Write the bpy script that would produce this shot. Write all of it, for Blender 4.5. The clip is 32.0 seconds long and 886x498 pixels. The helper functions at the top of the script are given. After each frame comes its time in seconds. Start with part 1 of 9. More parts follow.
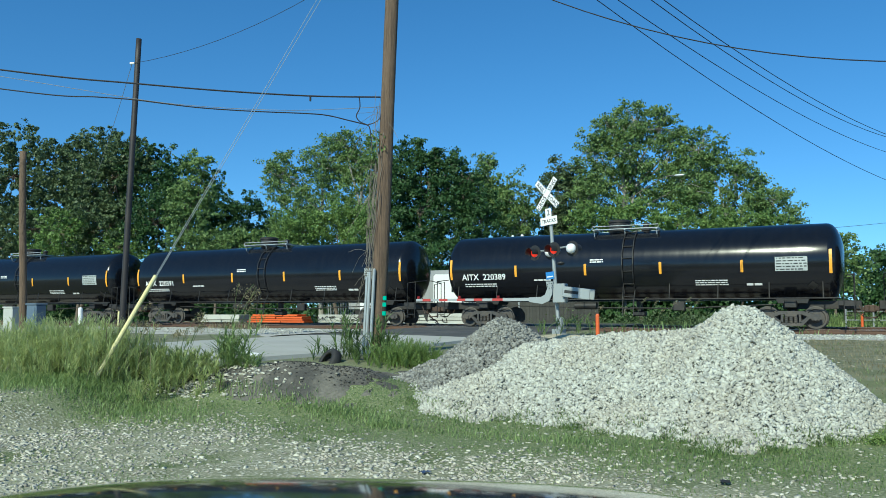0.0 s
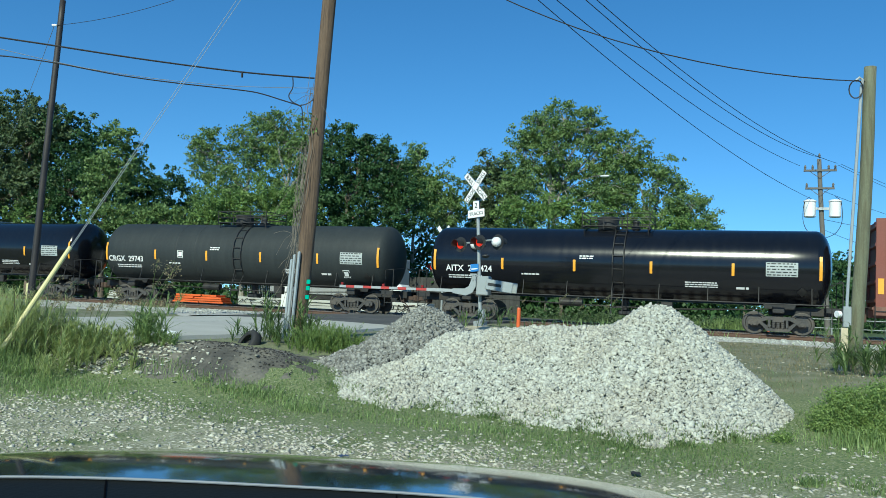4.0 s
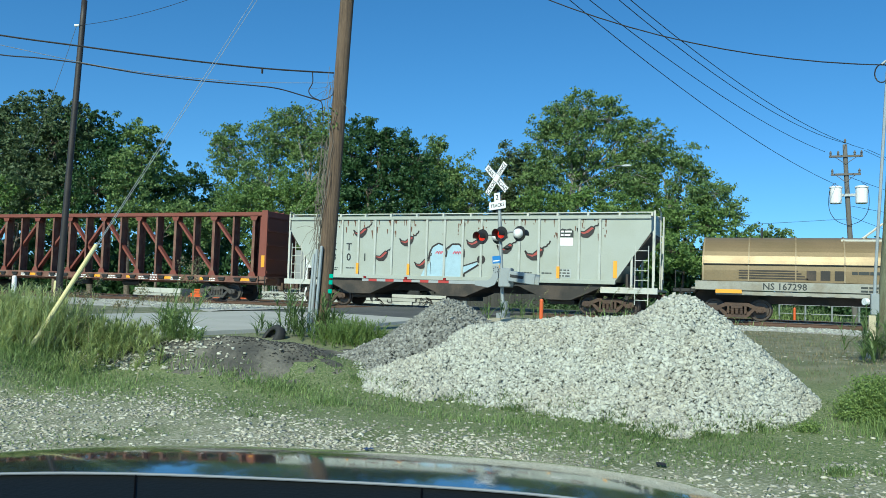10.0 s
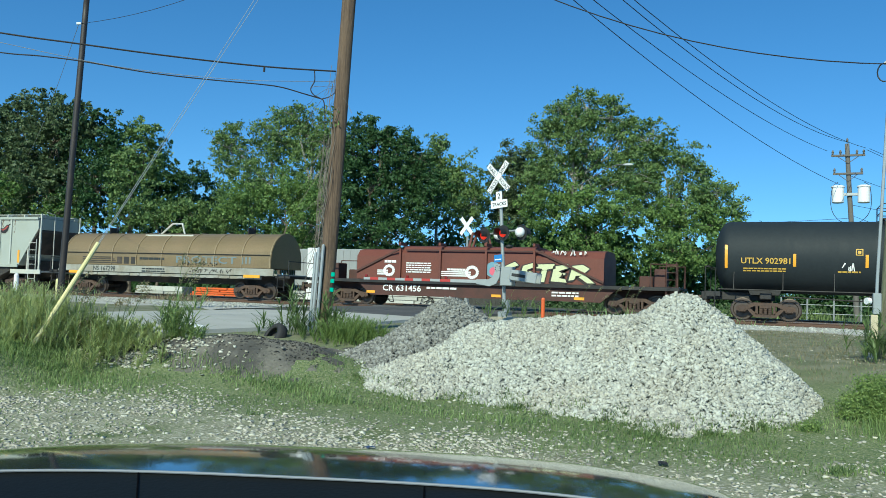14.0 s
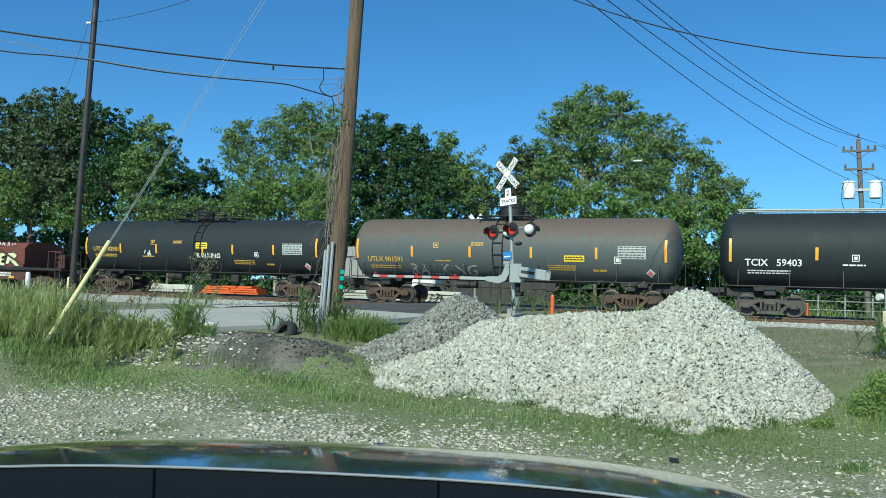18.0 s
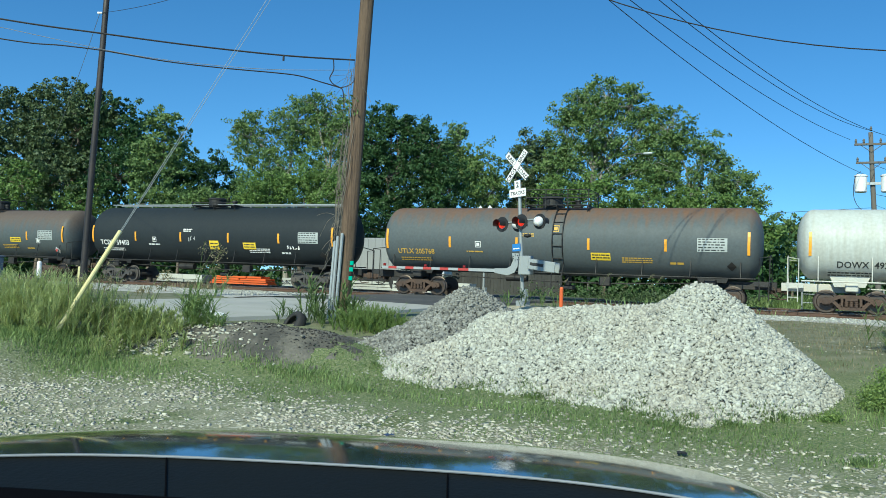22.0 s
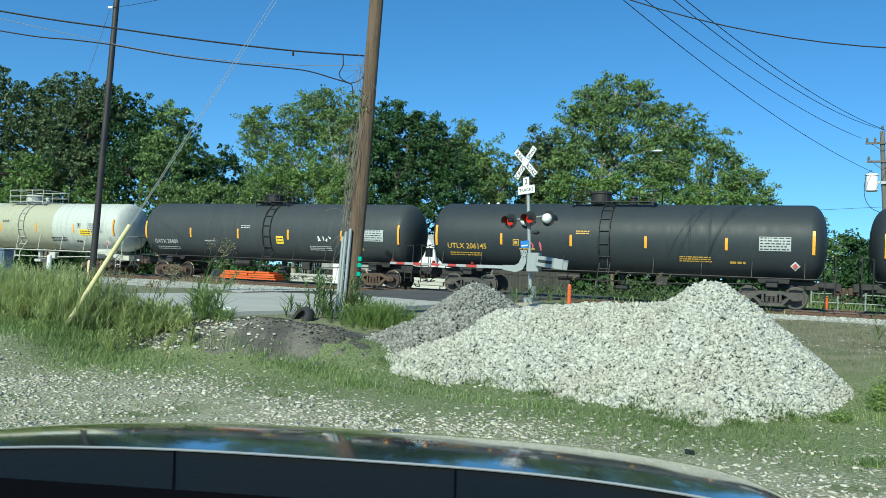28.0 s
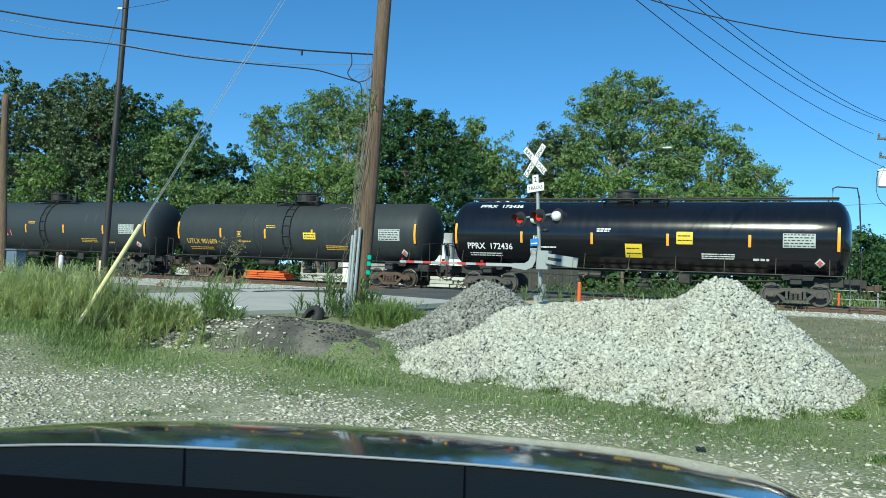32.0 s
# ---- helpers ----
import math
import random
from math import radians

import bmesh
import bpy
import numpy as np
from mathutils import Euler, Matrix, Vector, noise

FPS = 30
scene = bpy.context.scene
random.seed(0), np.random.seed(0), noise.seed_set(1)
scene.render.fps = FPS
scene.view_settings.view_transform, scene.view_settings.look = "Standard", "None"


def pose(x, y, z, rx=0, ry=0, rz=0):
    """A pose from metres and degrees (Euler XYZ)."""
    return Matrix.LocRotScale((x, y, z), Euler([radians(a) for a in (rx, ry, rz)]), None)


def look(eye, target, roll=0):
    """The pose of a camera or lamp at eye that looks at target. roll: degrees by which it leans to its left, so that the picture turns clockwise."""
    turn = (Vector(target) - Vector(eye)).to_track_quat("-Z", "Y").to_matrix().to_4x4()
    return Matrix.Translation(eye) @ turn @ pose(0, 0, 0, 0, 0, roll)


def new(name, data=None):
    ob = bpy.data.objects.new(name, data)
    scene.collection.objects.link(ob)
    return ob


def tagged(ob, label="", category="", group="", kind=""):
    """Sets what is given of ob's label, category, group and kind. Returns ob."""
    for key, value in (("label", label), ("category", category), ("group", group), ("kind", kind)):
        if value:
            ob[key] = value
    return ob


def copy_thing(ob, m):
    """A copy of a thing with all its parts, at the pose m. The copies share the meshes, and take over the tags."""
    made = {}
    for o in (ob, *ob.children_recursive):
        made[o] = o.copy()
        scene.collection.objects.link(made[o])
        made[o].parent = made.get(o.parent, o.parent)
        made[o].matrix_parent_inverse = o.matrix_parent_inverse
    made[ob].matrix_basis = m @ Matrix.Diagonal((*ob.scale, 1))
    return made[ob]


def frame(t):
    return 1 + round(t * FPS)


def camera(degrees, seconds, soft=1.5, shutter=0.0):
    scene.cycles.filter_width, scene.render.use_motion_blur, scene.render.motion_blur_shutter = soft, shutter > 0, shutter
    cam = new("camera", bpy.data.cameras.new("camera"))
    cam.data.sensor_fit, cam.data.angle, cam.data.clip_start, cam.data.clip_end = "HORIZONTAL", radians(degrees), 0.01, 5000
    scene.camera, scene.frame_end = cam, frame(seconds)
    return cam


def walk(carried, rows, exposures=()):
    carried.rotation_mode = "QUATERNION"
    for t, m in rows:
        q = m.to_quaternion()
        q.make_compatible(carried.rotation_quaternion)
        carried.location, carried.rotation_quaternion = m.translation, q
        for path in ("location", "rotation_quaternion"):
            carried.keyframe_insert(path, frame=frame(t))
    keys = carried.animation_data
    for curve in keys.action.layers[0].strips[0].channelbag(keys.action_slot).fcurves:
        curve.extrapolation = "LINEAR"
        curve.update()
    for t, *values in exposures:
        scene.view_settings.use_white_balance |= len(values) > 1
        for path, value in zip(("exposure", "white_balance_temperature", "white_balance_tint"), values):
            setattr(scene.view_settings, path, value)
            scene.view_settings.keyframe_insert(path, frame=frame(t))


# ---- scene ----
cam = camera(56.799, 32.0, soft=0.75, shutter=0.0)
PATH = [
    (0.0, pose(0.036, 0.020, 1.526, 94.201, 0.067, 26.149)),
    (0.5, pose(0.029, 0.018, 1.521, 94.414, -0.696, 22.697)),
    (1.0, pose(0.019, 0.012, 1.516, 94.292, -1.386, 20.669)),
    (1.5, pose(0.021, 0.015, 1.515, 94.011, -1.804, 20.008)),
    (2.0, pose(0.022, 0.015, 1.512, 93.657, -1.953, 20.110)),
    (2.5, pose(0.018, 0.014, 1.506, 93.386, -2.000, 20.262)),
    (3.0, pose(0.012, 0.011, 1.498, 93.321, -2.173, 20.364)),
    (3.5, pose(0.005, 0.008, 1.496, 93.421, -2.421, 20.519)),
    (5.5, pose(0.003, 0.005, 1.497, 93.904, -2.297, 21.354)),
    (6.0, pose(0.005, 0.003, 1.497, 93.831, -2.228, 21.423)),
    (6.5, pose(0.007, 0.002, 1.498, 93.694, -2.048, 21.496)),
    (7.0, pose(0.008, 0.004, 1.497, 93.554, -1.959, 21.575)),
    (7.5, pose(0.007, 0.003, 1.494, 93.363, -1.800, 21.712)),
    (8.0, pose(0.005, 0.005, 1.495, 93.196, -1.778, 21.878)),
    (8.5, pose(0.004, 0.004, 1.494, 93.070, -1.782, 22.041)),
    (9.0, pose(0.003, 0.004, 1.499, 93.013, -1.758, 22.147)),
    (9.5, pose(0.005, 0.002, 1.500, 92.976, -1.838, 22.237)),
    (10.0, pose(0.006, 0.002, 1.501, 92.997, -1.809, 22.297)),
    (10.5, pose(0.004, 0.002, 1.500, 93.009, -1.798, 22.335)),
    (11.0, pose(-0.000, 0.002, 1.500, 93.001, -1.768, 22.351)),
    (11.5, pose(0.001, 0.002, 1.499, 93.009, -1.783, 22.347)),
    (12.0, pose(0.000, -0.000, 1.498, 92.968, -1.746, 22.350)),
    (12.5, pose(-0.001, 0.001, 1.501, 92.927, -1.837, 22.361)),
    (13.0, pose(-0.000, 0.000, 1.500, 92.905, -1.874, 22.378)),
    (13.5, pose(-0.001, 0.004, 1.499, 92.902, -1.899, 22.401)),
    (14.0, pose(0.002, 0.003, 1.499, 92.904, -1.909, 22.402)),
    (14.5, pose(-0.001, -0.000, 1.496, 92.930, -1.935, 22.381)),
    (16.5, pose(-0.004, -0.003, 1.496, 92.750, -1.855, 22.686)),
    (17.0, pose(-0.004, -0.001, 1.497, 92.707, -1.795, 22.834)),
    (17.5, pose(-0.004, -0.003, 1.496, 92.692, -1.785, 22.965)),
    (18.0, pose(-0.005, -0.004, 1.495, 92.697, -1.746, 23.032)),
    (18.5, pose(-0.003, -0.004, 1.498, 92.690, -1.751, 23.060)),
    (19.0, pose(-0.000, -0.006, 1.498, 92.677, -1.713, 23.089)),
    (19.5, pose(-0.001, -0.009, 1.498, 92.657, -1.691, 23.136)),
    (20.0, pose(-0.001, -0.007, 1.500, 92.595, -1.785, 23.192)),
    (20.5, pose(-0.006, -0.009, 1.497, 92.501, -1.776, 23.256)),
    (21.0, pose(-0.005, -0.011, 1.501, 92.361, -1.893, 23.382)),
    (21.5, pose(-0.006, -0.013, 1.499, 92.231, -1.998, 23.499)),
    (22.0, pose(-0.006, -0.013, 1.500, 92.080, -2.109, 23.642)),
    (22.5, pose(-0.006, -0.012, 1.498, 91.964, -2.202, 23.763)),
    (23.0, pose(-0.008, -0.013, 1.497, 91.873, -2.315, 23.819)),
    (23.5, pose(-0.007, -0.013, 1.501, 91.841, -2.262, 23.855)),
    (24.0, pose(-0.011, -0.012, 1.501, 91.801, -2.343, 23.862)),
    (24.5, pose(-0.012, -0.011, 1.500, 91.802, -2.359, 23.862)),
    (25.0, pose(-0.012, -0.011, 1.498, 91.812, -2.403, 23.869)),
    (25.5, pose(-0.010, -0.010, 1.498, 91.807, -2.440, 23.905)),
    (27.5, pose(-0.011, -0.007, 1.500, 91.834, -2.593, 24.105)),
    (28.0, pose(-0.011, -0.007, 1.497, 91.810, -2.519, 24.194)),
    (28.5, pose(-0.009, -0.003, 1.498, 91.737, -2.464, 24.389)),
    (29.0, pose(-0.010, -0.003, 1.498, 91.671, -2.433, 24.538)),
    (29.5, pose(-0.011, -0.003, 1.498, 91.656, -2.450, 24.689)),
    (30.0, pose(-0.012, -0.004, 1.494, 91.643, -2.385, 24.767)),
    (30.5, pose(-0.011, -0.003, 1.495, 91.659, -2.241, 24.812)),
    (31.0, pose(-0.008, -0.003, 1.494, 91.684, -2.199, 24.824)),
    (31.5, pose(-0.004, -0.003, 1.493, 91.696, -2.218, 24.861)),
    (32.0, pose(-0.009, -0.003, 1.493, 91.671, -2.245, 24.877)),
]

walk(cam, PATH, exposures=[(0.0, 0.22, 5980, -7.5), (16.0, 0.24, 6040, -7.5), (24.0, 0.28, 6090, -7.5), (29.0, 0.36, 6140, -7.5), (32.0, 0.36, 6140, -7.5)])

# world and sun
SUN_ELEV, SUN_AZ = 36.0, 1.0          # height, and degrees to the left of straight behind the camera line
sky_world = bpy.data.worlds.new("sky")
scene.world = sky_world
sky_world.use_nodes = True
_t = sky_world.node_tree
_bg = _t.nodes["Background"]
_sky = _t.nodes.new("ShaderNodeTexSky")
_sky.sky_type = "NISHITA"
_sky.sun_disc = False
_sky.sun_elevation = radians(SUN_ELEV)
_sky.sun_rotation = radians(180 + SUN_AZ)
_sky.altitude = 1200
_sky.air_density = 1.0
_sky.dust_density = 0.1
_sky.ozone_density = 4.0
_deep = _t.nodes.new("ShaderNodeHueSaturation")
_deep.inputs["Saturation"].default_value = 1.20
_dir, _lift = _t.nodes.new("ShaderNodeTexCoord"), _t.nodes.new("ShaderNodeMapping")
_lift.inputs["Location"].default_value = (0, 0, 0.08)      # clear, dry air: little paling towards the horizon
_t.links.new(_dir.outputs["Generated"], _lift.inputs[0])
_t.links.new(_lift.outputs[0], _sky.inputs[0])
_t.links.new(_sky.outputs[0], _deep.inputs["Color"])
_t.links.new(_deep.outputs[0], _bg.inputs[0])
_bg.inputs[1].default_value = 0.135
sun_data = bpy.data.lights.new("sun", "SUN")
sun_data.energy = 4.4
sun_data.angle = radians(0.5)
sun_data.color = (1.0, 0.93, 0.76)
sun = new("sun", sun_data)
_e, _a = radians(SUN_ELEV), radians(SUN_AZ)
TO_SUN = Vector((-math.sin(_a) * math.cos(_e), -math.cos(_a) * math.cos(_e), math.sin(_e)))
sun.matrix_world = look(TO_SUN * 60, (0, 0, 0))

# ------------------------------------------------------------------ materials


def mat(name, base, rough=0.6, metal=0.0, vary=0.25, scale=3.0, grain=40.0, bump=0.15, second=None, amount=0.5, spec=0.5, stretch=None, coords="Object", emit=None, clear=0.0, island=0.0, rand=0.0):
    """A surface with two scales of variation, an optional second colour in patches, and fine relief."""
    m = bpy.data.materials.new(name)
    m.use_nodes = True
    nt = m.node_tree
    b = nt.nodes["Principled BSDF"]
    b.inputs["Roughness"].default_value = rough
    b.inputs["Metallic"].default_value = metal
    b.inputs["Specular IOR Level"].default_value = spec
    b.inputs["Coat Weight"].default_value = clear
    b.inputs["Coat Roughness"].default_value = rough
    N, L = nt.nodes.new, nt.links.new
    tc = N("ShaderNodeTexCoord")
    src = N("ShaderNodeNewGeometry").outputs["Position"] if coords == "World" else tc.outputs[coords]
    if stretch:
        mp = N("ShaderNodeMapping")
        mp.inputs["Scale"].default_value = stretch
        L(src, mp.inputs["Vector"])
        src = mp.outputs[0]
    n1 = N("ShaderNodeTexNoise")
    n1.inputs["Scale"].default_value = scale
    n1.inputs["Detail"].default_value = 6
    L(src, n1.inputs["Vector"])
    n2 = N("ShaderNodeTexNoise")
    n2.inputs["Scale"].default_value = grain
    n2.inputs["Detail"].default_value = 4
    L(src, n2.inputs["Vector"])
    ramp = N("ShaderNodeMapRange")
    ramp.inputs[1].default_value, ramp.inputs[2].default_value = 0.42, 0.62
    ramp.inputs[3].default_value, ramp.inputs[4].default_value = 0.0, amount if second else 0.0
    L(n1.outputs["Fac"], ramp.inputs[0])
    mix = N("ShaderNodeMix")
    mix.data_type = "RGBA"
    mix.inputs[6].default_value = (*base, 1)
    mix.inputs[7].default_value = (*(second or base), 1)
    L(ramp.outputs[0], mix.inputs[0])
    hsv = N("ShaderNodeHueSaturation")
    L(mix.outputs[2], hsv.inputs["Color"])
    val = N("ShaderNodeMapRange")
    val.inputs[1].default_value, val.inputs[2].default_value = 0.25, 0.75
    val.inputs[3].default_value, val.inputs[4].default_value = 1 - vary, 1 + vary
    add = N("ShaderNodeMath")
    add.operation = "MULTIPLY_ADD"
    add.inputs[1].default_value = 0.5
    half = N("ShaderNodeMath")
    half.operation = "MULTIPLY"
    half.inputs[1].default_value = 0.5
    L(n1.outputs["Fac"], half.inputs[0])
    L(n2.outputs["Fac"], add.inputs[0])
    L(half.outputs[0], add.inputs[2])
    L(add.outputs[0], val.inputs[0])
    out = val.outputs[0]
    for on, socket in ((island, ("ShaderNodeNewGeometry", "Random Per Island")), (rand, ("ShaderNodeObjectInfo", "Random"))):
        if on:
            r = N("ShaderNodeMapRange")
            r.inputs[3].default_value, r.inputs[4].default_value = 1 - on, 1 + on
            L(N(socket[0]).outputs[socket[1]], r.inputs[0])
            mul = N("ShaderNodeMath")
            mul.operation = "MULTIPLY"
            L(out, mul.inputs[0])
            L(r.outputs[0], mul.inputs[1])
            out = mul.outputs[0]
    L(out, hsv.inputs["Value"])
    L(hsv.outputs[0], b.inputs["Base Color"])
    rr = N("ShaderNodeMapRange")
    rr.inputs[3].default_value, rr.inputs[4].default_value = max(0.02, rough - 0.12), min(1, rough + 0.12)
    L(n1.outputs["Fac"], rr.inputs[0])
    L(rr.outputs[0], b.inputs["Roughness"])
    if bump:
        bp = N("ShaderNodeBump")
        bp.inputs["Strength"].default_value = bump
        bp.inputs["Distance"].default_value = 0.02
        L(n2.outputs["Fac"], bp.inputs["Height"])
        L(bp.outputs[0], b.inputs["Normal"])
    if emit:
        b.inputs["Emission Color"].default_value = (*emit[:3], 1)
        b.inputs["Emission Strength"].default_value = emit[3]
    return m


def leaf_mat(name, base, light, through_amount=0.35):
    """Foliage: each leaf its own tint, a little light passing through."""
    m = bpy.data.materials.new(name)
    m.use_nodes = True
    nt = m.node_tree
    N, L = nt.nodes.new, nt.links.new
    b = nt.nodes["Principled BSDF"]
    b.inputs["Roughness"].default_value = 0.5
    b.inputs["Specular IOR Level"].default_value = 0.35
    geo = N("ShaderNodeNewGeometry")
    noise_ = N("ShaderNodeTexNoise")
    noise_.inputs["Scale"].default_value = 0.35
    L(geo.outputs["Position"], noise_.inputs["Vector"])
    add = N("ShaderNodeMath")
    add.operation = "ADD"
    L(geo.outputs["Random Per Island"], add.inputs[0])
    L(noise_.outputs["Fac"], add.inputs[1])
    rng = N("ShaderNodeMapRange")
    rng.inputs[1].default_value, rng.inputs[2].default_value = 0.25, 1.4
    L(add.outputs[0], rng.inputs[0])
    mix = N("ShaderNodeMix")
    mix.data_type = "RGBA"
    mix.inputs[6].default_value = (*base, 1)
    mix.inputs[7].default_value = (*light, 1)
    L(rng.outputs[0], mix.inputs[0])
    L(mix.outputs[2], b.inputs["Base Color"])
    tr = N("ShaderNodeBsdfTranslucent")
    L(mix.outputs[2], tr.inputs["Color"])
    ms = N("ShaderNodeMixShader")
    ms.inputs[0].default_value = through_amount
    L(b.outputs[0], ms.inputs[1])
    L(tr.outputs[0], ms.inputs[2])
    L(ms.outputs[0], nt.nodes["Material Output"].inputs["Surface"])
    return m


def tank_mat(name, base, rough, top=None, top_from=0.55, dirt=(0.12, 0.10, 0.08), dirt_amount=0.25, band=None):
    """Painted steel of a tank: streaks of grime running down, and rust or dust gathered on the crown of the barrel."""
    m = bpy.data.materials.new(name)
    m.use_nodes = True
    nt = m.node_tree
    N, L = nt.nodes.new, nt.links.new
    b = nt.nodes["Principled BSDF"]
    b.inputs["Specular IOR Level"].default_value = 0.5 if rough < 0.4 else 0.24
    tc = N("ShaderNodeTexCoord")
    sep = N("ShaderNodeSeparateXYZ")
    L(tc.outputs["Object"], sep.inputs[0])
    streak_map = N("ShaderNodeMapping")
    streak_map.inputs["Scale"].default_value = (3.0, 1.0, 0.25)
    L(tc.outputs["Object"], streak_map.inputs[0])
    streak = N("ShaderNodeTexNoise")
    streak.inputs["Scale"].default_value = 1.6
    streak.inputs["Detail"].default_value = 7
    L(streak_map.outputs[0], streak.inputs["Vector"])
    fine = N("ShaderNodeTexNoise")
    fine.inputs["Scale"].default_value = 9
    fine.inputs["Detail"].default_value = 6
    L(tc.outputs["Object"], fine.inputs["Vector"])
    r1 = N("ShaderNodeMapRange")
    r1.inputs[1].default_value, r1.inputs[2].default_value = 0.45, 0.75
    r1.inputs[3].default_value, r1.inputs[4].default_value = 0.0, dirt_amount
    L(streak.outputs["Fac"], r1.inputs[0])
    mix = N("ShaderNodeMix")
    mix.data_type = "RGBA"
    mix.inputs[6].default_value = (*base, 1)
    mix.inputs[7].default_value = (*dirt, 1)
    L(r1.outputs[0], mix.inputs[0])
    col = mix.outputs[2]
    if band:
        c, x0, x1 = band
        lo = N("ShaderNodeMath"); lo.operation = "GREATER_THAN"; lo.inputs[1].default_value = x0
        hi = N("ShaderNodeMath"); hi.operation = "LESS_THAN"; hi.inputs[1].default_value = x1
        both = N("ShaderNodeMath"); both.operation = "MULTIPLY"
        L(sep.outputs[0], lo.inputs[0]); L(sep.outputs[0], hi.inputs[0])
        L(lo.outputs[0], both.inputs[0]); L(hi.outputs[0], both.inputs[1])
        mb = N("ShaderNodeMix"); mb.data_type = "RGBA"
        mb.inputs[7].default_value = (*c, 1)
        L(col, mb.inputs[6]); L(both.outputs[0], mb.inputs[0])
        col = mb.outputs[2]
    if top:
        nz = N("ShaderNodeMath"); nz.operation = "MULTIPLY_ADD"; nz.inputs[1].default_value = 1.6
        L(streak.outputs["Fac"], nz.inputs[0]); L(sep.outputs[2], nz.inputs[2])
        r2 = N("ShaderNodeMapRange")
        r2.inputs[1].default_value, r2.inputs[2].default_value = top_from + 0.8, top_from + 1.7
        L(nz.outputs[0], r2.inputs[0])
        m2 = N("ShaderNodeMix"); m2.data_type = "RGBA"
        m2.inputs[7].default_value = (*top, 1)
        L(col, m2.inputs[6]); L(r2.outputs[0], m2.inputs[0])
        col = m2.outputs[2]
    hs = N("ShaderNodeHueSaturation")
    vr = N("ShaderNodeMapRange")
    vr.inputs[3].default_value, vr.inputs[4].default_value = 0.8, 1.2
    L(fine.outputs["Fac"], vr.inputs[0])
    L(vr.outputs[0], hs.inputs["Value"]); L(col, hs.inputs["Color"])
    L(hs.outputs[0], b.inputs["Base Color"])
    rr = N("ShaderNodeMapRange")
    rr.inputs[3].default_value, rr.inputs[4].default_value = max(0.05, rough - (0.02 if rough < 0.3 else 0.1)), min(1, rough + (0.04 if rough < 0.3 else 0.15))
    L(streak.outputs["Fac"], rr.inputs[0])
    L(rr.outputs[0], b.inputs["Roughness"])
    wave = N("ShaderNodeTexNoise")
    wave.inputs["Scale"].default_value = 0.7
    L(tc.outputs["Object"], wave.inputs["Vector"])
    bp = N("ShaderNodeBump")
    bp.inputs["Strength"].default_value = 0.05
    bp.inputs["Distance"].default_value = 0.04
    L(wave.outputs["Fac"], bp.inputs["Height"])
    L(bp.outputs[0], b.inputs["Normal"])
    return m


M = {}
M["steel_dark"] = mat("dark_steel", (0.014, 0.014, 0.015), 0.6, 0.0, 0.35, 2.0, 30, 0.2, (0.034, 0.029, 0.025), 0.6)
M["truck_rust"] = mat("rusty_cast_steel", (0.09, 0.055, 0.038), 0.8, 0.0, 0.35, 3.0, 40, 0.3, (0.05, 0.035, 0.03), 0.7)
M["truck_grey"] = mat("oily_cast_steel", (0.055, 0.052, 0.05), 0.65, 0.0, 0.35, 3.0, 40, 0.3, (0.09, 0.075, 0.06), 0.6)
M["wheel_rim"] = mat("worn_wheel_steel", (0.105, 0.082, 0.068), 0.45, 0.6, 0.25, 4.0, 40, 0.1, (0.08, 0.06, 0.05), 0.6)
M["black_gloss"] = tank_mat("glossy_black_paint", (0.006, 0.007, 0.010), 0.15, dirt=(0.02, 0.02, 0.02), dirt_amount=0.15)
M["grey_charcoal"] = tank_mat("charcoal_paint", (0.028, 0.033, 0.034), 0.55, dirt=(0.050, 0.056, 0.056), dirt_amount=0.35)
M["black_matt"] = tank_mat("matt_black_paint", (0.020, 0.026, 0.030), 0.62, dirt=(0.033, 0.040, 0.043), dirt_amount=0.3)
M["black_dull"] = tank_mat("dull_black_paint", (0.029, 0.036, 0.040), 0.5, top=(0.037, 0.038, 0.037), top_from=0.7, dirt=(0.048, 0.05, 0.05), dirt_amount=0.4)
M["grey_brown"] = tank_mat("grey_paint_rusting", (0.086, 0.102, 0.107), 0.55, top=(0.120, 0.094, 0.078), top_from=0.05, dirt=(0.10, 0.105, 0.10), dirt_amount=0.35)
M["grey_rust"] = tank_mat("grey_paint_rust_streaked", (0.092, 0.108, 0.114), 0.55, top=(0.165, 0.098, 0.062), top_from=0.62, dirt=(0.10, 0.105, 0.10), dirt_amount=0.4)
M["grey_mid"] = tank_mat("slate_grey_paint", (0.047, 0.054, 0.058), 0.5, dirt=(0.072, 0.078, 0.08), dirt_amount=0.3)
M["black_satin"] = tank_mat("satin_black_paint", (0.033, 0.041, 0.047), 0.5, dirt=(0.045, 0.052, 0.055), dirt_amount=0.3)
M["cream_tank"] = tank_mat("white_tank_paint", (0.50, 0.525, 0.49), 0.45, dirt=(0.36, 0.34, 0.27), dirt_amount=0.55, band=((0.40, 0.395, 0.295), -2.65, 2.9))
M["white_part"] = mat("white_steel_paint", (0.48, 0.49, 0.45), 0.5, 0, 0.15, 2, 30, 0.05, (0.5, 0.45, 0.36), 0.5)
M["beam_red"] = mat("oxide_red_paint", (0.195, 0.055, 0.035), 0.6, 0, 0.2, 1.2, 25, 0.1, (0.17, 0.055, 0.04), 0.7)
M["beam_brown"] = mat("weathered_red_steel", (0.15, 0.062, 0.045), 0.7, 0, 0.25, 2, 25, 0.15, (0.20, 0.13, 0.09), 0.6)
M["coil_brown"] = mat("brown_hood_paint", (0.150, 0.043, 0.027), 0.6, 0, 0.30, 1.0, 25, 0.1, (0.105, 0.035, 0.025), 0.7)
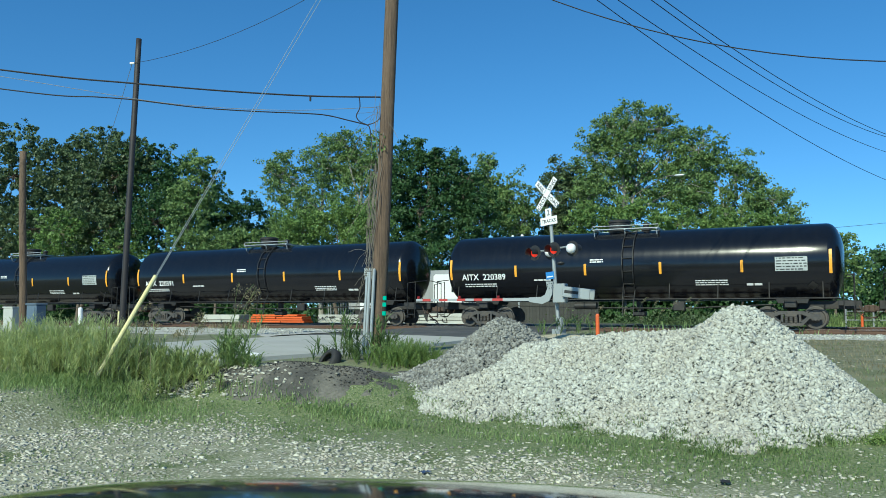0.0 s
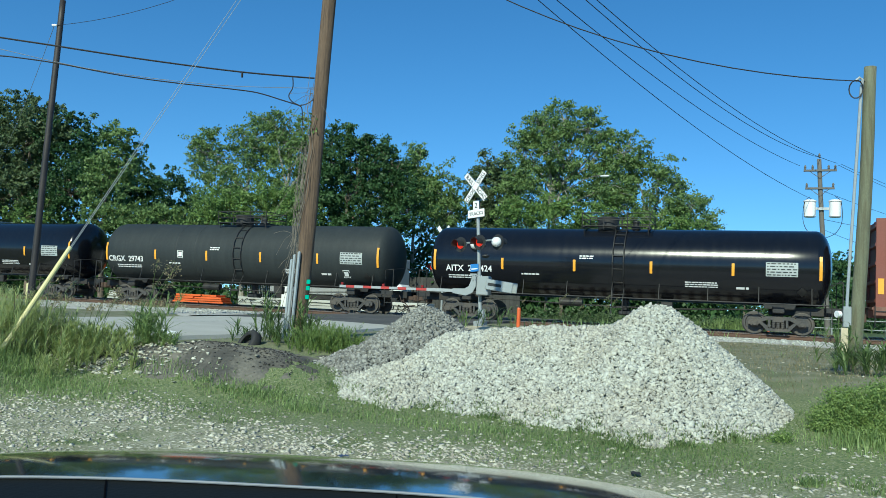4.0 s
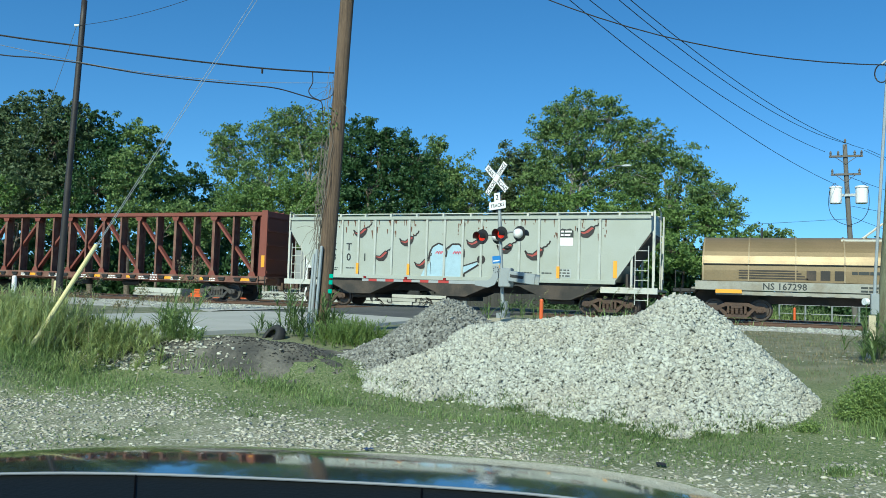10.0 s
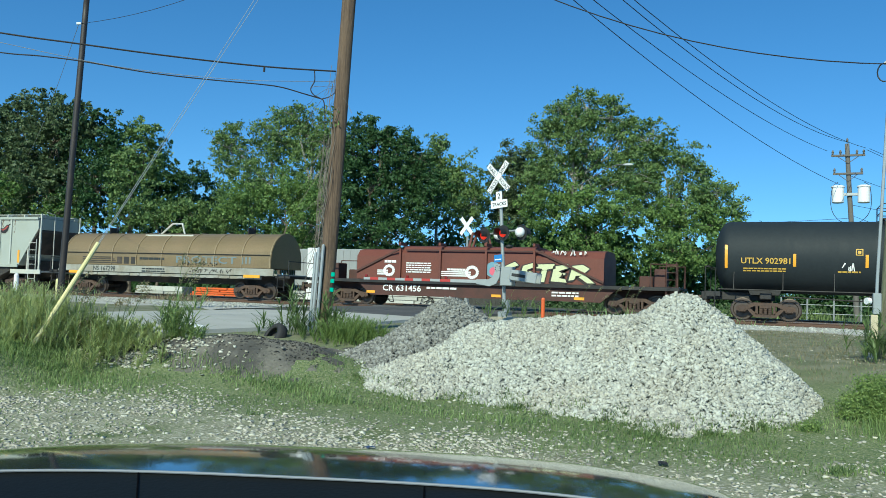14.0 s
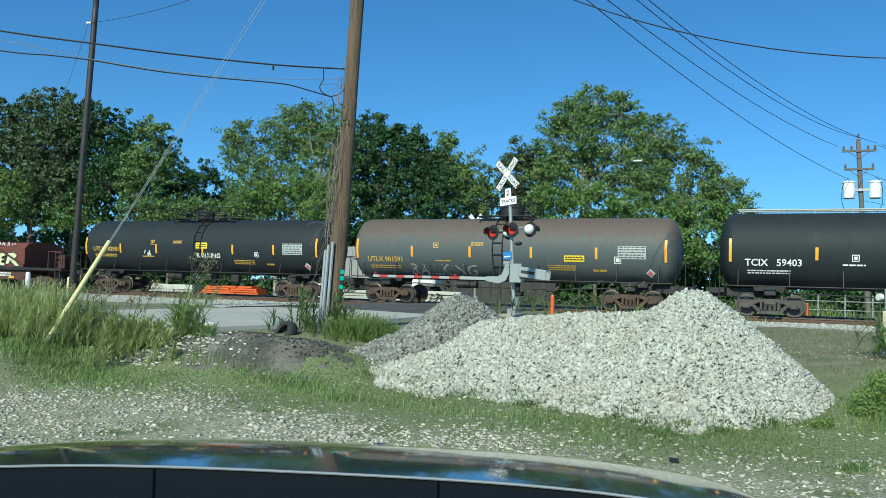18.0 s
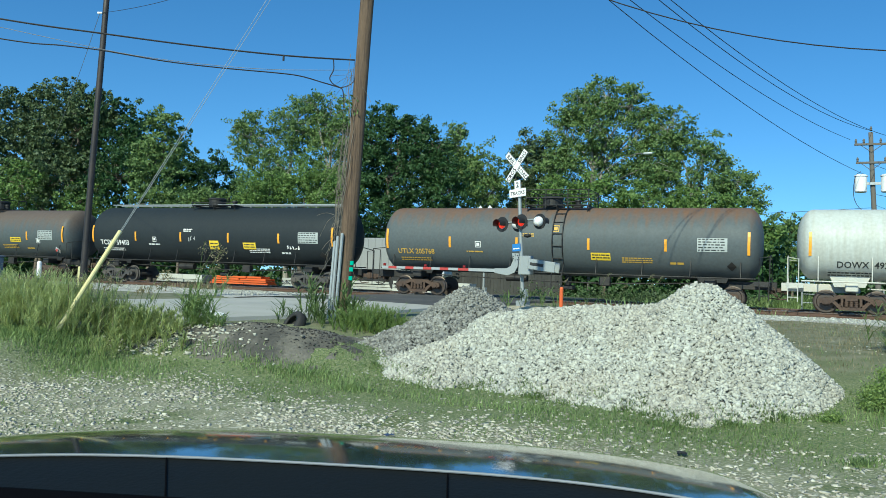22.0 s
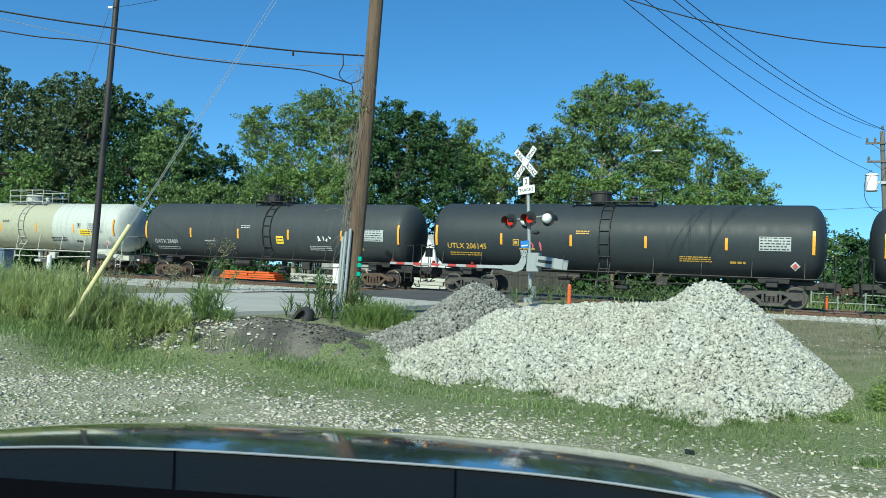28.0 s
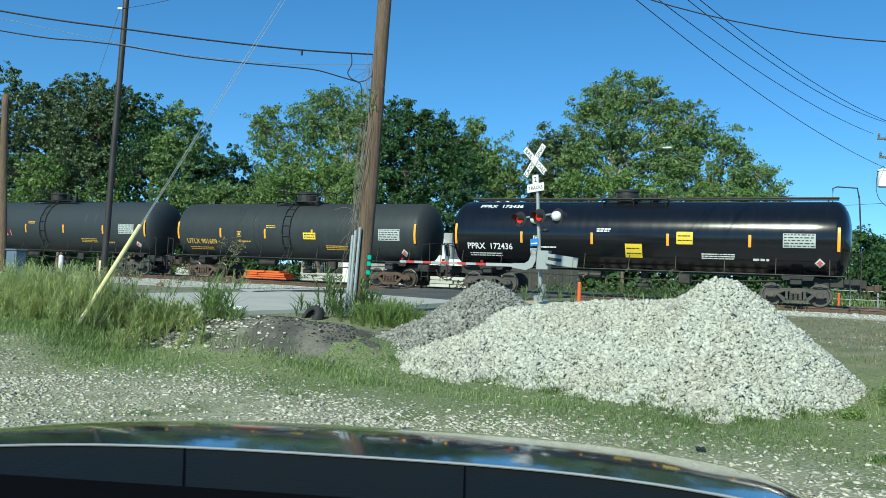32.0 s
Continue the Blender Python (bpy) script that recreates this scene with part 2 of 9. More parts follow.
M["coil_brown_dark"] = mat("dark_brown_steel", (0.085, 0.032, 0.024), 0.7, 0, 0.3, 1.5, 25, 0.1, (0.045, 0.025, 0.02), 0.7)
M["coil_tan"] = mat("tan_bronze_paint", (0.235, 0.172, 0.09), 0.42, 0.25, 0.25, 0.8, 20, 0.06, (0.22, 0.155, 0.085), 0.7)
M["coil_rib"] = mat("worn_tan_rib_paint", (0.33, 0.26, 0.16), 0.5, 0.1, 0.3, 3, 20, 0.1, (0.2, 0.145, 0.08), 0.7)
M["faded_blue"] = mat("faded_blue_paint", (0.15, 0.21, 0.24), 0.6, 0, 0.25, 3, 40, 0.0, (0.2, 0.17, 0.11), 0.6)
M["coil_sill"] = mat("dirty_offwhite_sill_paint", (0.33, 0.325, 0.285), 0.65, 0, 0.25, 1.6, 25, 0.08, (0.20, 0.175, 0.13), 0.75)
M["hopper"] = mat("pale_green_white_paint", (0.385, 0.41, 0.37), 0.55, 0, 0.16, 0.9, 22, 0.06, (0.31, 0.325, 0.28), 0.65)
M["hopper_rib"] = mat("pale_rib_paint", (0.46, 0.485, 0.45), 0.55, 0, 0.16, 2.0, 25, 0.05, (0.34, 0.34, 0.29), 0.6)
M["hopper_dark"] = mat("dark_hopper_steel", (0.038, 0.034, 0.031), 0.8, 0, 0.3, 1.4, 20, 0.2, (0.085, 0.065, 0.052), 0.7)
M["rust"] = mat("rust_stain", (0.13, 0.06, 0.035), 0.85, 0, 0.3, 6, 40, 0.1, (0.12, 0.06, 0.04), 0.6)
M["amber"] = mat("amber_reflective_tape", (0.80, 0.36, 0.03), 0.45, 0, 0.1, 4, 60, 0.02)
M["white_letter"] = mat("white_stencil_paint", (0.78, 0.78, 0.76), 0.6, 0, 0.08, 5, 60, 0.0)
M["grey_letter"] = mat("grey_stencil_paint", (0.40, 0.41, 0.41), 0.6, 0, 0.15, 5, 60, 0.0)
M["spray_grey"] = mat("thin_grey_spray_paint", (0.33, 0.335, 0.325), 0.6, 0, 0.25, 5, 40, 0.0, (0.22, 0.22, 0.21), 0.6)
M["yellow_letter"] = mat("yellow_stencil_paint", (0.58, 0.36, 0.06), 0.6, 0, 0.1, 5, 60, 0.0)
M["dark_letter"] = mat("dark_stencil_paint", (0.03, 0.035, 0.035), 0.6, 0, 0.15, 5, 60, 0.0)
M["yellow_sign"] = mat("yellow_placard", (0.78, 0.55, 0.04), 0.5, 0, 0.1, 4, 50, 0.0)
M["arm_silver"] = mat("silvery_arm_sheeting", (0.33, 0.35, 0.36), 0.5, 0, 0.15, 4, 50, 0.0)
M["panel_white"] = mat("pale_data_panel", (0.40, 0.43, 0.42), 0.6, 0, 0.12, 4, 50, 0.0)
M["pepper"] = mat("red_spray_paint", (0.34, 0.06, 0.05), 0.6, 0, 0.2, 5, 40, 0.0)
M["spray_black"] = mat("black_spray_paint", (0.025, 0.02, 0.02), 0.6, 0, 0.2, 5, 40, 0.0)
M["spray_blue"] = mat("pale_blue_spray_paint", (0.36, 0.50, 0.58), 0.6, 0, 0.15, 5, 40, 0.0)
M["spray_cream"] = mat("cream_spray_paint", (0.58, 0.60, 0.36), 0.6, 0, 0.12, 5, 40, 0.0)
M["spray_pink"] = mat("pink_spray_paint", (0.62, 0.12, 0.18), 0.6, 0, 0.12, 5, 40, 0.0)
M["spray_teal"] = mat("teal_spray_paint", (0.16, 0.30, 0.38), 0.6, 0, 0.12, 5, 40, 0.0)
M["ballast"] = mat("ballast", (0.46, 0.44, 0.40), 0.9, 0, 0.35, 2.0, 25, 0.8, (0.30, 0.28, 0.25), 0.7, coords="World")
M["rail"] = mat("rail_steel", (0.13, 0.075, 0.05), 0.7, 0.3, 0.25, 3, 40, 0.1, (0.08, 0.05, 0.04), 0.5)
M["rail_head"] = mat("polished_rail_head", (0.42, 0.41, 0.40), 0.25, 0.9, 0.1, 3, 40, 0.0)
M["tie"] = mat("creosoted_tie", (0.10, 0.075, 0.055), 0.9, 0, 0.3, 3, 30, 0.4, (0.16, 0.13, 0.10), 0.6)
M["concrete"] = mat("concrete_road", (0.46, 0.45, 0.41), 0.85, 0, 0.14, 0.6, 30, 0.2, (0.36, 0.35, 0.31), 0.6, coords="World")
M["asphalt"] = mat("asphalt", (0.075, 0.074, 0.072), 0.85, 0, 0.25, 0.8, 60, 0.3, (0.11, 0.105, 0.10), 0.6, coords="World")
M["wood_pole"] = mat("weathered_pole_wood", (0.185, 0.125, 0.082), 0.85, 0, 0.6, 6, 40, 0.9, (0.07, 0.047, 0.034), 0.85, stretch=(5, 5, 0.22))
M["green_pole"] = mat("treated_green_wood", (0.205, 0.215, 0.14), 0.85, 0, 0.45, 5, 60, 0.8, (0.11, 0.105, 0.068), 0.8, stretch=(4, 4, 0.35))
M["grey_pole"] = mat("silvered_pole_wood", (0.145, 0.135, 0.122), 0.85, 0, 0.25, 5, 60, 0.4, (0.12, 0.11, 0.10), 0.6, stretch=(4, 4, 0.35))
M["black_pole"] = mat("dark_steel_pole", (0.035, 0.03, 0.03), 0.55, 0.2, 0.3, 2, 30, 0.1, (0.05, 0.04, 0.035), 0.5)
M["galv"] = mat("galvanised_steel", (0.42, 0.45, 0.46), 0.5, 0.35, 0.15, 3, 40, 0.05, (0.33, 0.35, 0.36), 0.6)
M["alu"] = mat("aluminium_paint", (0.31, 0.335, 0.34), 0.5, 0.2, 0.14, 3, 40, 0.05, (0.28, 0.30, 0.31), 0.5)
M["wire"] = mat("black_cable_sheath", (0.015, 0.015, 0.017), 0.6, 0, 0.2, 4, 40, 0.0)
M["wire_grey"] = mat("weathered_strand_wire", (0.24, 0.25, 0.26), 0.5, 0.4, 0.2, 4, 40, 0.0)
M["guard_yellow"] = mat("faded_yellow_plastic", (0.62, 0.56, 0.26), 0.6, 0, 0.12, 3, 40, 0.05, (0.55, 0.52, 0.32), 0.6)
M["sign_white"] = mat("white_sign_sheeting", (0.80, 0.80, 0.80), 0.5, 0, 0.06, 4, 60, 0.0)
M["sign_red"] = mat("red_reflective_sheeting", (0.40, 0.04, 0.035), 0.5, 0, 0.1, 4, 60, 0.0)
M["sign_blue"] = mat("blue_sign_sheeting", (0.04, 0.20, 0.52), 0.5, 0, 0.1, 4, 60, 0.0)
M["car_scrap"] = mat("faded_blue_scrap", (0.045, 0.075, 0.16), 0.6, 0, 0.3, 20, 60, 0.1)
M["hood_black"] = mat("black_lamp_hood", (0.02, 0.02, 0.021), 0.6, 0, 0.2, 4, 40, 0.05)
M["lens_red"] = mat("dark_red_lens", (0.20, 0.01, 0.008), 0.2, 0, 0.1, 4, 40, 0.0)
M["lens_lit"] = mat("lit_red_lens", (0.6, 0.02, 0.01), 0.2, 0, 0.05, 4, 40, 0.0, emit=(1.0, 0.04, 0.02, 0.55))
M["green_tag"] = mat("green_plastic_tag", (0.01, 0.36, 0.24), 0.5, 0, 0.1, 5, 50, 0.0)
M["stone_white"] = mat("crushed_limestone", (0.445, 0.450, 0.402), 0.9, 0, 0.2, 1.3, 50, 0.12, (0.365, 0.355, 0.305), 0.75, coords="World", island=0.28)
M["stone_grey"] = mat("crushed_grey_stone", (0.25, 0.25, 0.23), 0.9, 0, 0.22, 4, 50, 0.12, (0.165, 0.165, 0.15), 0.6, coords="World", island=0.45)
M["stone_lot"] = mat("pale_lot_stone", (0.47, 0.46, 0.385), 0.9, 0, 0.2, 4, 50, 0.15, (0.31, 0.295, 0.235), 0.6, coords="World", island=0.38)
# darker than the loose limestone: shade between the stones put into the core colour
M["stone_gap_shade"] = mat("shaded_gap_stone", (0.40, 0.40, 0.355), 0.95, 0, 0.3, 6, 50, 0.6, (0.28, 0.28, 0.25), 0.7, coords="World")
M["clod"] = mat("soil_clods", (0.060, 0.057, 0.052), 0.95, 0, 0.3, 4, 40, 0.3, (0.032, 0.031, 0.029), 0.7, coords="World", island=0.5)
M["stone_tan"] = mat("loose_lot_stone", (0.45, 0.425, 0.355), 0.9, 0, 0.2, 4, 50, 0.3, (0.28, 0.26, 0.22), 0.6, coords="World", island=0.35)
M["soil"] = mat("dark_soil", (0.080, 0.076, 0.066), 0.95, 0, 0.5, 1.2, 22, 1.0, (0.205, 0.190, 0.155), 0.85, coords="World")
M["sand"] = mat("pale_sand", (0.56, 0.49, 0.34), 0.95, 0, 0.15, 2, 40, 0.4, (0.45, 0.39, 0.28), 0.6, coords="World")
M["orange"] = mat("orange_plastic", (0.72, 0.13, 0.03), 0.5, 0, 0.15, 3, 40, 0.05, (0.55, 0.12, 0.04), 0.5, rand=0.15)
M["panel_pale"] = mat("pale_concrete_panel", (0.48, 0.49, 0.46), 0.8, 0, 0.2, 1.5, 30, 0.15, (0.36, 0.36, 0.34), 0.6, rand=0.15)
M["rubber"] = mat("black_rubber", (0.025, 0.025, 0.026), 0.75, 0, 0.3, 6, 50, 0.3)
M["vine"] = mat("dry_vine_bark", (0.22, 0.195, 0.16), 0.95, 0, 0.3, 6, 40, 0.3, (0.13, 0.11, 0.09), 0.6)
M["bark"] = mat("bark", (0.13, 0.10, 0.075), 0.95, 0, 0.3, 6, 40, 0.6, (0.20, 0.17, 0.14), 0.6)
M["bark_pale"] = mat("pale_bark", (0.36, 0.34, 0.30), 0.9, 0, 0.25, 6, 40, 0.4, (0.22, 0.2, 0.17), 0.6)
M["leaf_a"] = leaf_mat("leaves_mid_green", (0.068, 0.134, 0.045), (0.215, 0.31, 0.105), 0.31)
M["leaf_b"] = leaf_mat("leaves_dark_green", (0.024, 0.066, 0.023), (0.075, 0.145, 0.050), 0.29)
M["leaf_d"] = leaf_mat("leaves_dull_green", (0.049, 0.086, 0.038), (0.135, 0.185, 0.084), 0.29)
M["leaf_c"] = leaf_mat("leaves_yellow_green", (0.072, 0.146, 0.042), (0.210, 0.315, 0.09), 0.32)
M["grass"] = leaf_mat("grass_blades", (0.150, 0.235, 0.082), (0.33, 0.425, 0.170), 0.45)
M["weed_dark"] = leaf_mat("dark_weed_leaves", (0.075, 0.13, 0.045), (0.17, 0.24, 0.085), 0.35)
M["weed"] = leaf_mat("weed_leaves", (0.235, 0.320, 0.112), (0.52, 0.57, 0.26), 0.48)
M["bush"] = leaf_mat("fine_bush_leaves", (0.150, 0.240, 0.065), (0.315, 0.415, 0.140), 0.42)
M["grass_low"] = leaf_mat("short_turf", (0.105, 0.180, 0.062), (0.255, 0.335, 0.130), 0.42)
M["straw"] = leaf_mat("dry_stems", (0.17, 0.145, 0.08), (0.30, 0.265, 0.16), 0.2)
M["van_white"] = mat("white_vehicle_paint", (0.74, 0.75, 0.75), 0.35, 0, 0.06, 2, 30, 0.0)
M["trailer_grey"] = mat("grey_trailer_panel", (0.30, 0.31, 0.31), 0.6, 0, 0.12, 0.8, 20, 0.05, (0.24, 0.25, 0.25), 0.6)
# grey boards with the shade at the fence put into their colour
M["fence_shade"] = mat("shade_darkened_boards", (0.055, 0.055, 0.052), 0.85, 0, 0.3, 2, 30, 0.2, (0.035, 0.034, 0.032), 0.6, rand=0.2)
M["glass_dark"] = mat("dark_window_glass", (0.015, 0.02, 0.025), 0.06, 0, 0.1, 1, 10, 0.0)
M["car_blue"] = mat("dark_blue_car_paint", (0.016, 0.019, 0.026), 0.07, 0.0, 0.1, 1, 60, 0.0, clear=0.9)
# pale grey that paints the highlight along the bonnet's crease
M["edge_glint"] = mat("painted_edge_glint", (0.20, 0.22, 0.25), 0.6, 0.0, 0.1, 2, 30, 0.0)
M["car_plastic"] = mat("black_cowl_plastic", (0.008, 0.0095, 0.0095), 0.6, 0, 0.15, 3, 80, 0.08, spec=0.12)
M["dash_black"] = mat("matt_black_dashboard", (0.003, 0.003, 0.004), 0.9, 0, 0.15, 3, 80, 0.05, spec=0.03)
M["steel_cab"] = mat("blue_grey_cabinet_paint", (0.11, 0.15, 0.20), 0.5, 0, 0.12, 3, 40, 0.05)

# ------------------------------------------------------------------ mesh helpers


def finish(name, bm, material, smooth=False):
    me = bpy.data.meshes.new(name)
    bm.to_mesh(me)
    bm.free()
    if smooth:
        me.polygons.foreach_set("use_smooth", [True] * len(me.polygons))
    me.materials.append(material)
    return me


def part(name, bm, material, parent=None, label="", smooth=False, m=None):
    """Links a bmesh (or a finished mesh) as one object under a thing or under a part."""
    me = finish(name, bm, material, smooth) if isinstance(bm, bmesh.types.BMesh) else bm
    ob = new(name, me)
    if parent is not None:
        ob.parent = parent
    if m is not None:
        ob.matrix_basis = m
    return tagged(ob, label)


def thing(name, label, category, m=None, group="", kind=""):
    ob = new(name)
    if m is not None:
        ob.matrix_basis = m
    return tagged(ob, label, category, group, kind)


def solo(name, bm, material, label, category, m=None, group="", kind="", smooth=False):
    ob = part(name, bm, material, None, label, smooth, m)
    return tagged(ob, label, category, group, kind)


def B():
    return bmesh.new()


def box(bm, c, s, bevel=0.0, rot=None):
    """A box of size s about c, optionally turned by rot and with its edges cut."""
    r = bmesh.ops.create_cube(bm, size=1)
    vs = r["verts"]
    bmesh.ops.scale(bm, vec=s, verts=vs)
    if bevel:
        es = list({e for v in vs for e in v.link_edges})
        out = bmesh.ops.bevel(bm, geom=es, offset=bevel, segments=1, affect="EDGES")
        vs = list({v for f in out["faces"] for v in f.verts} | {v for v in vs if v.is_valid})
    if rot is not None:
        bmesh.ops.transform(bm, matrix=rot, verts=vs)
    bmesh.ops.translate(bm, vec=c, verts=vs)
    return bm


def tube(bm, p0, p1, r0, r1=None, seg=10, caps=True):
    p0, p1 = Vector(p0), Vector(p1)
    d = p1 - p0
    if d.length < 1e-6:
        return bm
    q = d.to_track_quat("Z", "Y").to_matrix()
    r1 = r0 if r1 is None else r1
    rings = []
    for p, r in ((p0, r0), (p1, r1)):
        rings.append([bm.verts.new(p + q @ Vector((math.cos(a) * r, math.sin(a) * r, 0))) for a in (2 * math.pi * i / seg for i in range(seg))])
    for i in range(seg):
        bm.faces.new((rings[0][i], rings[0][(i + 1) % seg], rings[1][(i + 1) % seg], rings[1][i]))
    if caps:
        bm.faces.new(rings[0][::-1])
        bm.faces.new(rings[1])
    return bm


def pipe(bm, points, r, seg=6):
    """One unbroken round bar swept through the points."""
    pts = [Vector(p) for p in points]
    rings = []
    for i, p in enumerate(pts):
        d = (pts[min(i + 1, len(pts) - 1)] - pts[max(i - 1, 0)])
        if d.length < 1e-6:
            d = Vector((0, 0, 1))
        q = d.to_track_quat("Z", "Y").to_matrix()
        rings.append([bm.verts.new(p + q @ Vector((math.cos(a) * r, math.sin(a) * r, 0))) for a in (2 * math.pi * k / seg for k in range(seg))])
    for a, b in zip(rings, rings[1:]):
        # start each ring at the nearest corner, so that the bar doesn't twist
        o = min(range(seg), key=lambda k: (b[k].co - a[0].co).length)
        b[:] = b[o:] + b[:o]
        for k in range(seg):
            bm.faces.new((a[k], a[(k + 1) % seg], b[(k + 1) % seg], b[k]))
    bm.faces.new(rings[0][::-1])
    bm.faces.new(rings[-1])
    return bm


def curve_through(points, n=6):
    """Points along a smooth line through the given ones."""
    p = [Vector(points[0])] + [Vector(v) for v in points] + [Vector(points[-1])]
    out = []
    for a, b, c, d in zip(p, p[1:], p[2:], p[3:]):
        for k in range(n):
            t = k / n
            out.append(0.5 * (2 * b + (c - a) * t + (2 * a - 5 * b + 4 * c - d) * t * t + (3 * b - a - 3 * c + d) * t ** 3))
    return out + [p[-1]]


def lathe(bm, profile, seg=32, axis="x", centre=(0, 0, 0)):
    """Turns (along, radius) pairs round an axis."""
    rings = []
    c = Vector(centre)
    for u, r in profile:
        ring = []
        for i in range(seg):
            a = 2 * math.pi * i / seg
            p = (u, math.cos(a) * r, math.sin(a) * r) if axis == "x" else ((math.cos(a) * r, u, math.sin(a) * r) if axis == "y" else (math.cos(a) * r, math.sin(a) * r, u))
            ring.append(bm.verts.new(c + Vector(p)))
        rings.append(ring)
    for a, b in zip(rings, rings[1:]):
        for i in range(seg):
            bm.faces.new((a[i], a[(i + 1) % seg], b[(i + 1) % seg], b[i]))
    bm.faces.new(rings[0][::-1])
    bm.faces.new(rings[-1])
    bmesh.ops.recalc_face_normals(bm, faces=bm.faces)
    return bm


def prism(bm, outline, y0, y1):
    """An outline of (x, z) pairs, drawn out from y0 to y1."""
    a = [bm.verts.new((x, y0, z)) for x, z in outline]
    b = [bm.verts.new((x, y1, z)) for x, z in outline]
    n = len(a)
    for i in range(n):
        bm.faces.new((a[i], a[(i + 1) % n], b[(i + 1) % n], b[i]))
    bm.faces.new(a[::-1])
    bm.faces.new(b)
    bmesh.ops.recalc_face_normals(bm, faces=bm.faces)
    return bm


def fast_mesh(name, verts, faces, material, smooth=False):
    """A mesh from numpy arrays: verts (n, 3), faces (k, 3) or (k, 4)."""
    me = bpy.data.meshes.new(name)
    n, k, w = len(verts), len(faces), faces.shape[1]
    me.vertices.add(n)
    me.vertices.foreach_set("co", np.ascontiguousarray(verts, dtype=np.float32).ravel())
    me.loops.add(k * w)
    me.loops.foreach_set("vertex_index", np.ascontiguousarray(faces, dtype=np.int32).ravel())
    me.polygons.add(k)
    me.polygons.foreach_set("loop_start", np.arange(0, k * w, w, dtype=np.int32))
    me.polygons.foreach_set("loop_total", np.full(k, w, dtype=np.int32))
    if smooth:
        me.polygons.foreach_set("use_smooth", np.ones(k, dtype=bool))
    me.update(calc_edges=True)
    me.materials.append(material)
    return me


_glyphs = {}


def lettering(text, size):
    """The outline of a text as triangles: a list of (x, z) points and of faces, left-aligned on its baseline."""
    if text not in _glyphs:
        cu = bpy.data.curves.new("lettering", "FONT")
        cu.body = text
        cu.size = 1.0
        cu.resolution_u = 2
        cu.offset = 0.016 if text != "M" else 0.0
        ob = bpy.data.objects.new("lettering", cu)
        scene.collection.objects.link(ob)
        dg = bpy.context.evaluated_depsgraph_get()
        me = ob.evaluated_get(dg).to_mesh()
        pts = [(v.co.x, v.co.y) for v in me.vertices]
        fcs = [tuple(p.vertices) for p in me.polygons]
        ob.evaluated_get(dg).to_mesh_clear()
        bpy.data.objects.remove(ob)
        bpy.data.curves.remove(cu)
        _glyphs[text] = (pts, fcs)
    pts, fcs = _glyphs[text]
    return [(x * size, y * size) for x, y in pts], fcs


def lettered_words(text, size):
    """The same, split at the spaces: one (points, faces) for each word."""
    pts, fcs = lettering(text, size)
    spans = sorted((min(pts[i][0] for i in f), max(pts[i][0] for i in f), f) for f in fcs)
    words, reach = [], -1e9
    for a, b, f in spans:
        if a > reach + 0.20 * size:
            words.append([])
        words[-1].append(f)
        reach = max(reach, b)
    out = []
    for w in words:
        used = sorted({i for f in w for i in f})
        at = {k: j for j, k in enumerate(used)}
        out.append(([pts[i] for i in used], [tuple(at[i] for i in f) for f in w]))
    return out


def random_turns(rng, n):
    q = rng.normal(size=(n, 4))
    q /= np.linalg.norm(q, axis=1, keepdims=True)
    w, x, y, z = q.T
    return np.stack([1 - 2 * (y * y + z * z), 2 * (x * y - z * w), 2 * (x * z + y * w), 2 * (x * y + z * w), 1 - 2 * (x * x + z * z), 2 * (y * z - x * w), 2 * (x * z - y * w), 2 * (y * z + x * w), 1 - 2 * (x * x + y * y)], -1).reshape(n, 3, 3)


LEAF = np.array([(-0.55, 0, 0.0), (0.0, -0.34, 0.10), (0.55, 0, 0.0), (0.05, 0.34, 0.10)])


def leaf_cloud(name, centres, radii, per, size, material, seed):
    """Foliage: clusters of small folded leaves about the given twig ends."""
    r = np.random.default_rng(seed)
    n = len(centres) * per
    k = np.repeat(np.arange(len(centres)), per)
    p = centres[k] + np.clip(r.normal(0, 0.55, (n, 3)), -1.3, 1.3) * radii[k][:, None] * np.array([1.0, 1.0, 0.7])
    s = size * r.uniform(0.55, 1.3, n)
    v = np.einsum("nij,kj->nki", random_turns(r, n), LEAF) * s[:, None, None] + p[:, None]
    return fast_mesh(name, v.reshape(-1, 3), np.arange(4)[None] + 4 * np.arange(n)[:, None], material)


# ------------------------------------------------------------------ the lie of the land
TRACK_Y, RAIL_Z, TRACK2_Y = 36.55, 0.70, 41.2


def smooth(a, b, v):
    t = np.clip((v - a) / (b - a), 0, 1)
    return t * t * (3 - 2 * t)


def bumps(x, y):
    return 0.5 * np.sin(1.7 * x + 0.6 * y) * np.sin(0.9 * y - 0.4 * x) + 0.3 * np.sin(3.9 * x - 2.1 * y) * np.sin(2.7 * y + 1.3 * x) + 0.2 * np.sin(7.7 * x + 5.1 * y) * np.sin(6.1 * y - 4.3 * x)


def road_z(y):
    y = np.asarray(y, float)
    return 0.02 + 0.58 * smooth(2.0, 9.6, y) + 0.10 * smooth(21.0, 33.5, y)


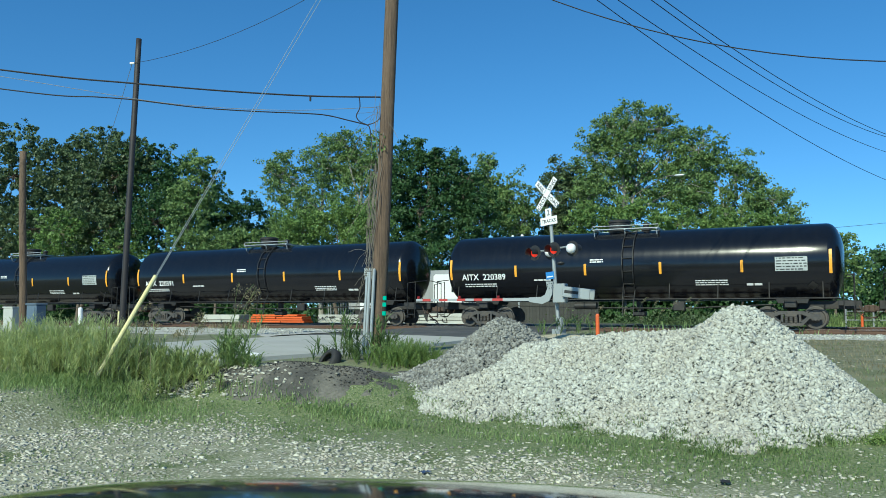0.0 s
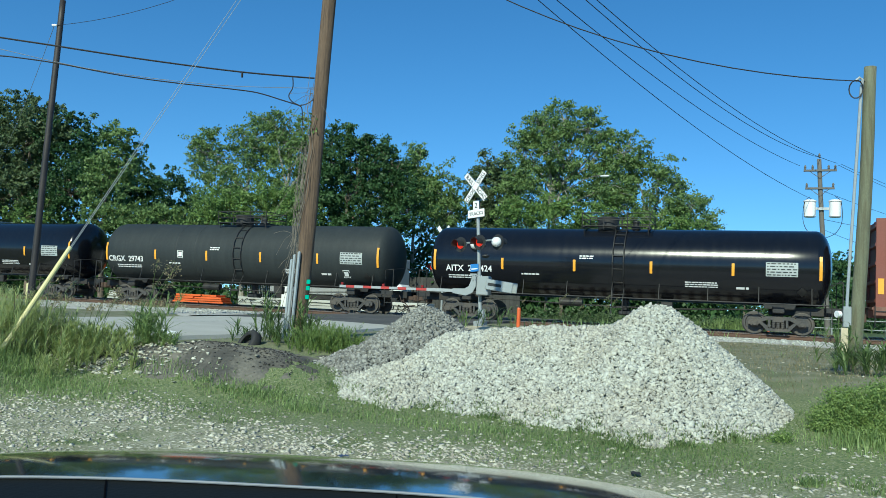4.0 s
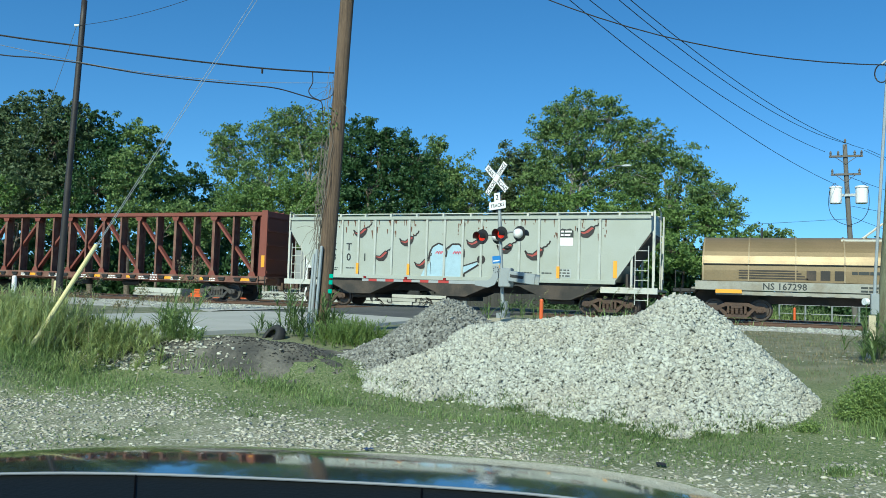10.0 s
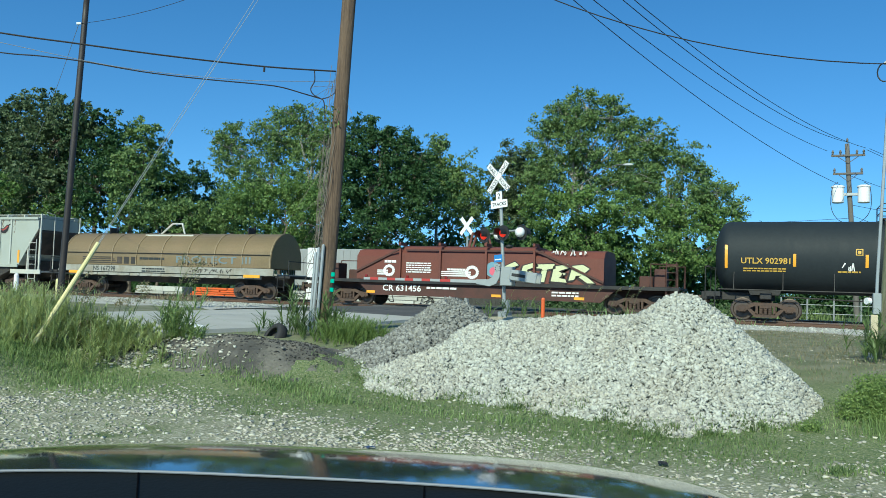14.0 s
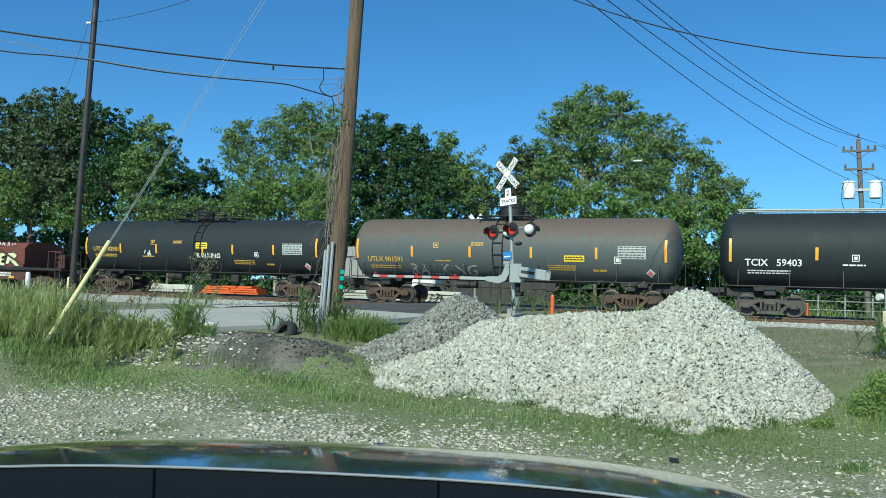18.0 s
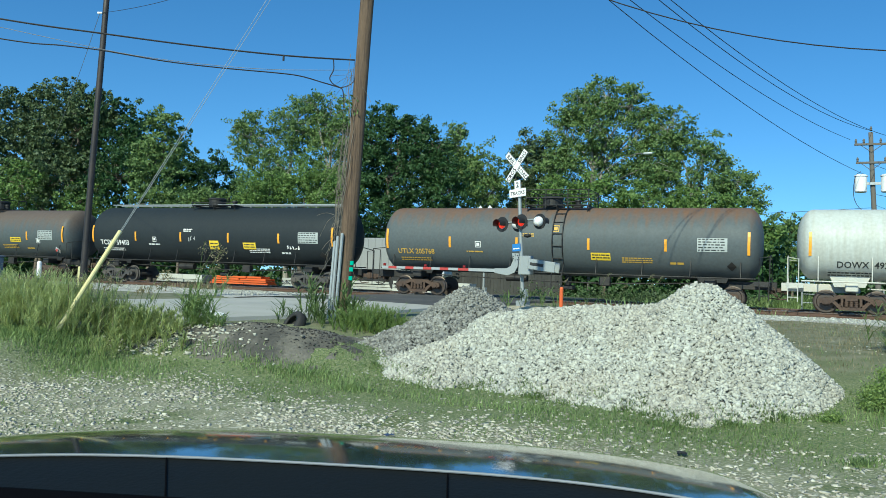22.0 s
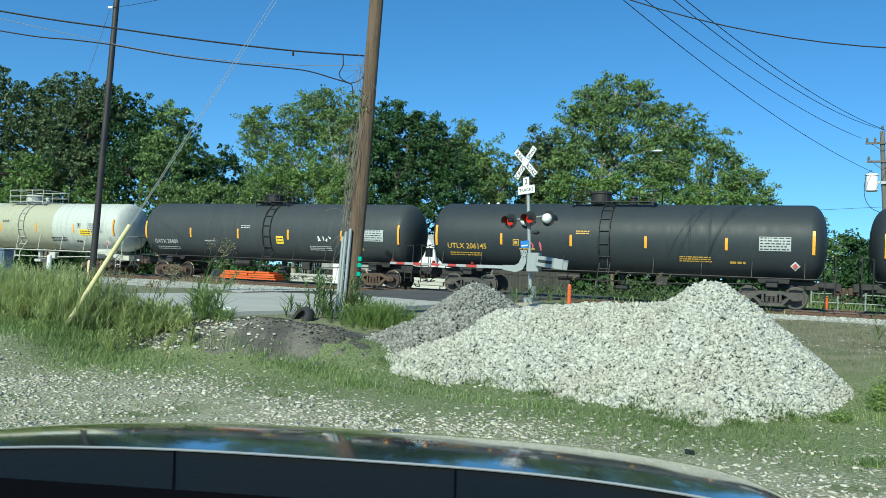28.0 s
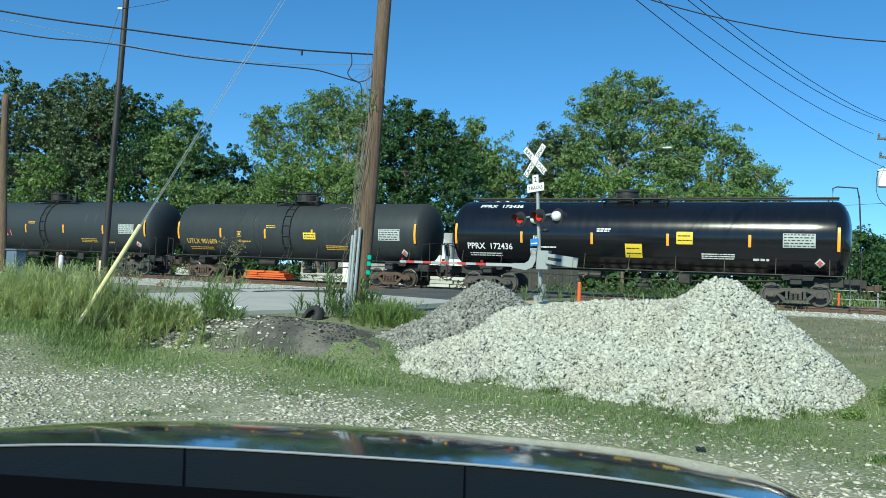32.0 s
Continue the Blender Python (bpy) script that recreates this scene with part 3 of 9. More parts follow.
def ground_z(x, y):
    x, y = np.asarray(x, float), np.asarray(y, float)
    rise = 0.60 * smooth(8.4, 14.6, y + 0.25 * np.sin(0.5 * x) + 0.32 * np.clip(-x - 5.5, 0, 6) + 0.45 * np.clip(-x - 10.0, 0, 4))
    rise = rise - 0.16 * smooth(30.5, 33.0, y)
    mound = 0.27 * np.exp(-(((x + 8.1) / 1.5) ** 2 + ((y - 10.5) / 0.8) ** 2)) + 0.20 * np.exp(-(((x + 6.6) / 1.1) ** 2 + ((y - 10.7) / 0.7) ** 2))
    near = smooth(60, 40, y) * smooth(-45, -30, x) * smooth(40, 25, x)
    on_road = smooth(5.0, 3.9, np.abs(x + 14.05))
    far_fade = smooth(70, 300, np.hypot(x, y))
    z = (rise + mound) * (1 - far_fade) + 0.026 * bumps(x, y) * near + 0.5 * far_fade
    return z * (1 - on_road) + (road_z(y) - 0.10) * on_road


def grid_sheet(name, xs, ys, zf, material, smooth_=True):
    X, Y = np.meshgrid(xs, ys)
    Z = zf(X, Y)
    v = np.stack([X, Y, Z], -1).reshape(-1, 3)
    n = len(xs)
    i = np.arange((len(ys) - 1) * n).reshape(len(ys) - 1, n)[:, :-1].ravel()
    f = np.stack([i, i + 1, i + n + 1, i + n], -1)
    return fast_mesh(name, v, f, material, smooth_)


def ground_material():
    m = bpy.data.materials.new("lot_ground")
    m.use_nodes = True
    nt = m.node_tree
    N, L = nt.nodes.new, nt.links.new
    b = nt.nodes["Principled BSDF"]
    b.inputs["Roughness"].default_value = 0.95
    geo = N("ShaderNodeNewGeometry")
    sep = N("ShaderNodeSeparateXYZ")
    L(geo.outputs["Position"], sep.inputs[0])

    def tex(scale, detail=6.0):
        n_ = N("ShaderNodeTexNoise")
        n_.inputs["Scale"].default_value = scale
        n_.inputs["Detail"].default_value = detail
        L(geo.outputs["Position"], n_.inputs["Vector"])
        return n_.outputs["Fac"]

    def rng(src, a, b_, c=0.0, d=1.0):
        r = N("ShaderNodeMapRange")
        r.inputs[1].default_value, r.inputs[2].default_value, r.inputs[3].default_value, r.inputs[4].default_value = a, b_, c, d
        L(src, r.inputs[0])
        return r.outputs[0]

    def mixc(f, a, b_):
        x = N("ShaderNodeMix")
        x.data_type = "RGBA"
        for s, v in ((6, a), (7, b_)):
            if isinstance(v, tuple):
                x.inputs[s].default_value = (*v, 1)
            else:
                L(v, x.inputs[s])
        L(f, x.inputs[0])
        return x.outputs[2]

    def madd(a, k, c):
        x = N("ShaderNodeMath")
        x.operation = "MULTIPLY_ADD"
        L(a, x.inputs[0])
        x.inputs[1].default_value = k
        if isinstance(c, float):
            x.inputs[2].default_value = c
        else:
            L(c, x.inputs[2])
        return x.outputs[0]

    big, mid, fine = tex(0.5), tex(2.2), tex(28, 5)
    soil = mixc(rng(mid, 0.35, 0.65), (0.175, 0.180, 0.105), (0.34, 0.33, 0.225))
    chips = mixc(rng(fine, 0.52, 0.64), soil, (0.52, 0.505, 0.41))
    turf = mixc(rng(fine, 0.35, 0.65), (0.082, 0.125, 0.044), (0.195, 0.220, 0.098))
    turf = mixc(rng(tex(46, 4.0), 0.58, 0.68), turf, (0.36, 0.34, 0.255))
    # turf takes over away from the gravelled lot
    edge = madd(big, 3.2, sep.outputs[1])
    edge = madd(mid, 2.0, edge)
    lot = mixc(rng(edge, 9.7, 11.1), chips, turf)
    lot = mixc(rng(tex(1.1, 8.0), 0.56, 0.66), lot, mixc(rng(fine, 0.4, 0.6), (0.085, 0.125, 0.046), (0.20, 0.21, 0.10)))
    dry = mixc(rng(mid, 0.4, 0.6), (0.205, 0.200, 0.130), (0.135, 0.150, 0.075))
    out = mixc(rng(madd(big, 2.0, sep.outputs[1]), 12.4, 14.6), lot, dry)
    far = mixc(rng(sep.outputs[1], 44.0, 52.0), out, (0.06, 0.09, 0.03))
    L(far, b.inputs["Base Color"])
    bp = N("ShaderNodeBump")
    bp.inputs["Strength"].default_value = 0.7
    bp.inputs["Distance"].default_value = 0.03
    L(fine, bp.inputs["Height"])
    L(bp.outputs[0], b.inputs["Normal"])
    return m


_xs = np.concatenate([[-2500, -900, -300, -150, -90, -60], np.arange(-45, -20, 1.0), np.arange(-20, 10, 0.2), np.arange(10, 40, 1.0), [60, 90, 150, 300, 900, 2500]])
_ys = np.concatenate([[-2500, -900, -200, -60, -20, -6], np.arange(-2, 3, 1.0), np.arange(3, 17, 0.16), np.arange(17, 50, 0.6), [56, 70, 100, 160, 300, 900, 2600]])
ground = tagged(new("ground", grid_sheet("ground", _xs, _ys, ground_z, ground_material())), "stony lot with patchy turf rising to the railway", "ground", kind="structure")

# track bed, ties and rails of both tracks
for k, ty in enumerate((TRACK_Y, TRACK2_Y)):
    bm = B()
    prism(bm, [(-2.6, -0.45), (-1.75, 0.0), (1.75, 0.0), (2.6, -0.45)], -160, 160)
    bmesh.ops.rotate(bm, verts=bm.verts, cent=(0, 0, 0), matrix=Euler((0, 0, radians(90))).to_matrix())
    bed = solo("ballast_bed", bm, M["ballast"], "pale crushed stone bed under the rails", "track bed", pose(0, ty, RAIL_Z - 0.22), kind="structure", group="ballast beds")
    trk = thing("railway_track", "rusty steel rails on dark wooden ties", "track", pose(0, ty, RAIL_Z), kind="structure", group="tracks")
    for side in (-1, 1):
        bm = B()
        outline = [(-0.07, -0.17), (0.07, -0.17), (0.07, -0.155), (0.012, -0.13), (0.012, -0.045), (0.036, -0.035), (0.036, -0.006), (-0.036, -0.006), (-0.036, -0.035), (-0.012, -0.045), (-0.012, -0.13), (-0.07, -0.155)]
        a = [bm.verts.new((-160, y, z)) for y, z in outline]
        b = [bm.verts.new((160, y, z)) for y, z in outline]
        for i in range(len(a)):
            bm.faces.new((a[i], a[(i + 1) % len(a)], b[(i + 1) % len(a)], b[i]))
        bmesh.ops.recalc_face_normals(bm, faces=bm.faces)
        part("rail", bm, M["rail"], trk, "brown rusted rail", m=pose(0, side * 0.755, 0))
        bm = B()
        box(bm, (0, side * 0.755, -0.003), (320, 0.066, 0.006))
        part("rail_head", bm, M["rail_head"], trk, "bright worn running surface")
    bm = B()
    box(bm, (0, 0, -0.24), (0.22, 2.6, 0.17), 0.01)
    tie_mesh = finish("tie", bm, M["tie"])
    rnd = random.Random(5 + k)
    for i in range(110):
        part("tie", tie_mesh, None, trk, m=pose(-42 + i * 0.54 + rnd.uniform(-0.04, 0.04), rnd.uniform(-0.05, 0.05), rnd.uniform(-0.012, 0.012), 0, 0, rnd.uniform(-1.5, 1.5)))

# road and the crossing
ROAD_X0, ROAD_X1 = -17.75, -10.35
for name, y0, y1, material, label in (("road", -60.0, 24.6, "concrete", "pale worn concrete road running to the railway"), ("crossing_approach", 24.6, 34.55, "asphalt", "dark asphalt apron rising to the level crossing")):
    bm = B()
    n = 60
    prev = None
    for i in range(n + 1):
        y = y0 + (y1 - y0) * i / n
        z = float(road_z(y))
        jog = 0.10 * math.sin(y * 1.3) + 0.05 * math.sin(y * 3.7) - 1.7 * float(smooth(12.5, 8.6, y))
        ring = [bm.verts.new(p) for p in ((ROAD_X0 - 0.1, y, z - 0.25), (ROAD_X0, y, z - 0.02), ((ROAD_X0 + ROAD_X1 + jog) / 2, y, z + 0.045), (ROAD_X1 + jog, y, z - 0.02), (ROAD_X1 + jog + 0.1, y, z - 0.25))]
        if prev:
            for k in range(4):
                bm.faces.new((prev[k], prev[k + 1], ring[k + 1], ring[k]))
        prev = ring
    bmesh.ops.recalc_face_normals(bm, faces=bm.faces)
    solo(name, bm, M[material], label, "road", kind="structure")
crossing = thing("crossing_deck", "dark crossing panels between the rails", "crossing", kind="structure")
for y0, y1 in ((34.6, 35.70), (35.93, 37.17), (37.42, 40.40), (40.6, 41.8), (42.05, 46.5)):
    for i in range(4):
        bm = B()
        box(bm, (-16.9 + i * 1.9, (y0 + y1) / 2, 0.60), (1.88, y1 - y0, 0.20), 0.01)
        part("panel", bm, M["asphalt"], crossing)

# ------------------------------------------------------------------ rolling stock
# every car stands on its own rails' level, x along the train, the near side towards -y
SPEED = 8.77


def wheelset_mesh(material):
    bm = B()
    tube(bm, (0, -1.05, 0), (0, 1.05, 0), 0.085, 0.085, 12)
    for s in (-1, 1):
        lathe(bm, [(s * 0.70, 0.12), (s * 0.70, 0.46), (s * 0.715, 0.475), (s * 0.735, 0.435), (s * 0.82, 0.425), (s * 0.82, 0.36), (s * 0.775, 0.33), (s * 0.775, 0.18), (s * 0.83, 0.15), (s * 0.83, 0.10)], 28, "y")
        for i in range(3):
            a = 2 * math.pi * i / 3
            tube(bm, (0.05 * math.cos(a), s * 1.04, 0.05 * math.sin(a)), (0.05 * math.cos(a), s * 1.075, 0.05 * math.sin(a)), 0.016, 0.016, 6)
    return finish("wheelset", bm, material)


def side_frame(bm, s):
    """A cast side frame with its arched top, two windows and the spring nest."""
    y = s * 1.0
    top = [(-1.12, 0.52), (-1.05, 0.60), (-0.72, 0.62), (-0.45, 0.74), (0.45, 0.74), (0.72, 0.62), (1.05, 0.60), (1.12, 0.52), (1.12, 0.40), (0.74, 0.40), (0.62, 0.50), (0.40, 0.60), (-0.40, 0.60), (-0.62, 0.50), (-0.74, 0.40), (-1.12, 0.40)]
    prism(bm, top, y - 0.09, y + 0.09)
    low = [(-0.70, 0.46), (-0.58, 0.50), (-0.30, 0.27), (0.30, 0.27), (0.58, 0.50), (0.70, 0.46), (0.40, 0.14), (-0.40, 0.14)]
    prism(bm, low, y - 0.085, y + 0.085)
    for q in (-1, 1):
        box(bm, (q * 0.33, y, 0.44), (0.09, 0.17, 0.36))
        box(bm, (q * 0.889, y, 0.457), (0.30, 0.20, 0.24), 0.03)
        tube(bm, (q * 0.889, y, 0.457), (q * 0.889, y + s * 0.14, 0.457), 0.105, 0.095, 14)
    for i in (-0.17, 0.0, 0.17):
        tube(bm, (i, y - 0.05, 0.27), (i, y - 0.05, 0.50), 0.07, 0.07, 10)
        for k in range(3):
            lathe(bm, [(0.29 + k * 0.07, 0.07), (0.305 + k * 0.07, 0.085), (0.32 + k * 0.07, 0.07)], 10, "z", (i, y - 0.05, 0))
    box(bm, (0, y, 0.55), (0.46, 0.24, 0.10), 0.02)


def bogie_mesh(material):
    bm = B()
    for s in (-1, 1):
        side_frame(bm, s)
    box(bm, (0, 0, 0.58), (0.36, 2.1, 0.26), 0.03)
    tube(bm, (0, 0, 0.66), (0, 0, 0.86), 0.22, 0.22, 16)
    for q in (-1, 1):
        box(bm, (q * 0.36, 0, 0.36), (0.10, 1.7, 0.12), 0.02)
    return finish("bogie", bm, material)


def coupler_mesh():
    bm = B()
    box(bm, (0.28, 0, 0.83), (0.62, 0.16, 0.18), 0.02)
    box(bm, (0.62, -0.03, 0.83), (0.22, 0.28, 0.30), 0.04)
    box(bm, (0.72, 0.12, 0.83), (0.16, 0.14, 0.28), 0.04)
    box(bm, (0.02, 0, 0.83), (0.14, 0.42, 0.34), 0.02)
    pipe(bm, [(0.1, -0.45, 0.72), (0.4, -0.42, 0.45), (0.75, -0.35, 0.50)], 0.028)
    pipe(bm, [(0.15, -0.9, 0.95), (0.3, -0.95, 0.62), (0.3, -0.5, 0.60)], 0.018)
    return finish("coupler", bm, M["truck_rust"])


WHEELS = {"grey": wheelset_mesh(M["truck_grey"]), "rust": wheelset_mesh(M["wheel_rim"])}
BOGIES = {"grey": bogie_mesh(M["truck_grey"]), "rust": bogie_mesh(M["truck_rust"])}
COUPLER = coupler_mesh()
TRAIN = []        # (car, centre at the start, its wheelsets)


def running_gear(car, half, bogie_at, tone):
    """Two bogies with turning wheelsets, and a coupler at each end."""
    sets = []
    for q in (-1, 1):
        part("bogie", BOGIES[tone], None, car, {"grey": "oily grey cast bogie frame", "rust": "rusty brown cast bogie frame"}[tone], m=pose(q * bogie_at, 0, 0))
        part("coupler", COUPLER, None, car, "rusty knuckle coupler with air hose", m=pose(q * half, 0, 0, 0, 0, 0 if q > 0 else 180))
        for w in (-0.889, 0.889):
            ob = part("wheelset", WHEELS[tone], None, car, "worn steel wheels on an axle", m=pose(q * bogie_at + w, 0, 0.457))
            sets.append((ob, q * bogie_at + w))
    return sets


def wrap(points, faces, zc, r, x0, z0, eps=0.012):
    """Lays flat lettering or a mark on the barrel's near side."""
    bm = B()
    vs = []
    for x, z in points:
        zz = z0 + z
        vs.append(bm.verts.new((x0 + x, -(math.sqrt(max(0.01, r * r - (zz - zc) ** 2)) + eps), zz)))
    for f in faces:
        try:
            bm.faces.new([vs[i] for i in f])
        except ValueError:
            pass
    return bm


def flat_words(text, size, x, y, z, material, car, stretch=1.0, name="reporting_marks", label="painted reporting marks"):
    """Lettering on a flat side sheet, one part a word."""
    for pts, fcs in lettered_words(text, size):
        bm = B()
        vs = [bm.verts.new((x + u * stretch, y, z + v)) for u, v in pts]
        for f in fcs:
            bm.faces.new([vs[i] for i in f])
        part(name, bm, material, car, label)


def patch(bm, zc, r, x0, x1, z0, z1, eps=0.008, thick=0.004, n=5):
    """A strip of sheeting bent over the barrel, with its own thickness; r of 0 means a flat wall at zc."""
    rows = []
    for e in (eps, eps + thick):
        row = []
        for i in range(n + 1):
            z = z0 + (z1 - z0) * i / n
            y = -(math.sqrt(max(0.01, r * r - (z - zc) ** 2)) + e) if r else zc - e
            row.append((bm.verts.new((x0, y, z)), bm.verts.new((x1, y, z))))
        rows.append(row)
    a, b = rows
    for i in range(n):
        bm.faces.new((b[i][0], b[i][1], b[i + 1][1], b[i + 1][0]))
        bm.faces.new((a[i][0], b[i][0], b[i + 1][0], a[i + 1][0]))
        bm.faces.new((a[i][1], a[i + 1][1], b[i + 1][1], b[i][1]))
    bm.faces.new((a[0][0], a[0][1], b[0][1], b[0][0]))
    bm.faces.new((a[n][0], b[n][0], b[n][1], a[n][1]))
    return bm


def bars(bm, zc, r, x0, z0, width, lines, size, rnd, gap=0.55):
    """Small writing that cannot be read: rows of short bars."""
    z = z0
    for _ in range(lines):
        x = x0
        while x < x0 + width - size:
            w = min(size * rnd.uniform(1.2, 4.0), x0 + width - x)
            patch(bm, zc, r, x, x + w, z, z + size, 0.010, 0.002, 1)
            x += w + size * gap
        z -= size * 1.9
    return bm


def data_panel(car, zc, r, x0, z0, w, h, rnd, ground_mat="panel_white", ink="dark_letter"):
    bm = patch(B(), zc, r, x0, x0 + w, z0, z0 + h, 0.008, 0.004, 4)
    panel = part("data_panel", bm, M[ground_mat], car, "pale stencilled data panel")
    bm = B()
    n = max(3, int(h / 0.1))
    for i in range(n):
        z = z0 + h * (i + 0.35) / n
        x = x0 + 0.04
        while x < x0 + w - 0.12:
            ww = rnd.uniform(0.05, 0.2)
            patch(bm, zc, r, x, min(x + ww, x0 + w - 0.03), z, z + h * 0.42 / n, 0.014, 0.002, 1)
            x += ww + 0.05
    tagged(part("writing", bm, M[ink], panel), kind="stuff")


def ladder(parent, x, width, pts, material, label="steel ladder", rung=0.32, r=0.022):
    """A ladder through pts (y, z): one stile carries the other and the rungs."""
    first = None
    for k in (-0.5, 0.5):
        bm = pipe(B(), [(x + k * width, y, z) for y, z in pts], r)
        if first is None:
            first = part("ladder", bm, material, parent, label)
        else:
            part("stile", bm, material, first)
    for (y0, z0), (y1, z1) in zip(pts, pts[1:]):
        n = max(1, int(math.hypot(y1 - y0, z1 - z0) / rung))
        for i in range(n):
            t = (i + 0.5) / n
            y, z = y0 + (y1 - y0) * t, z0 + (z1 - z0) * t
            part("rung", tube(B(), (x - width / 2, y, z), (x + width / 2, y, z), r * 0.8, r * 0.8, 6), material, first)
    return first


def tank_car(label, x0, x1, paint, r=1.56, zc=2.72, marks="", ink="white_letter", marks_at=0.55, marks_z=2.30, size=0.34, deck="rails", tone="grey", stripes=6, gear_paint="steel_dark", seams=(), extras=(), seed=1, sign=None):
    rnd = random.Random(seed)
    L = x1 - x0
    h = L / 2
    car = thing("tank_car", label, "tank car", pose((x0 + x1) / 2, TRACK_Y, RAIL_Z), group="train of freight cars")
    gear = M[gear_paint]
    # barrel with dished ends
    bm = B()
    head = 0.62
    prof = [(-h + head * (1 - math.cos(a)), r * math.sin(a) ** 0.8) for a in (math.pi / 2 * i / 9 for i in range(1, 10))]
    steps = 14
    mid = [(-h + head + (L - 2 * head) * i / steps, r) for i in range(1, steps)]
    lathe(bm, prof + mid + [(-u, q) for u, q in prof[::-1]], 56, "x", (0, 0, 0))
    part("tank", bm, M[paint], car, smooth=True, m=pose(0, 0, zc))
    # welded girth seams, barely proud
    for sx in seams:
        bm = lathe(B(), [(sx - 0.05, r - 0.01), (sx - 0.04, r + 0.008), (sx + 0.04, r + 0.008), (sx + 0.05, r - 0.01)], 56, "x")
        part("girth_seam", bm, M[paint], car, smooth=True, m=pose(0, 0, zc))
    # stub sills, bolsters and end platforms
    for q in (-1, 1):
        bm = B()
        box(bm, (q * (h - 0.9), 0, 0.98), (2.9, 0.55, 0.34), 0.02)
        box(bm, (q * (h - 2.0), 0, 1.02), (0.45, 2.5, 0.30), 0.03)
        part("stub_sill", bm, gear, car)
        bm = B()
        box(bm, (q * (h + 0.02), 0, 1.13), (0.62, 2.9, 0.05), 0.01)
        for s in (-1, 1):
            box(bm, (q * (h + 0.02), s * 1.43, 1.05), (0.62, 0.05, 0.20), 0.01)
        part("end_platform", bm, gear, car, "dark steel grating step at the end")
        bm = B()
        for s in (-1, 1):
            pipe(bm, [(q * (h + 0.30), s * 1.42, 1.15), (q * (h + 0.30), s * 1.42, 2.15), (q * (h + 0.30), s * 0.2, 2.25)], 0.022)
            pipe(bm, [(q * (h - 0.10), s * 1.45, 1.15), (q * (h - 0.10), s * 1.45, 2.1), (q * (h + 0.30), s * 1.42, 2.15)], 0.022)
        part("end_handrail", bm, gear, car)
        ladder(car, q * (h + 0.1), 0.36, [(-1.47, 0.40), (-1.47, 1.12)], gear, "short step ladder at the end", 0.34)
        bm = B()
        prism(bm, [(q * (h - 2.5), 1.05), (q * (h - 1.4), 1.05), (q * (h - 1.2), 1.55), (q * (h - 2.7), 1.55)], -0.62, 0.62)
        part("saddle", bm, gear, car)
    # long side rails along the belly
    bm = B()
    for s in (-1, 1):
        tube(bm, (-h + 0.2, s * 1.47, 1.24), (h - 0.2, s * 1.47, 1.24), 0.026, 0.026, 8)
        n = 9
        for i in range(n):
            x = -h + 0.8 + (L - 1.6) * i / (n - 1)
            tube(bm, (x, s * 1.47, 1.24), (x, s * 1.30, zc - math.sqrt(max(0.1, r * r - 1.30 ** 2)) + 0.05), 0.02, 0.02, 6)
    part("side_handrail", bm, gear, car)
    bm = B()
    tube(bm, (0.4, 0, zc - r + 0.1), (0.4, 0, 0.55), 0.16, 0.12, 12)
    box(bm, (0.4, 0, 0.62), (0.55, 0.5, 0.22), 0.04)
    tube(bm, (-2.4, -0.5, 0.98), (-1.4, -0.5, 0.98), 0.17, 0.17, 12)
    box(bm, (2.2, -0.55, 0.95), (0.5, 0.3, 0.4), 0.03)
    pipe(bm, [(-h + 2.6, -0.3, 1.0), (-1.4, -0.4, 0.88), (2.2, -0.5, 0.85), (h - 2.6, -0.3, 1.0)], 0.03)
    part("brake_gear_and_outlet", bm, gear, car)
    # centre ladder, top deck, fittings housing
    lx, hx = {"hatch": (-0.12, 0.10), "split": (-0.15, -0.70)}.get(deck, (0.25, -0.45))
    arc = [(-(r + 0.07) * math.cos(a), zc + (r + 0.07) * math.sin(a)) for a in (radians(v) for v in (-42, -20, 0, 20, 40, 58, 70))]
    if deck != "long":
        ladder(car, lx, 0.46, [(-1.60, 0.55)] + [(-1.56, 1.1)] + arc, gear, "steel side ladder curving over the barrel", 0.33, 0.026)
    top = zc + r
    if deck:
        dw = {"hatch": 1.30, "split": 1.85, "loops": 1.05, "wide": 2.0}.get(deck, 1.45)
        steel = M["galv"] if deck == "low" else gear
        walk_ = part("top_deck", box(B(), (0, 0, top + 0.03), (0.06, 1.9, 0.06)), steel, car, "narrow grating walkway round the hatch")
        for s in (-1, 1):
            for k in range(5):
                part("deck_bar", box(B(), (0, s * (0.55 + k * 0.085), top + 0.06), (dw * 2, 0.05, 0.035)), steel, walk_)
        for q in (-1, 1):
            part("deck_bearer", box(B(), (q * dw * 0.95, 0, top + 0.03), (0.06, 1.9, 0.06)), steel, walk_)
        for q in (-1, 0, 1):
            for s in (-1, 1):
                part("deck_strut", tube(B(), (q * dw * 0.95, s * 0.88, top + 0.03), (q * dw * 0.95, s * 0.80, top - 0.28), 0.022, 0.022, 6), steel, walk_)
        if deck == "loops":
            for y in (-0.85, 0.85):
                part("deck_rail", pipe(B(), curve_through([(0.15, y, top), (0.15, y, top + 0.70), (0.28, y, top + 0.86), (1.15, y, top + 0.84), (1.32, y, top + 0.60), (1.15, y, top + 0.52), (0.55, y, top + 0.56), (0.45, y, top)], 4), 0.024), gear, car, "bent pipe hand loop")
                part("deck_rail", pipe(B(), curve_through([(-0.62, y, top), (-0.62, y, top + 0.60), (-0.80, y, top + 0.66), (-1.02, y, top + 0.58), (-1.05, y, top)], 4), 0.024), gear, car, "small bent pipe hand loop")
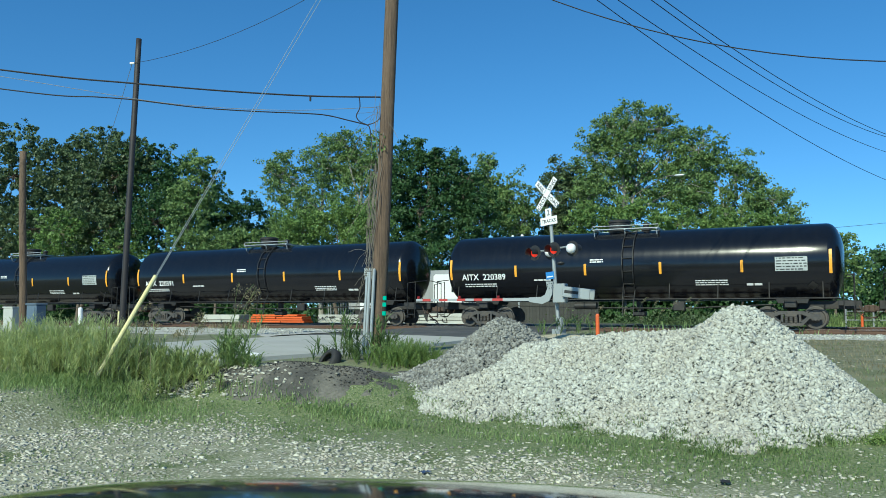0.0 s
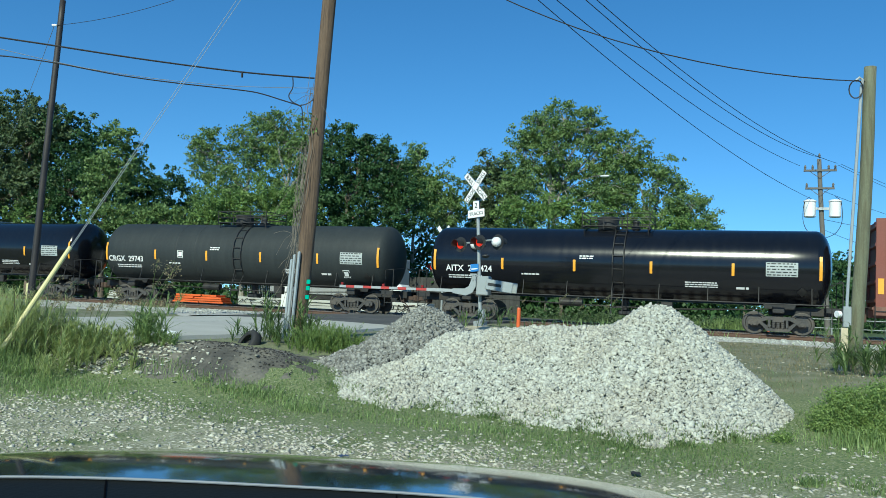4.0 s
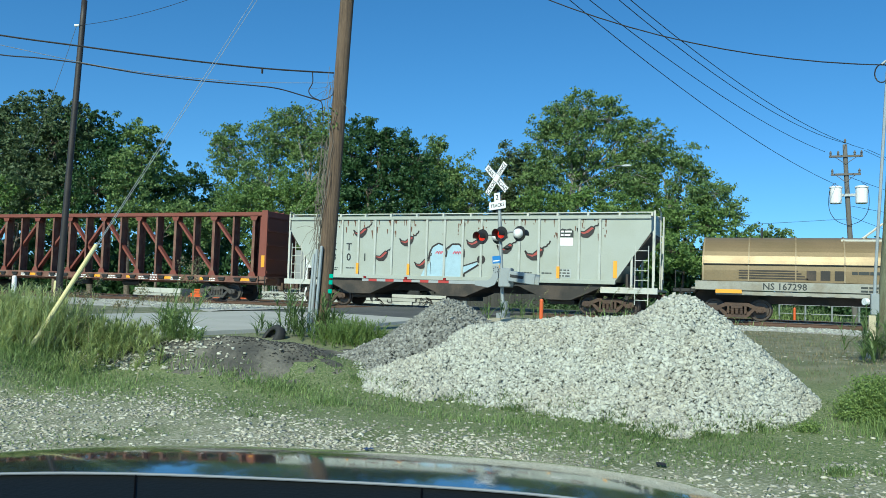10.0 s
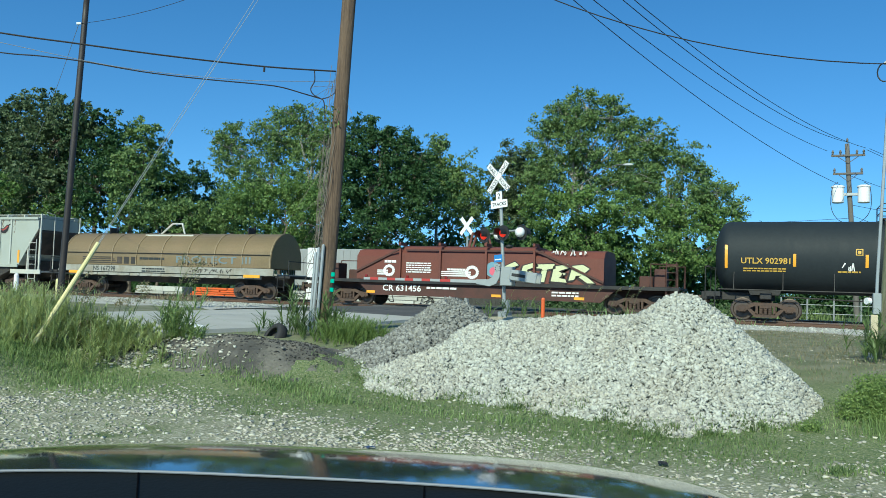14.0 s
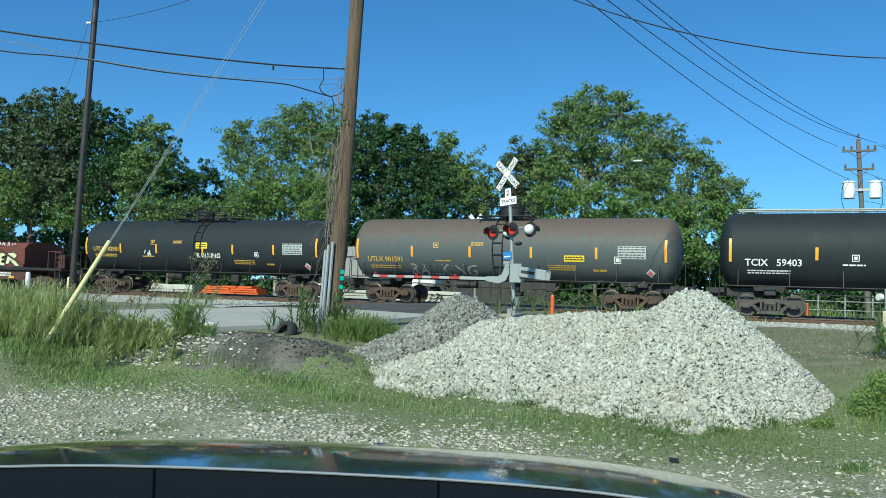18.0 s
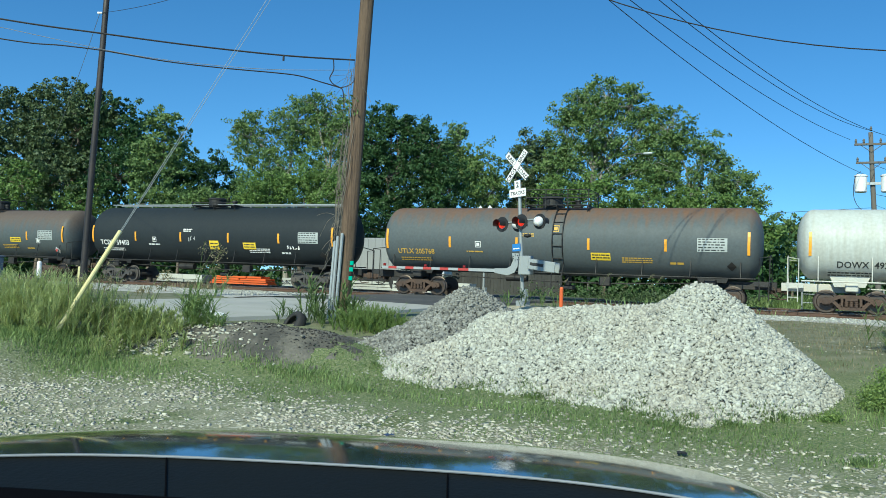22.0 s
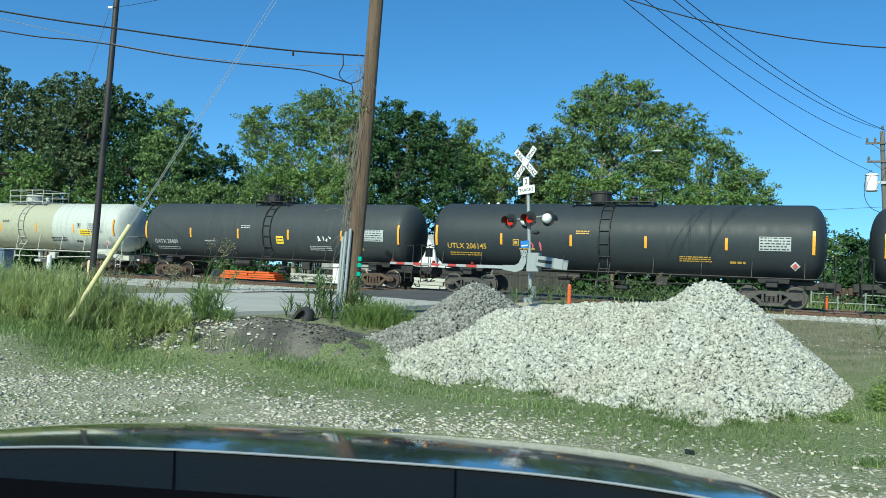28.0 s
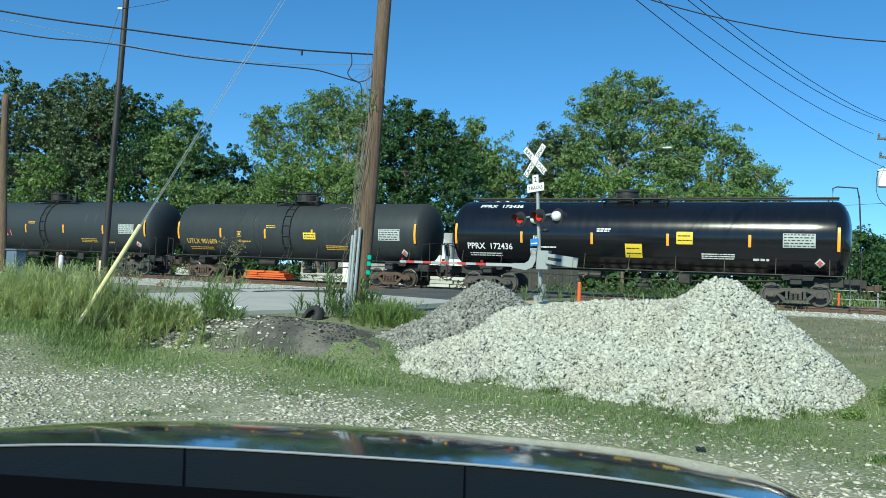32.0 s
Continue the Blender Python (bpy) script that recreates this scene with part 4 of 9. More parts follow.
            part("deck_post", tube(B(), (0.88, -0.85, top), (0.88, -0.85, top + 0.84), 0.024, 0.024, 6), gear, car)
        elif deck in ("hatch", "split"):
            for y in (-0.92, 0.92):
                for q in (-1, 1):
                    a, b = q * dw, q * (dw - 0.68)
                    part("deck_rail", pipe(B(), [(a, y, top), (a, y, top + 0.64), (a - q * 0.06, y, top + 0.70), (b + q * 0.06, y, top + 0.70), (b, y, top + 0.64), (b, y, top)], 0.022), gear, car, "bent pipe end rail of the deck")
                    part("deck_rail", tube(B(), (a, y, top + 0.36), (b, y, top + 0.36), 0.018, 0.018, 6), gear, car)
            for q in (-1, 1):
                part("deck_rail", tube(B(), (q * dw, -0.92, top + 0.64), (q * dw, 0.92, top + 0.64), 0.022, 0.022, 6), gear, car)
            if deck == "split":
                part("deck_post", pipe(B(), [(0.35, -0.92, top), (0.35, -0.92, top + 0.60), (-0.25, -0.92, top + 0.60), (-0.25, -0.92, top)], 0.022), gear, car)
        elif deck in ("rails", "tall", "wide"):
            hh = 0.75 if deck == "tall" else 0.62
            loop = [(-dw, -0.95), (dw, -0.95), (dw, 0.95), (-dw, 0.95), (-dw, -0.95)]
            rail_mat = gear
            for z in (hh, hh * 0.52):
                part("deck_rail", pipe(B(), [(x, y, top + z) for x, y in loop], 0.022), rail_mat, car)
            for x, y in ((-dw, -0.95), (-dw * 0.35, -0.95), (dw * 0.35, -0.95), (dw, -0.95), (dw, 0.95), (-dw, 0.95), (0, 0.95)):
                part("deck_post", tube(B(), (x, y, top - 0.1), (x, y, top + hh), 0.022, 0.022, 6), rail_mat, car)
        else:
            part("deck_rail", pipe(B(), [(-dw, -0.9, top + 0.1), (-dw, -0.9, top + 0.2), (dw, -0.9, top + 0.2), (dw, -0.9, top + 0.1)], 0.02), gear if gear_paint != "steel_dark" or deck != "low" else M["galv"], car)
    bm = B()
    hk, hr = {"hatch": (1.15, 0.56), "split": (1.1, 0.46)}.get(deck, (1.0, 0.46))
    lathe(bm, [(-0.15, hr), (0.40 * hk, hr), (0.42 * hk, hr + 0.05), (0.47 * hk, hr + 0.05), (0.53 * hk, hr - 0.05), (0.55 * hk, 0.05)], 24, "z", (hx, 0, top))
    housing = part("hatch_housing", bm, gear, car, "round bolted hatch housing on top", smooth=False)
    bm = B()
    lathe(bm, [(-0.1, 0.13), (0.26, 0.13), (0.30, 0.17), (0.36, 0.15), (0.38, 0.03)], 16, "z", (0.75, 0.0, top))
    box(bm, (0.75, 0, top + 0.05), (0.36, 0.36, 0.1), 0.02)
    part("relief_valve", bm, gear, car)
    if deck == "long":
        bm = B()
        n = 12
        for i in range(n):
            x = -h + 0.9 + (L - 1.8) * i / (n - 1)
            tube(bm, (x, -0.32, top - 0.06), (x, -0.32, top + 0.12), 0.03, 0.03, 6)
        tube(bm, (-h + 0.7, -0.32, top + 0.12), (h - 0.5, -0.32, top + 0.12), 0.04, 0.04, 8)
        tube(bm, (-h + 0.7, 0.32, top + 0.12), (h - 0.5, 0.32, top + 0.12), 0.04, 0.04, 8)
        if paint != "black_matt":
            pipe(bm, [(h - 0.75, -0.4, top - 0.05), (h - 0.75, -0.4, top + 0.5), (h - 0.6, -0.4, top + 0.56), (h + 0.12, -0.4, top + 0.5), (h + 0.2, -0.4, top + 0.1), (h + 0.28, -0.5, zc + 0.3)], 0.03)
        part("top_pipe_walk", bm, M["alu"] if paint == "black_matt" else gear, car, "low pipe rails along the crown")
    # amber reflectors
    for i in range(stripes):
        f = i / (stripes - 1)
        x = -h + 0.50 + (L - 1.0) * f
        end = i in (0, stripes - 1)
        if not end and abs(x - lx) < 0.45:
            x += 0.6
        bm = patch(B(), zc, r, x - 0.055, x + 0.055, zc - (0.52 if end else 0.42), zc + (0.42 if end else 0.08))
        part("reflector", bm, M["amber"], car, "amber reflective strip")
    # reporting marks and the small stencils
    if marks:
        for pts, fcs in lettered_words(marks, size):
            part("reporting_marks", wrap(pts, fcs, zc, r, -h + 0.5 + marks_at, marks_z), M[ink], car, "painted reporting marks")
    bm = bars(B(), zc, r, -h + 1.15, marks_z - 0.22, 1.6, 2, 0.05, rnd)
    bars(bm, zc, r, h - 5.6, zc - 0.75, 1.3, 3, 0.045, rnd)
    bars(bm, zc, r, -h + 4.6, zc - 0.62, 0.8, 1, 0.06, rnd)
    bars(bm, zc, r, -1.4, zc + 0.22, 0.6, 2, 0.05, rnd)
    bars(bm, zc, r, h - 3.6, zc - 0.95, 0.6, 1, 0.09, rnd)
    tagged(part("stencil_writing", bm, M[ink], car), kind="stuff")
    data_panel(car, zc, r, h - 2.5, zc - 0.40, 1.18, 0.56, rnd)
    bm = B()
    for s in ((h - 1.15, zc - 0.98),):
        v = [(-0.19, 0), (0, 0.19), (0.19, 0), (0, -0.19)]
        pts = v
        vs = [bm.verts.new((s[0] + a, -(math.sqrt(r * r - (s[1] + b - zc) ** 2) + 0.03), s[1] + b)) for a, b in pts]
        ws = [bm.verts.new((p.co.x, p.co.y + 0.02, p.co.z)) for p in vs]
        bm.faces.new(vs)
        for i in range(4):
            bm.faces.new((vs[i], vs[(i + 1) % 4], ws[(i + 1) % 4], ws[i]))
    part("placard", bm, M[sign or "steel_dark"], car, "diamond placard near the end")
    if sign == "white_letter":
        cx, cz = h - 1.15, zc - 0.98
        for k, (ox, oz) in enumerate(((-0.055, 0), (0.055, 0), (0, 0.06), (0, -0.06))):
            bm = B()
            bm.faces.new([bm.verts.new((cx + ox + a, -(math.sqrt(r * r - (cz - zc) ** 2) + 0.10), cz + oz + b)) for a, b in ((-0.05, 0), (0, 0.055), (0.05, 0), (0, -0.055))])
            part("placard_mark", bm, M["sign_red"], car)
    for e in extras:
        e(car, zc, r, h, rnd)
    sets = running_gear(car, h + 0.28, h - 2.0, tone)
    TRAIN.append((car, (x0 + x1) / 2, sets))
    return car


def yellow_sign(fx, dz, w, hgt, mat_="yellow_sign"):
    def put(car, zc, r, h, rnd):
        x = fx * h
        p = part("yellow_panel", patch(B(), zc, r, x, x + w, zc + dz, zc + dz + hgt, 0.009), M[mat_], car, "yellow warning panel")
        bm = B()
        for i in range(2):
            bars(bm, zc, r, x + 0.06, zc + dz + hgt * (0.62 - 0.36 * i), w - 0.1, 1, 0.05, rnd)
        for v in bm.verts:
            v.co.y -= 0.006
        tagged(part("writing", bm, M["dark_letter"], p), kind="stuff")
    return put


def scrawl(fx, dz, w, hgt, ink, seed, thick=0.05):
    """A tangle of spray-can strokes."""
    def put(car, zc, r, h, rnd0):
        rnd = random.Random(seed)
        bm = B()
        x = fx * h
        n = max(3, int(w / (hgt * 0.6)))
        for i in range(n):
            cx = x + w * (i + 0.5) / n
            pts = [(cx + rnd.uniform(-0.4, 0.4) * w / n, dz + zc + rnd.uniform(0, 1) * hgt) for _ in range(4)]
            for (xa, za), (xb, zb) in zip(pts, pts[1:]):
                d = math.hypot(xb - xa, zb - za) or 1
                nx, nz = -(zb - za) / d * thick / 2, (xb - xa) / d * thick / 2
                q = [(xa + nx, za + nz), (xa - nx, za - nz), (xb - nx, zb - nz), (xb + nx, zb + nz)]
                vs = []
                for a, b in q:
                    y = -(math.sqrt(max(0.01, r * r - (b - zc) ** 2)) + 0.011) if r else zc_flat(zc)
                    vs.append(bm.verts.new((a, y, b)))
                bm.faces.new(vs)
        tagged(part("graffiti", bm, M[ink], car, "spray-painted scrawl"), kind="stuff")
    return put


def crown_marks(text, size, x):
    """The reporting marks again, small, up on the shoulder of the barrel."""
    def put(car, zc, r, h, rnd):
        for pts, fcs in lettered_words(text, size):
            part("reporting_marks", wrap([(a, b * 0.6) for a, b in pts], fcs, zc, r, -h + x, zc + r - 0.36), M["white_letter"], car, "small painted reporting marks on the shoulder")
    return put


def sprayed_word(text, size, x, dz, ink, stretch=1.0):
    """A tag sprayed in thin upright capitals on the barrel."""
    def put(car, zc, r, h, rnd):
        pts, fcs = lettering(text, size)
        lean = [(a * stretch + 0.10 * b, b + 0.04 * size * math.sin(9 * a)) for a, b in pts]
        tagged(part("graffiti", wrap(lean, fcs, zc, r, -h + x, zc + dz), M[ink], car, "sprayed capital letters"), kind="stuff")
    return put


def boxed(fx, dz, s=0.26, ink="white_letter"):
    """A small outlined square stencil."""
    def put(car, zc, r, h, rnd):
        x, z = fx * h, zc + dz
        bm = B()
        for a, b, c, d in ((0, s, 0, 0.03), (0, s, s - 0.03, s), (0, 0.03, 0, s), (s - 0.03, s, 0, s), (0.07, s - 0.07, 0.07, s - 0.07)):
            patch(bm, zc, r, x + a, x + b, z + c, z + d, 0.01, 0.002, 1)
        part("stencil_square", bm, M[ink], car)
    return put


def centerbeam_car(x0, x1):
    L = x1 - x0
    h = L / 2
    rnd = random.Random(3)
    car = thing("centerbeam_car", "empty oxide-red centre-beam lumber flat car with open truss", "flat car", pose((x0 + x1) / 2, TRACK_Y, RAIL_Z), group="train of freight cars")
    zd, zt = 1.22, 4.66
    bm = B()
    box(bm, (0, 0, zd - 0.16), (L, 0.7, 0.42), 0.02)
    box(bm, (0, 0, zd), (L, 2.75, 0.10), 0.01)
    for i in range(13):
        box(bm, (-h + 1.0 + (L - 2.0) * i / 12, 0, zd - 0.14), (0.14, 2.6, 0.22))
    part("deck", bm, M["beam_brown"], car, "weathered red steel deck")
    for s in (-1, 1):
        bm = B()
        box(bm, (0, s * 1.38, zd - 0.10), (L - 0.1, 0.07, 0.34), 0.01)
        sill = part("side_sill", bm, M["beam_brown"], car)
        if s < 0:
            for i in range(24):
                x = -h + 0.8 + (L - 1.6) * i / 23
                bm = B()
                box(bm, (x, -1.44, zd - 0.13), (0.34, 0.10, 0.12), 0.02)
                tube(bm, (x - 0.2, -1.46, zd - 0.06), (x + 0.2, -1.46, zd - 0.06), 0.05, 0.05, 8)
                part("winch", bm, M["steel_dark"], sill)
            for i in range(9):
                x = -h + 2.2 + (L - 4.4) * i / 8 + 0.5
                bm = patch(B(), -1.415, 0, x, x + rnd.choice((0.55, 0.6, 0.65)), zd - 0.18, zd - 0.05, 0.004)
                part("reflector", bm, M["amber"], sill, "amber reflective strip")
    bm = B()
    box(bm, (0, 0, zt - 0.10), (L - 0.5, 0.62, 0.06), 0.01)
    for s in (-1, 1):
        box(bm, (0, s * 0.30, zt - 0.04), (L - 0.5, 0.05, 0.20), 0.01)
    part("top_chord", bm, M["beam_red"], car, "red steel top chord")
    bays = 16
    xs = [-h + 1.75 + (L - 3.5) * i / bays for i in range(bays + 1)]
    for i, x in enumerate(xs):
        bm = B()
        wide = i % 2 == 0
        w = 0.17 if wide else 0.12
        for s in (-1, 1):
            box(bm, (x, s * 0.24, (zd + zt) / 2), (w, 0.03, zt - zd - 0.1))
        box(bm, (x - w / 2 + 0.015, 0, (zd + zt) / 2), (0.03, 0.46, zt - zd - 0.1))
        part("post", bm, M["beam_brown"], car)
        if wide:
            bm = B()
            prism(bm, [(x - 0.26, zt - 0.14), (x + 0.26, zt - 0.14), (x + 0.15, zt - 0.38), (x - 0.15, zt - 0.38)], -0.28, -0.25)
            part("gusset", bm, M["beam_red"], car)
            bm = B()
            prism(bm, [(x - 0.28, zd + 0.02), (x + 0.28, zd + 0.02), (x + 0.13, zd + 0.34), (x - 0.13, zd + 0.34)], -0.28, -0.25)
            part("gusset", bm, M["beam_red"], car)
    # diagonals lean towards the ends, crossed in the middle
    for k in range(0, bays, 2):
        a, b = xs[k], xs[k + 2]
        mid = k + 1 - bays / 2
        pairs = [((a, zd + 0.2), (b, zt - 0.3))] if mid < -1 else ([((a, zt - 0.3), (b, zd + 0.2))] if mid > 1 else [((a, zt - 0.3), (b, zd + 0.2)), ((a, zd + 0.2), (b, zt - 0.3))])
        if k == bays / 2:
            pairs = [((a, zt - 0.3), (b, zd + 0.2))]
        for (xa, za), (xb, zb) in pairs:
            d = Vector((xb - xa, 0, zb - za))
            bm = box(B(), ((xa + xb) / 2, 0.0, (za + zb) / 2), (d.length, 0.26, 0.12), 0.0, Matrix.Rotation(-math.atan2(d.z, d.x), 4, "Y"))
            part("diagonal", bm, M["beam_red"], car, "red truss diagonal")
    for q in (-1, 1):
        bm = B()
        box(bm, (q * (h - 0.28), 0, (zd + zt) / 2), (0.12, 2.75, zt - zd), 0.01)
        bulk = part("bulkhead", bm, M["beam_red"], car, "tall ribbed red end bulkhead")
        for s in (-1, 1):
            part("corner_post", box(B(), (q * (h - 0.30), s * 1.33, (zd + zt) / 2), (0.36, 0.12, zt - zd + 0.06), 0.01), M["beam_red"], bulk)
        for i in range(5):
            part("stiffener", box(B(), (q * (h - 0.17), 0, zd + 0.3 + i * 0.72), (0.14, 2.6, 0.12)), M["beam_red"], bulk)
        bm = B()
        prism(bm, [(q * (h - 0.35), zd), (q * (h - 1.35), zd), (q * (h - 1.30), zt - 0.2), (q * (h - 0.35), zt - 0.2)], -0.30, 0.30)
        part("web_plate", bm, M["beam_red"], bulk)
        prow = -0.30
        bm = B()
        for i in range(26):
            z = zt - 0.45 - i * 0.095
            w = rnd.uniform(0.35, 0.72)
            patch(bm, prow, 0, q * (h - 0.82) - w / 2, q * (h - 0.82) + w / 2, z, z + (0.055 if i % 7 else 0.085), 0.006, 0.002, 1)
        tagged(part("notice_writing", bm, M["white_letter"], bulk, "rows of white stencilled notice text"), kind="stuff")
        bm = patch(B(), -1.395, 0, q * (h - 0.30) - 0.1, q * (h - 0.30) + 0.1, zd + 0.55, zd + 1.15, 0.004)
        part("reflector", bm, M["amber"], bulk, "amber reflective strip")
        ladder(car, q * (h - 0.30), 0.40, [(-1.45, 0.5), (-1.45, zd + 0.1)], M["steel_dark"], "short step ladder", 0.3)
    flat_words("KLRX 625 307", 0.26, -h + 2.7, -1.421, zd - 0.21, M["white_letter"], car)
    bm = B()
    for i in range(7):
        bars(bm, -1.418, 0, -h + 7.2 + i * 2.2, zd - 0.12, 0.7, 2, 0.05, rnd)
    tagged(part("stencil_writing", bm, M["white_letter"], car), kind="stuff")
    data_panel(car, -1.42, 0, 4.6, zd - 0.30, 0.62, 0.36, rnd, "coil_brown", "white_letter")
    bm = B()
    box(bm, (-1.2, -0.4, 0.78), (1.3, 0.36, 0.34), 0.05)
    tube(bm, (2.0, -0.5, 0.80), (3.2, -0.5, 0.80), 0.18, 0.18, 12)
    pipe(bm, [(-h + 3, -0.3, 0.9), (h - 3, -0.3, 0.9)], 0.03)
    part("brake_gear", bm, M["steel_dark"], car)
    TRAIN.append((car, (x0 + x1) / 2, running_gear(car, h + 0.1, h - 3.3, "grey")))


def pepper(bm_fill, bm_line, y, x, z, s, turn):
    """A sprayed chilli: a curved pod with a dark underside and a wriggling stalk."""
    def at(u, v):
        c, k = math.cos(turn), math.sin(turn)
        return (x + s * (u * c - v * k), y, z + s * (u * k + v * c))
    top = [(-0.75, 0.36), (-0.55, 0.12), (-0.2, 0.05), (0.1, 0.25), (0.4, 0.45), (0.62, 0.30)]
    low = [(-0.75, 0.36), (-0.62, -0.08), (-0.3, -0.34), (0.1, -0.38), (0.45, -0.10), (0.62, 0.30)]
    midl = [(-0.75, 0.36), (-0.58, 0.03), (-0.25, -0.13), (0.1, -0.03), (0.42, 0.20), (0.62, 0.30)]
    for a, b, bm, dy in ((top, midl, bm_fill, 0.0), (midl, low, bm_line, 0.0)):
        for i in range(5):
            q = [at(*a[i]), at(*a[i + 1]), at(*b[i + 1]), at(*b[i])]
            q = [p for j, p in enumerate(q) if p not in q[:j]]
            if len(q) > 2:
                bm.faces.new([bm.verts.new(p) for p in q])
    outline = top + low[::-1][1:-1]
    stalk = [(0.55, 0.38), (0.72, 0.50), (0.85, 0.46), (0.98, 0.66), (1.08, 0.64), (1.18, 0.86)]
    for pts, close, t in ((outline, True, 0.05), (stalk, False, 0.055)):
        n = len(pts)
        for i in range(n if close else n - 1):
            (xa, za), (xb, zb) = pts[i], pts[(i + 1) % n]
            d = math.hypot(xb - xa, zb - za) or 1
            nx, nz = -(zb - za) / d * t, (xb - xa) / d * t
            vs = [bm_line.verts.new(Vector(at(u, v)) - Vector((0, 0.003, 0))) for u, v in ((xa + nx, za + nz), (xa - nx, za - nz), (xb - nx, zb - nz), (xb + nx, zb + nz))]
            bm_line.faces.new(vs)


def flat_poly(bm, pts, y):
    bm.faces.new([bm.verts.new((x, y, z)) for x, z in pts])


def stroke(bm, pts, y, t):
    for (xa, za), (xb, zb) in zip(pts, pts[1:]):
        d = math.hypot(xb - xa, zb - za) or 1
        nx, nz = -(zb - za) / d * t / 2, (xb - xa) / d * t / 2
        flat_poly(bm, [(xa + nx, za + nz), (xa - nx, za - nz), (xb - nx, zb - nz), (xb + nx, zb + nz)], y)


def hopper_car(x0, x1):
    L = x1 - x0
    h = L / 2
    rnd = random.Random(8)
    car = thing("covered_hopper_car", "pale green-white ribbed covered hopper with sprayed chilli peppers and rust streaks", "hopper car", pose((x0 + x1) / 2, TRACK_Y, RAIL_Z), group="train of freight cars")
    zb, zt, w = 1.45, 4.24, 1.50
    c1, c2, cr = h - 0.25, h - 1.75, 6.75
    # box body whose ends slope in below
    bm = B()
    prism(bm, [(-c1, zt), (-c1, zt - 0.64), (-c2, zb), (c2, zb), (c1, zt - 0.64), (c1, zt)], -w, w)
    part("hopper_body", bm, M["hopper"], car, "pale green-white steel side sheets")
    for i in range(16):
        x = -cr + 2 * cr * i / 15 - 0.05
        bm = box(B(), (x, -w - 0.035, (zb + zt) / 2), (0.11, 0.07, zt - zb - 0.05), 0.01)
        part("rib", bm, M["hopper_rib"], car)
    bm = B()
    box(bm, (0, -w - 0.05, zb - 0.02), (2 * c2 + 0.1, 0.10, 0.18), 0.01)
    box(bm, (0, -w - 0.04, zt - 0.02), (2 * c1, 0.09, 0.14), 0.01)
    part("side_rail", bm, M["hopper"], car)
    bm = B()
    prism(bm, [(-w, 0), (-0.9, 0.16), (0.9, 0.16), (w, 0)], -c1, c1)
    bmesh.ops.rotate(bm, verts=bm.verts, cent=(0, 0, 0), matrix=Euler((0, 0, radians(90))).to_matrix())
    part("roof", bm, M["hopper"], car, m=pose(0, 0, zt + 0.02))
    bm = B()
    for s in (-1, 1):
        box(bm, (0, s * 1.05, zt + 0.22), (2 * c1 + 0.2, 0.30, 0.04))
        for i in range(14):
            box(bm, (-c1 + 2 * c1 * i / 13, s * 1.2, zt + 0.12), (0.09, 0.3, 0.18))
    part("running_board", bm, M["white_part"], car, "white roof running board on brackets")
    # discharge bays
    for k in range(3):
        x = -c2 + (2 * c2) * (k + 0.5) / 3
        bm = B()
        a = 2 * c2 / 6
        prism(bm, [(x - a, zb), (x + a, zb), (x + 0.55, 0.62), (x - 0.55, 0.62)], -w + 0.06, w - 0.06)
        box(bm, (x, 0, 0.52), (1.2, 1.9, 0.20), 0.02)
        part("discharge_bay", bm, M["hopper_dark"], car, "dark sloping discharge hopper")
    bm = box(B(), (0, 0, 1.0), (2 * h - 0.3, 0.5, 0.36), 0.02)
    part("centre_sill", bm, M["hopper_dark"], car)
    for q in (-1, 1):
        bm = B()
        prism(bm, [(q * (c1 - 0.02), zt - 0.8), (q * (c2 - 0.05), zb + 0.0), (q * (c2 - 0.35), zb), (q * (c1 - 0.02), zt - 0.3)], -w + 0.05, w - 0.05)
        box(bm, (q * (c2 + 0.5), 0, 1.25), (0.10, 2.7, 1.1))
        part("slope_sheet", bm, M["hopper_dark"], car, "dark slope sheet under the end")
        bm = B()
        box(bm, (q * (h - 1.15), 0, 1.12), (2.4, 2.95, 0.10), 0.01)
        box(bm, (q * (h - 1.15), -1.47, 1.10), (2.4, 0.08, 0.26), 0.01)
        for s in (-1, 1):
            for dx in (0.05, 0.95):
                box(bm, (q * (h - dx - 0.1), s * 1.42, 2.4), (0.09, 0.09, 2.5))
            box(bm, (q * (h - 0.12), s * 1.42, 3.0), (0.07, 0.07, 3.0))
        part("end_frame", bm, M["white_part"], car, "open white end posts and sill")
        ladder(car, q * (h - 0.62), 0.55, [(-1.50, 0.5), (-1.50, 3.0)], M["white_part"], "white end ladder", 0.36)
        bm = pipe(B(), [(q * (h + 0.02), -0.6, 1.2), (q * (h + 0.02), -0.6, 4.5), (q * (h + 0.02), -1.2, 4.6)], 0.03)
        part("grab_rail", bm, M["white_part"], car)
        bm = patch(B(), -w, 0, q * (c2 + 0.02) - 0.08, q * (c2 + 0.02) + 0.08, zb + 0.16, zb + 0.90, 0.012)
        part("reflector", bm, M["amber"], car, "amber reflective strip")
    for i in (2, 5, 10, 13):
        x = -cr + 2 * cr * i / 15 - 0.05
        bm = patch(B(), -w - 0.07, 0, x - 0.07, x + 0.07, zb + 0.10, zb + 0.62, 0.008)
        part("reflector", bm, M["amber"], car, "amber reflective strip")
    y = -w - 0.012
